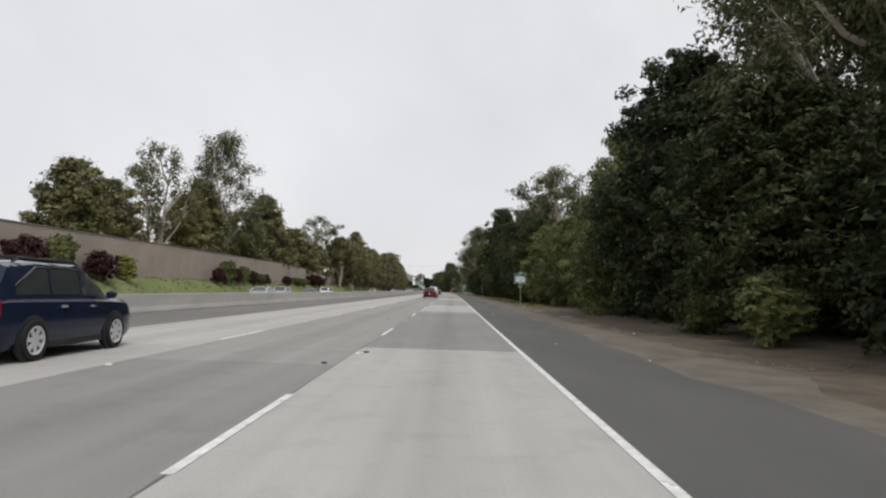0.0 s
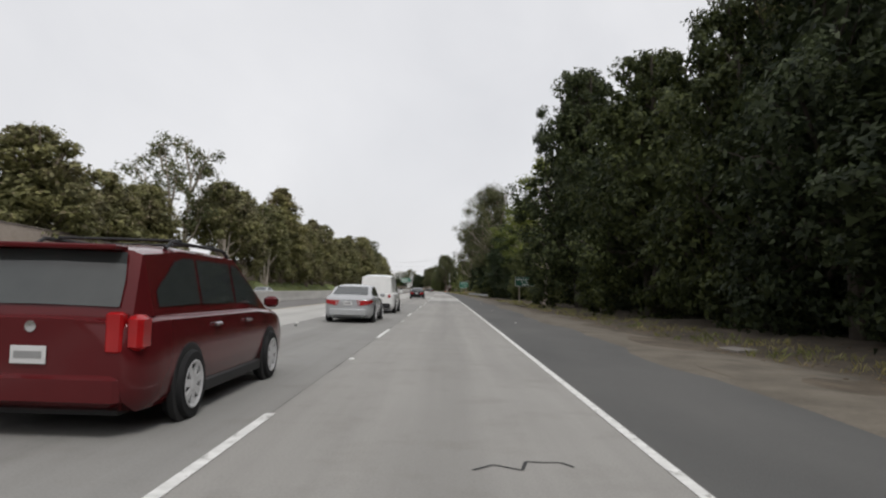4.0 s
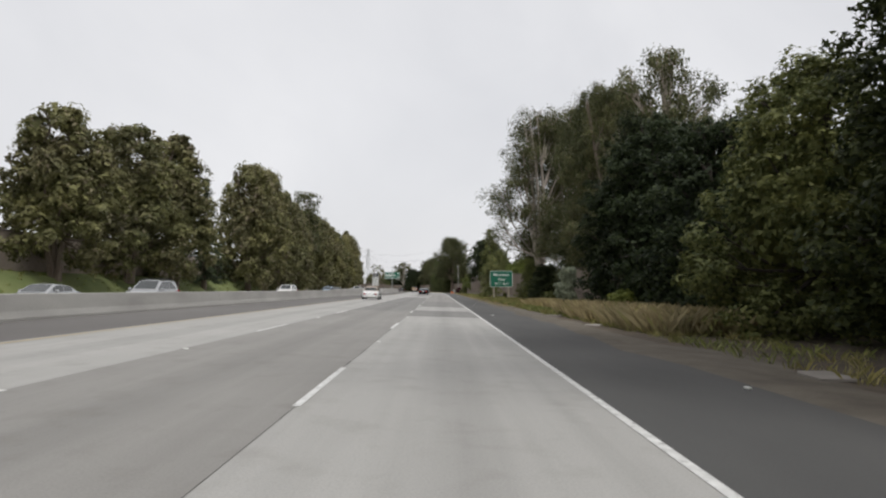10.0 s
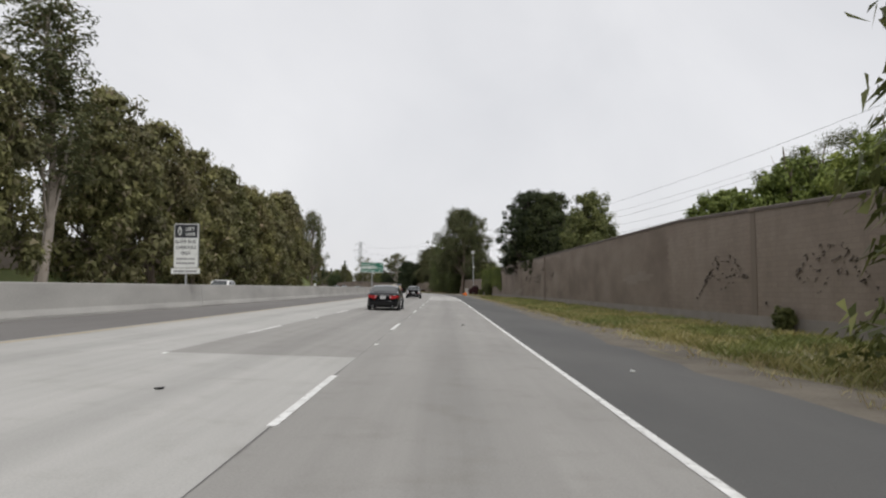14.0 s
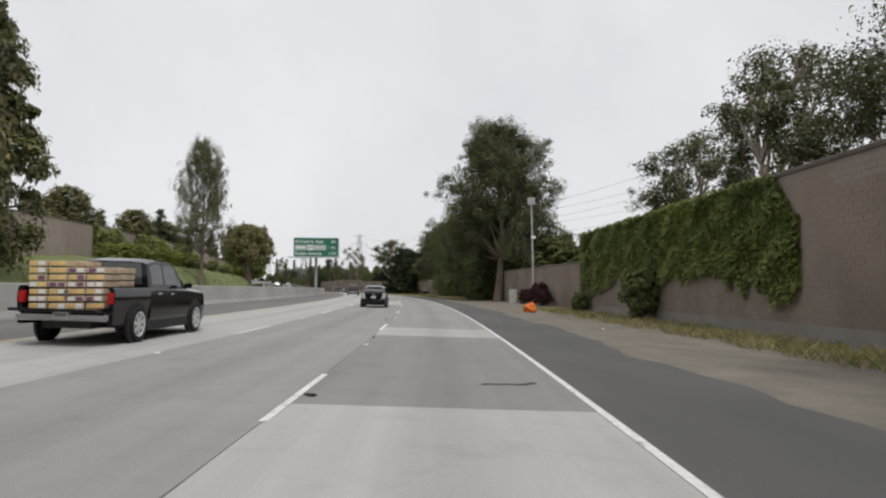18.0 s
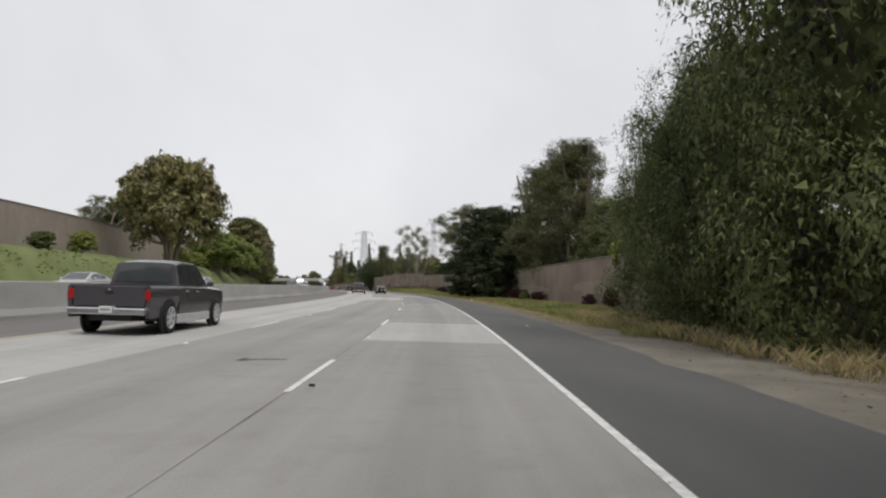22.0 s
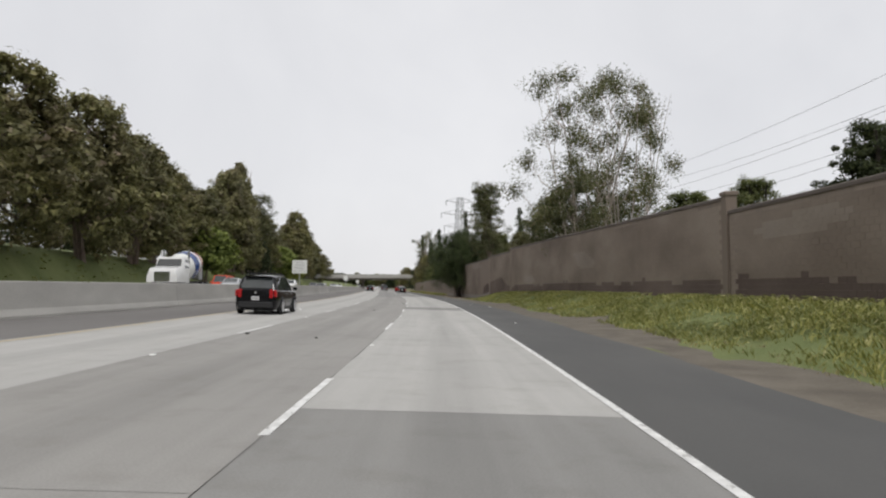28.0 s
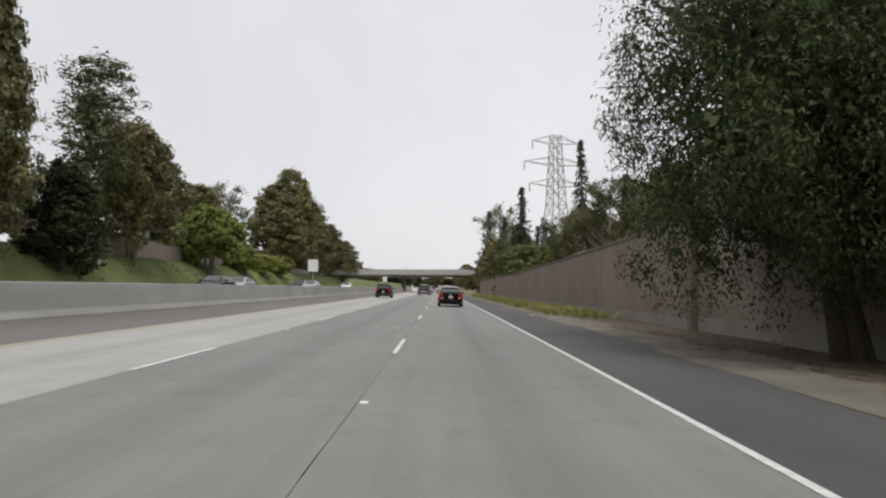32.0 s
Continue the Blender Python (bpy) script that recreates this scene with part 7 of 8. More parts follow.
def vehicle(kind, colour, label, name="car", category="car", s=0.0, lat=0.0, oncoming=False, rear_open=False, soft_top=None, group="traffic on the freeway", tail=None):
    d = KINDS[kind]
    L, W, r = d["L"], d["W"], d["r"]
    hw = W / 2
    z = ground_z(s, lat) + 0.004
    ob = thing(name, label, category, stand(s, lat, z, 180 if oncoming else 0), group)
    # cross fall of the road
    ob.rotation_euler.y = FALL if not oncoming else -FALL * 0.5
    ty, tz = [p[0] for p in d["top"]], [p[1] for p in d["top"]]
    ry, rz = [p[0] for p in d["roof"]], [p[1] for p in d["roof"]]
    lo = r * 0.62
    y0 = -L / 2 if kind != "pickup" else -1.10
    ys = sorted(set([y0, y0 + 0.06, y0 + 0.2, L / 2 - 0.35, L / 2 - 0.15, L / 2 - 0.04, L / 2] + list(np.linspace(y0 + 0.45, L / 2 - 0.6, 9))))

    def half(y):
        e = min(1.0, max(0.0, (L / 2 - abs(y)) / 0.55)) if kind != "pickup" or y > 0 else 1.0
        return hw * (0.80 + 0.20 * math.sqrt(max(0.0, 1 - (1 - e) ** 2)))
    rings = []
    for y in ys:
        h, t = half(y), float(np.interp(y, ty, tz))
        up = lo + 0.10 * (abs(y) > L / 2 - 0.12)
        side = [(h * 0.90, up), (h * 0.985, up + 0.12), (h, up + 0.34), (h * 0.995, t * 0.72), (h * 0.965, t - 0.07), (h * 0.86, t), (h * 0.4, t + 0.018)]
        rings.append([(x, y, q) for x, q in side] + [(-x, y, q) for x, q in reversed(side)])
    part("body", Build().loft(rings).mesh("body", colour, True), ob)
    # greenhouse
    belt = lambda y: float(np.interp(y, ty, tz)) - 0.03
    base_h = lambda y: min(half(y), hw * 0.97) * 0.93
    roof_h = lambda y: hw * (0.76 if kind != "beetle" else 0.70)

    def rz_at(y):
        return max(float(np.interp(y, ry, rz)), belt(y) + 0.012)

    def side_at(y, f):
        zr = rz_at(y)
        k = min(1.0, (zr - belt(y)) / (max(rz) - belt(y)))
        top_h = base_h(y) + (roof_h(y) - base_h(y)) * k
        return (base_h(y) + (top_h - base_h(y)) * f, y, belt(y) + (zr - 0.05 - belt(y)) * f)
    gy = sorted(set(list(np.linspace(ry[0], ry[-1], 15)) + ry))
    rings = []
    for y in gy:
        b0, b1 = side_at(y, 0.0), side_at(y, 1.0)
        zr = rz_at(y)
        ring = [b0, lerp3(b0, b1, 0.5), b1, (b1[0] - 0.10, y, zr - 0.012), (b1[0] * 0.45, y, zr + 0.012)]
        rings.append(ring + [(-p[0], p[1], p[2]) for p in reversed(ring)])
    part("cabin", Build().loft(rings).mesh("cabin", soft_top or colour, True), ob, "folding fabric roof" if soft_top else "")
    for ya, yb in d["win"]:
        for sx in (-1, 1):
            n = 5
            b = Build()
            lowp, upp = [], []
            for k in range(n):
                y = ya + (yb - ya) * k / (n - 1)
                up_to = 0.90
                if kind in ("suv", "minivan") and (ya, yb) == d["win"][0]:
                    up_to = 0.42 + 0.48 * min(1.0, k / 2.2)
                p, q = side_at(y, 0.14), side_at(y, up_to)
                lowp.append((sx * (p[0] + 0.008), p[1], p[2]))
                upp.append((sx * (q[0] + 0.008), q[1], q[2]))
            v = lowp + upp
            f = [(k, k + 1, n + k + 1, n + k) if sx > 0 else (k + 1, k, n + k, n + k + 1) for k in range(n - 1)]
            b.add(v, f)
            part("side_window", b.mesh("side_window", M_GLASS), ob)
    if kind in ("suv", "sedan"):
        for sx in (-1, 1):
            ya, yb = d["win"][0][0], d["win"][-1][1]
            run = [side_at(ya + (yb - ya) * k / 9, 0.94 - (0.5 * max(0.0, 1 - k / 2.0) if kind == "suv" else 0.0)) for k in range(10)]
            part("window_trim", Build().tube([(sx * (p[0] + 0.01), p[1], p[2]) for p in run], 0.014, 5).mesh("window_trim", M_CHROME), ob, "chrome strip above the side windows")
    # rear and front screens
    for nm, (ya, za), (yb, zb), sg_ in (("rear_window", d["roof"][0], d["roof"][1], -1), ("windscreen", d["roof"][-1], d["roof"][-2], 1)):
        if kind == "van" and sg_ < 0:
            continue
        rows = []
        for t in (0.10, 0.5, 0.92):
            y, zz = ya + (yb - ya) * t, za + (zb - za) * t
            h = side_at(y, 1.0)[0] - 0.13
            rows.append([(-h, y + sg_ * 0.014, zz + 0.014), (0, y + sg_ * 0.022, zz + 0.024), (h, y + sg_ * 0.014, zz + 0.014)])
        v = [p for rrow in rows for p in rrow]
        f = [(i * 3 + j, i * 3 + j + 1, i * 3 + j + 4, i * 3 + j + 3) for i in range(2) for j in range(2)]
        part(nm, Build().add(v, f).mesh(nm, M_GLASS), ob)
    # wheels and arches
    for y in (d["ar"], d["af"]):
        for sx in (-1, 1):
            part("wheel_arch", Build().lathe([(0.001, 0.0), (r * 1.20, 0.0), (r * 1.20, sx * 0.06), (r * 1.14, sx * 0.066), (0.001, sx * 0.066)], "x", 22).mesh("wheel_arch", M_TRIM), ob, "", Matrix.Translation((sx * (hw - 0.058), y, r * 1.02)))
            wheel(ob, sx * (hw - 0.055), y, r, 0.21, sx)
    for sx in (-1, 1):
        part("sill", Build().box(*sorted((sx * (hw - 0.16), sx * (hw + 0.004))), d["ar"] + r * 1.25, d["af"] - r * 1.25, lo - 0.02, lo + 0.12 + 0.10 * (kind == "pickup"), 0.02).mesh("sill", M_RIM if colour is P_GREY and kind == "pickup" else M_TRIM), ob)
        yb = d["win"][-1][1] - 0.05
        part("door_mirror", Build().box(*sorted((sx * (hw + 0.0), sx * (hw + 0.19))), yb - 0.02, yb + 0.12, belt(yb) + 0.02, belt(yb) + 0.17, 0.035).mesh("door_mirror", colour), ob)
        for ya, yb2 in d["win"][-2:]:
            yh = ya + 0.12
            part("door_handle", Build().box(*sorted((sx * (hw * 0.985), sx * (hw + 0.022))), yh, yh + 0.2, belt(yh) - 0.15, belt(yh) - 0.11, 0.01).mesh("door_handle", M_CHROME), ob)
    yr = -L / 2
    if kind == "pickup":
        bed = part("bed_floor", Build().box(-hw * 0.9, hw * 0.9, yr + 0.05, -1.12, 0.66, 0.74).mesh("bed_floor", M_TRIM), ob)
        for sx in (-1, 1):
            sec = [(0.66, 0.97), (0.94, 1.0), (1.14, 0.985), (1.20, 0.94)]
            rings = [[(sx * hw * k, y, zz) for zz, k in sec] + [(sx * hw * (k - 0.10), y, zz) for zz, k in reversed(sec)] for y in (yr, yr + 0.3, -1.5, -1.12)]
            part("bed_side", Build().loft(rings).mesh("bed_side", colour, True), ob)
            part("bed_skirt", Build().box(*sorted((sx * hw * 0.86, sx * hw * 0.965)), yr + 0.02, -1.12, 0.42, 0.68).mesh("bed_skirt", colour), ob)
        if rear_open:
            part("tailgate", Build().box(-hw * 0.86, hw * 0.86, yr - 0.50, yr, 0.70, 0.76, 0.01).mesh("tailgate", colour), ob, "lowered black tailgate")
        else:
            part("tailgate", Build().box(-hw * 0.86, hw * 0.86, yr - 0.01, yr + 0.06, 0.68, 1.19, 0.02).mesh("tailgate", colour), ob)
            part("tailgate_handle", Build().box(-0.10, 0.10, yr - 0.025, yr - 0.012, 1.0, 1.07, 0.005).mesh("tailgate_handle", M_TRIM), ob)
        part("bumper", Build().box(-hw * 0.92, hw * 0.92, yr - 0.16, yr + 0.02, 0.50, 0.66, 0.03).mesh("bumper", M_CHROME), ob, "chrome step bumper")
        part("underbody", Build().box(-hw * 0.5, hw * 0.5, yr + 0.1, L / 2 - 0.4, 0.34, 0.52).mesh("underbody", M_TRIM), ob)
        zl = (0.84, 1.10)
    else:
        part("bumper", Build().box(-hw * 0.80, hw * 0.80, yr - 0.035, yr + 0.1, lo + 0.06, lo + 0.34, 0.07).mesh("bumper", M_TRIM if kind in ("suv", "van") else colour, True), ob)
        part("underbody", Build().box(-hw * 0.7, hw * 0.7, yr + 0.2, L / 2 - 0.25, 0.17, lo + 0.08).mesh("underbody", M_TRIM), ob)
        tt = float(np.interp(yr + 0.1, ty, tz))
        zl = (tt - 0.24, tt - 0.06)
    for sx in (-1, 1):
        lab = "red tail lamp" if not tail else "clear tail lamp"
        if kind in ("sedan", "hatch"):
            # a wedge on the rear face that runs round the corner of the wing
            if kind == "sedan":
                face = [(0.42, zl[0] + 0.01), (0.50, zl[0] - 0.03), (0.83, zl[0] + 0.02), (0.83, zl[1] - 0.01), (0.38, zl[1] - 0.03)]
                run = [(0.0, 0.83, zl[0] + 0.02, zl[1] - 0.01), (0.10, 0.905, zl[0] + 0.05, zl[1]), (0.24, 0.955, zl[0] + 0.08, zl[1]), (0.40, 0.985, zl[0] + 0.125, zl[1] - 0.01)]
            else:
                face = [(0.60, zl[0] - 0.20), (0.82, zl[0] - 0.18), (0.82, zl[1] + 0.03), (0.72, zl[1] + 0.05)]
                run = [(0.0, 0.82, zl[0] - 0.18, zl[1] + 0.03), (0.10, 0.90, zl[0] - 0.13, zl[1] + 0.06), (0.22, 0.945, zl[0] - 0.02, zl[1] + 0.08), (0.34, 0.955, zl[1] + 0.04, zl[1] + 0.09)]
            lamp = part("tail_lamp", Build().slab([(sx * hw * x, yr - 0.016, z) for x, z in (face if sx > 0 else face[::-1])], (0, 0.09, 0)).mesh("tail_lamp", tail or M_RED), ob, lab)
            rings = [[(sx * hw * x, yr + y - 0.012, a), (sx * hw * x + sx * 0.014, yr + y - 0.012, a), (sx * hw * x + sx * 0.014, yr + y - 0.012, b), (sx * hw * x, yr + y - 0.012, b)] for y, x, a, b in run]
            part("lamp_wrap", Build().loft(rings if sx > 0 else [r[::-1] for r in rings]).mesh("lamp_wrap", tail or M_RED), lamp)
            inner = [(0.455, zl[0] + 0.015), (0.50, zl[0] + 0.005), (0.47, zl[1] - 0.045), (0.425, zl[1] - 0.045)] if kind == "sedan" else [(0.64, zl[0] - 0.185), (0.80, zl[0] - 0.17), (0.80, zl[0] - 0.12), (0.65, zl[0] - 0.13)]
            part("inner_lens", Build().slab([(sx * hw * x, yr - 0.022, z) for x, z in (inner if sx > 0 else inner[::-1])], (0, 0.008, 0)).mesh("inner_lens", M_RED if tail else M_LENS), lamp)
            if kind == "sedan":
                part("exhaust_tip", Build().lathe([(0.001, 0.06), (0.032, 0.06), (0.032, -0.05), (0.039, -0.05), (0.039, 0.10), (0.001, 0.10)], "x", 12).mesh("exhaust_tip", M_STEEL), ob, "", Matrix.Translation((sx * hw * 0.62, yr + 0.0, 0.245)) @ Matrix.Rotation(radians(90), 4, "Z"))
        else:
            e = hw * (0.80 if kind != "pickup" else 0.985)
            xs = sorted((sx * e, sx * (e - {"beetle": 0.20}.get(kind, 0.15))))
            zz = zl if kind not in ("suv", "minivan") else (zl[0] - 0.06, zl[1] + 0.12)
            part("tail_lamp", Build().box(xs[0], xs[1], yr - 0.014, yr + 0.10, zz[0], zz[1], 0.02).mesh("tail_lamp", tail or M_RED, True), ob, lab)
        if kind in ("suv", "minivan"):
            xs2 = sorted((sx * hw * 0.80, sx * hw * 0.955))
            part("lamp_wrap", Build().box(xs2[0], xs2[1], yr + 0.03, yr + 0.26, zz[0] + 0.02, zz[1] - 0.02, 0.04).mesh("lamp_wrap", tail or M_RED, True), ob)
        zf = float(np.interp(L / 2 - 0.2, ty, tz))
        xf = sorted((sx * hw * 0.48, sx * hw * 0.84))
        part("headlamp", Build().box(xf[0], xf[1], L / 2 - 0.18, L / 2 + 0.006, zf - 0.24, zf - 0.08, 0.03).mesh("headlamp", M_LENS, True), ob)
    part("grille", Build().box(-hw * 0.42, hw * 0.42, L / 2 - 0.1, L / 2 + 0.008, lo + 0.18, lo + 0.40, 0.02).mesh("grille", M_TRIM), ob)
    zp = {"pickup": 0.54, "sedan": zl[0] - 0.03, "hatch": zl[0] - 0.14}.get(kind, zl[0] - 0.16)
    pl_ = part("number_plate", Build().box(-0.155, 0.155, yr - (0.022 if kind != "pickup" else 0.17), yr - 0.01, zp, zp + 0.155, 0.004).mesh("number_plate", M_PLATE), ob)
    part("plate_bar", Build().box(-0.12, 0.12, yr - (0.026 if kind != "pickup" else 0.174), yr - 0.016, zp + 0.05, zp + 0.11).mesh("plate_bar", M_GREY), pl_)
    if d["rails"]:
        for sx in (-1, 1):
            x = sx * (roof_h(0) - 0.08)
            part("roof_rail", Build().tube([(x, -1.5, max(rz) - 0.03), (x, -1.35, max(rz) + 0.045), (x, 0.2, max(rz) + 0.04), (x, 0.4, max(rz) - 0.03)], 0.022, 6).mesh("roof_rail", M_TRIM), ob)
        for y in (-1.1, -0.1):
            part("cross_bar", Build().box(-roof_h(0) + 0.08, roof_h(0) - 0.08, y - 0.03, y + 0.03, max(rz) + 0.06, max(rz) + 0.09, 0.01).mesh("cross_bar", M_TRIM), ob)
    if kind in ("hatch", "minivan", "suv"):
        part("spoiler", Build().box(-hw * 0.62, hw * 0.62, ry[1] - 0.20, ry[1] + 0.05, rz[1] - 0.02, rz[1] + 0.03, 0.012).mesh("spoiler", colour), ob)
    if kind == "sedan":
        part("trunk_strip", Build().box(-0.42, 0.42, yr - 0.012, yr + 0.04, zl[1] - 0.015, zl[1] + 0.01, 0.004).mesh("trunk_strip", M_CHROME), ob)
    part("badge", Build().lathe([(0.05, -0.012), (0.05, 0.0), (0.001, 0.004)], "x", 10).mesh("badge", M_CHROME), ob, "", Matrix.Translation((0, yr - 0.012, zl[1] - 0.02)) @ Matrix.Rotation(radians(-90), 4, "Z"))
    return ob


P_NAVY, P_MAROON, P_BLACK = paint("navy_paint", (0.014, 0.020, 0.045)), paint("maroon_paint", (0.10, 0.012, 0.014)), paint("black_paint", (0.006, 0.006, 0.007))
P_WHITE, P_CHAR, P_GREY = paint("white_paint", (0.78, 0.78, 0.77), 0.0), paint("charcoal_paint", (0.005, 0.005, 0.006)), paint("grey_paint", (0.070, 0.066, 0.072))
P_SILVER, P_RED, P_BLUE, P_VAN = paint("silver_paint", (0.42, 0.43, 0.44), 0.6), paint("red_paint", (0.34, 0.014, 0.016)), paint("blue_paint", (0.03, 0.13, 0.30)), paint("orange_red_paint", (0.62, 0.07, 0.03), 0.0)
P_STRIPE = paint("blue_stripe_paint", (0.015, 0.050, 0.190), 0.0)
M_TOP = plain("beige_fabric", (0.30, 0.25, 0.21), 0.9, vary=0.08)

vehicle("suv", P_NAVY, "navy blue SUV with roof rails and silver wheels", s=12.2, lat=-9.5)
vehicle("minivan", P_MAROON, "dark red minivan with glowing-red tail lamps", s=112, lat=-5.4)
vehicle("sedan", P_BLACK, "black saloon car with red tail lamps and chrome trim", s=192.1, lat=-5.45)
vehicle("beetle", P_WHITE, "white rounded convertible with a closed beige top", s=334.7, lat=-9.6, soft_top=M_TOP)
vehicle("hatch", P_CHAR, "charcoal hatchback with clear tail lamps", s=447.3, lat=-5.7, tail=M_LENS)
truck = vehicle("pickup", P_BLACK, "black pickup truck with its tailgate lowered", "pickup_truck", "pickup", s=482.8, lat=-9.55, rear_open=True)
vehicle("pickup", P_GREY, "dark grey four-door pickup truck with a chrome bumper", "pickup_truck", "pickup", s=585.6, lat=-9.6)
vehicle("suv", P_CHAR, "dark grey SUV with roof bars", s=745.8, lat=-9.6)
vehicle("sedan", P_SILVER, "silver saloon car ahead in the middle lane", s=131, lat=-5.5)
vehicle("van", P_WHITE, "white van ahead in the middle lane", "van", "van", s=141, lat=-5.5)
vehicle("sedan", P_BLACK, "black saloon car in the middle lane before the long wall", s=404, lat=-5.5)
vehicle("hatch", P_BLACK, "dark hatchback in the middle lane before the bend", s=513.5, lat=-5.5, tail=M_LENS)
vehicle("pickup", P_GREY, "grey pickup truck in the carpool lane on the bend", "pickup_truck", "pickup", s=680, lat=-9.4)
vehicle("hatch", P_BLACK, "black hatchback in the middle lane on the bend", s=688, lat=-5.4, tail=M_LENS)
vehicle("hatch", P_BLACK, "black hatchback driving far ahead", s=864.8, lat=-2.0)
vehicle("suv", P_RED, "red SUV far ahead in the slow lane", s=896, lat=-1.9)
vehicle("suv", P_CHAR, "dark SUV far ahead in the carpool lane", s=895, lat=-9.5)
vehicle("pickup", P_GREY, "grey pickup far ahead in the middle lane", "pickup_truck", "pickup", s=930, lat=-5.5)
vehicle("sedan", P_SILVER, "silver saloon car far ahead near the overpass", s=962, lat=-5.4)
vehicle("sedan", P_WHITE, "white saloon car far ahead near the overpass", s=985, lat=-9.2)
vehicle("minivan", P_SILVER, "silver minivan far ahead under the overpass", s=1030, lat=-5.4)

# crates on the open truck bed: slatted fronts with yellow prints
base = stand(482.8, -9.55, ground_z(482.8, -9.55) + 0.004)
rngk = np.random.default_rng(33)
TRAY = Build().box(-0.180, 0.180, -0.34, 0.34, 0.0, 0.115, 0.008).mesh("tray", M_CRATE)
LABELS = [Build().box(-0.15, -0.02, -0.349, -0.342, 0.02, 0.10).mesh("label_strip", m) for m in (M_FRUIT, M_WHITE, M_LABEL)]
LABELS_B = [Build().box(0.02, 0.15, -0.349, -0.342, 0.02, 0.10).mesh("label_strip", m) for m in (M_FRUIT, M_WHITE, M_LABEL)]
for ix in range(4):
    for iz in range(7 - (ix > 1)):
        for iy in range(2):
            jit = rngk.uniform(-0.012, 0.012)
            c = thing("fruit_crate", "wooden fruit crate with yellow, white and purple printed sides", "crate", base @ Matrix.Translation((-0.585 + ix * 0.39 + jit, -2.45 + iy * 0.72 + jit, 0.742 + iz * 0.146 + (0.02 if iy else 0.0))), "crates on the truck")
            part("tray", TRAY, c)
            part("label_strip", LABELS[int(rngk.integers(0, 3)) if iz % 2 else 0], c)
            part("label_strip", LABELS_B[int(rngk.integers(0, 3))], c)

# oncoming traffic beyond the barrier
for kind, col, lab, s, lat in [
        ("sedan", P_SILVER, "silver saloon car, oncoming behind the barrier", 62.5, -19.8), ("suv", P_SILVER, "silver SUV, oncoming behind the barrier", 84, -23.5), ("sedan", P_GREY, "grey saloon car, oncoming behind the barrier", 90.5, -21.0),
        ("suv", P_WHITE, "white SUV, oncoming behind the barrier", 113.6, -23.5), ("sedan", P_SILVER, "silver saloon car, oncoming near the wall end", 182, -23.5), ("minivan", P_SILVER, "silver minivan, oncoming behind the barrier", 259, -23.5),
        ("suv", P_SILVER, "silver wagon, oncoming behind the barrier", 303, -20.5), ("sedan", P_SILVER, "pale saloon car, oncoming behind the barrier", 297, -23.8), ("suv", P_WHITE, "white SUV, oncoming past the pine", 345, -21.5),
        ("sedan", P_CHAR, "dark saloon car, oncoming under the trees", 377, -20.2), ("suv", paint("pale_blue_paint", (0.30, 0.40, 0.52)), "pale blue car, oncoming under the trees", 388, -23.5), ("sedan", P_CHAR, "dark saloon car, oncoming by the slope", 556, -20.0),
        ("sedan", P_SILVER, "silver saloon car, oncoming by the green slope", 608, -23.0), ("suv", P_CHAR, "dark SUV, oncoming by the green slope", 625, -22.5), ("suv", P_SILVER, "silver SUV, oncoming by the green slope", 636, -24.5),
        ("sedan", P_GREY, "grey saloon car, oncoming past the bushes", 680, -20.5), ("sedan", P_SILVER, "silver saloon car, oncoming past the bushes", 714, -20.5), ("sedan", P_SILVER, "silver saloon car, oncoming behind the mixer", 785, -21.5),
        ("van", P_VAN, "orange-red panel van, oncoming behind the barrier", 797, -25.5), ("suv", P_WHITE, "white car, oncoming beyond the sign", 826, -21.5), ("sedan", P_WHITE, "white saloon car, oncoming beside the sign", 806, -21.0),
        ("suv", P_BLUE, "blue SUV, oncoming below the grass bank", 815, -22.5), ("sedan", P_CHAR, "dark saloon car, oncoming below the tan wall", 866, -20.2), ("sedan", P_SILVER, "silver saloon car, oncoming below the tan wall", 873, -20.5),
        ("suv", P_GREY, "grey SUV, oncoming toward the barrier", 882, -23.5), ("sedan", P_SILVER, "silver saloon car, oncoming far ahead", 903, -20.0), ("suv", P_CHAR, "dark SUV, oncoming far ahead", 912, -23.5), ("sedan", P_WHITE, "white saloon car, oncoming near the overpass", 940, -20.5)]:
    vehicle(kind, col, lab, s=s, lat=lat, oncoming=True, group="oncoming traffic")
vehicle("pickup", P_WHITE, "white pickup truck, oncoming behind the barrier", "pickup_truck", "pickup", s=425, lat=-22.5, oncoming=True, group="oncoming traffic")

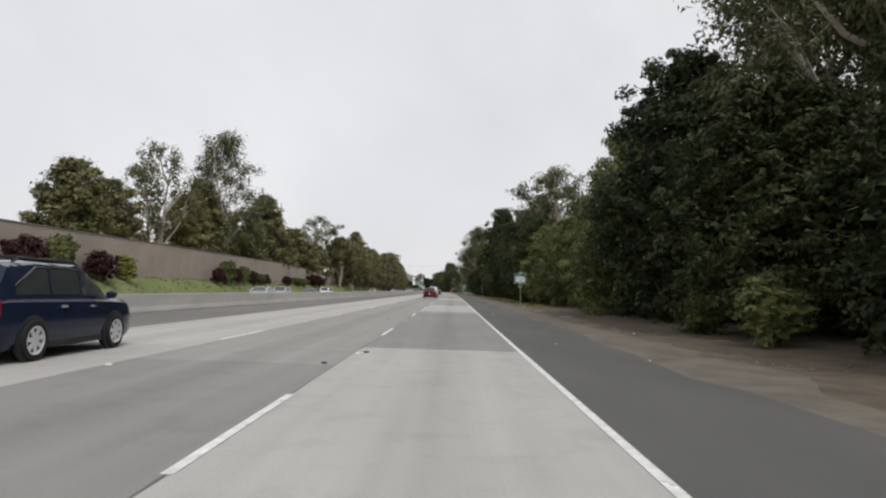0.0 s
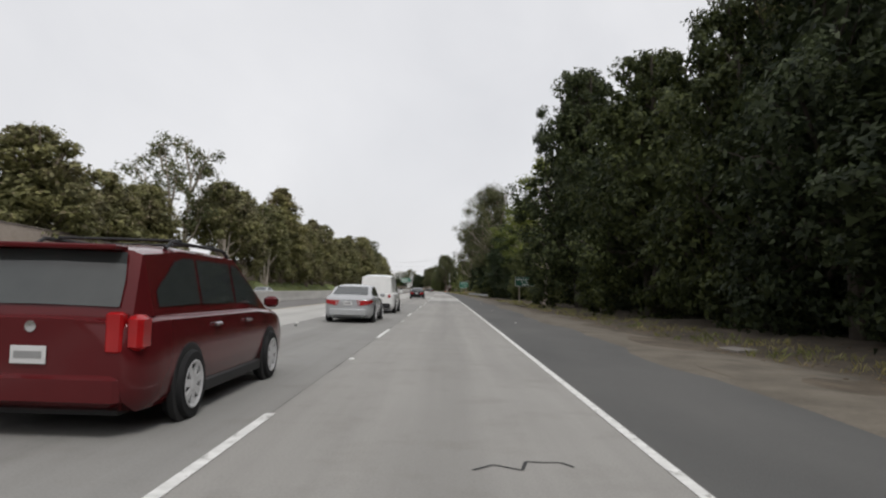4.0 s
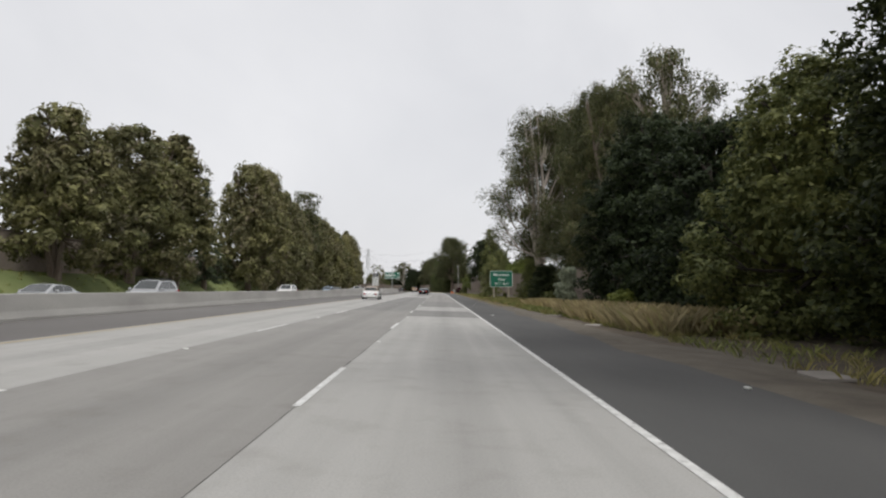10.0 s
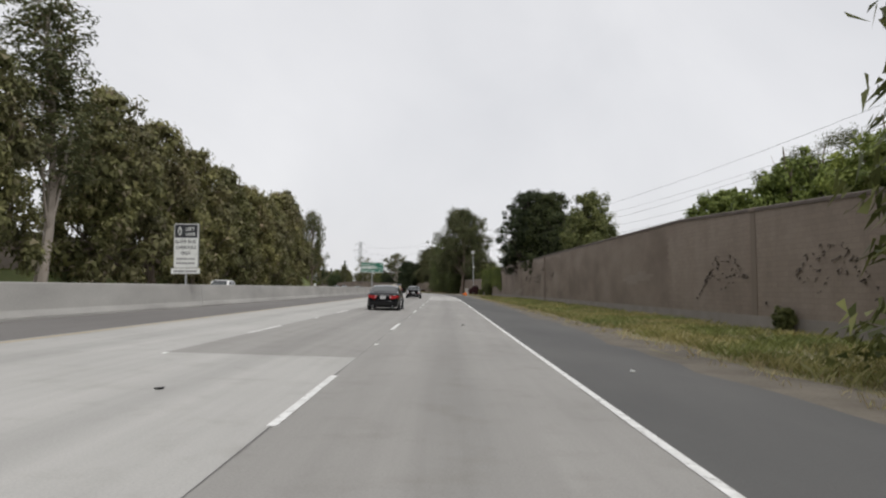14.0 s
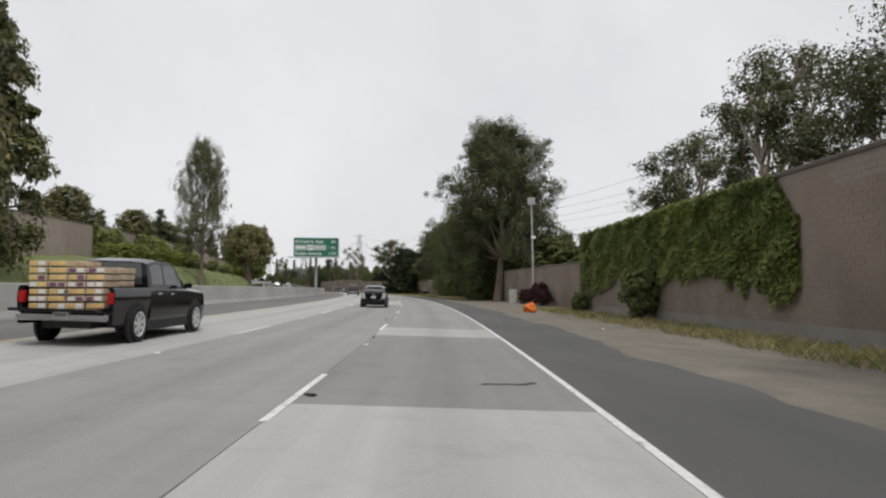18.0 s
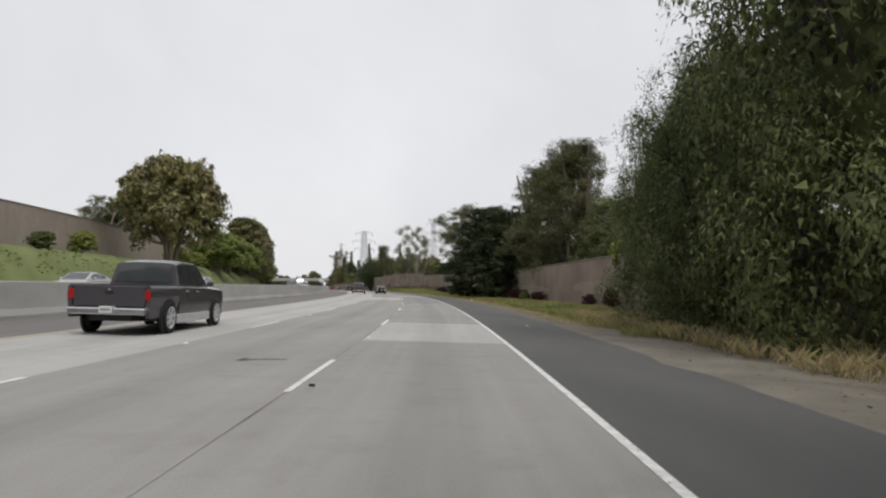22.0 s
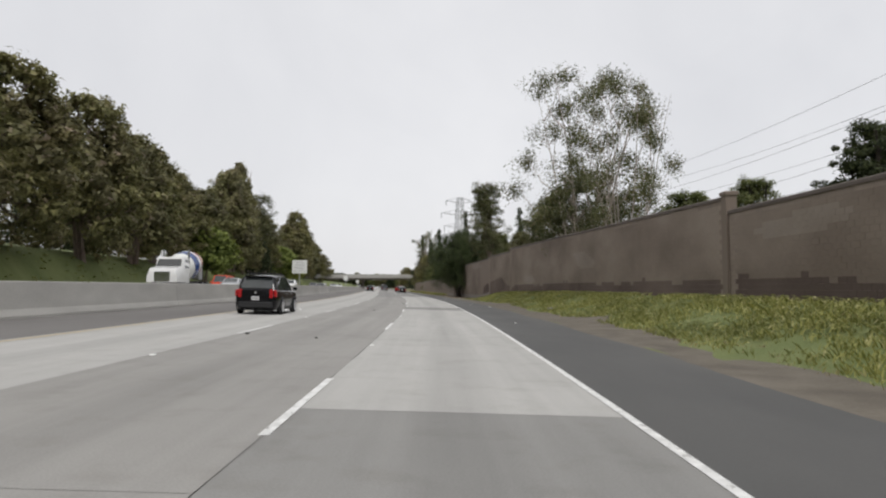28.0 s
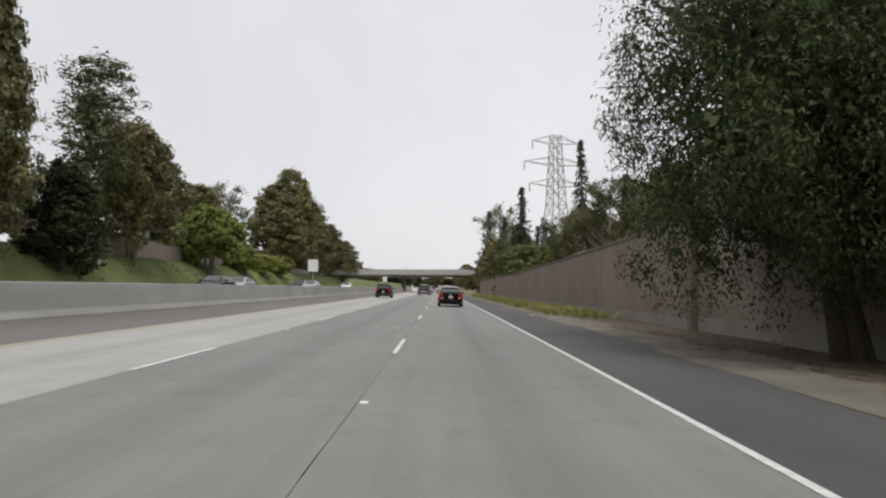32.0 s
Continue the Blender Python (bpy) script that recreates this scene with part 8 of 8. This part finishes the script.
# concrete mixer truck
mx = thing("mixer_truck", "white concrete mixer truck with a striped drum", "truck", stand(772, -22.5, None, 180), "oncoming traffic")
part("cab", Build().loft([[(-1.15, y, 0.9), (1.15, y, 0.9), (1.15, y, zt * 0.8), (1.0, y, zt), (-1.0, y, zt), (-1.15, y, zt * 0.8)] for y, zt in ((1.6, 2.9), (2.6, 2.95), (3.0, 2.2), (4.3, 2.0), (4.5, 1.7))]).mesh("cab", P_WHITE, True), mx)
part("windscreen", Build().slab([(-0.9, 2.72, 2.75), (0.9, 2.72, 2.75), (0.95, 3.02, 2.22), (-0.95, 3.02, 2.22)], (0, 0.03, 0.03)).mesh("windscreen", M_GLASS), mx)
for sx in (-1, 1):
    part("side_window", Build().slab([(sx * 1.14, 1.75, 2.05), (sx * 1.16, 2.7, 2.05), (sx * 1.05, 2.55, 2.7), (sx * 1.05, 1.75, 2.7)], (sx * 0.03, 0, 0)).mesh("side_window", M_GLASS), mx)
    part("exhaust_stack", Build().tube([(sx * 1.0, 1.4, 1.0), (sx * 1.0, 1.4, 3.6)], 0.09, 8).mesh("exhaust_stack", M_CHROME), mx)
part("grille", Build().box(-0.6, 0.6, 4.45, 4.53, 0.95, 1.75, 0.03).mesh("grille", M_CHROME), mx)
part("chassis", Build().box(-0.5, 0.5, -4.2, 3.6, 0.75, 1.05, 0.02).mesh("chassis", M_TRIM), mx)
tilt = Matrix.Translation((0, -1.3, 2.45)) @ Matrix.Rotation(radians(-10), 4, "X") @ Matrix.Rotation(radians(90), 4, "Z")
for nm, prof, mt in (("drum", [(0.45, 2.5), (0.95, 2.3), (1.18, 1.60)], M_WHITE), ("drum_stripe", [(1.19, 1.59), (1.24, 0.55)], P_STRIPE), ("drum_band", [(1.24, 0.54), (1.22, 0.22)], M_WHITE), ("drum_stripe", [(1.22, 0.21), (1.10, -0.55)], P_RED), ("drum_band", [(1.10, -0.56), (0.6, -2.3), (0.5, -2.5)], M_CRATE)):
    part(nm, Build().lathe(prof, "x", 24).mesh(nm, mt, True), mx, "", tilt)
part("chute", Build().box(-0.3, 0.3, -4.6, -3.6, 1.2, 2.5, 0.05).mesh("chute", M_STEEL), mx)
for y in (3.3, -2.0, -3.2):
    for sx in (-1, 1):
        wheel(mx, sx * 1.0, y, 0.5, 0.3, sx)
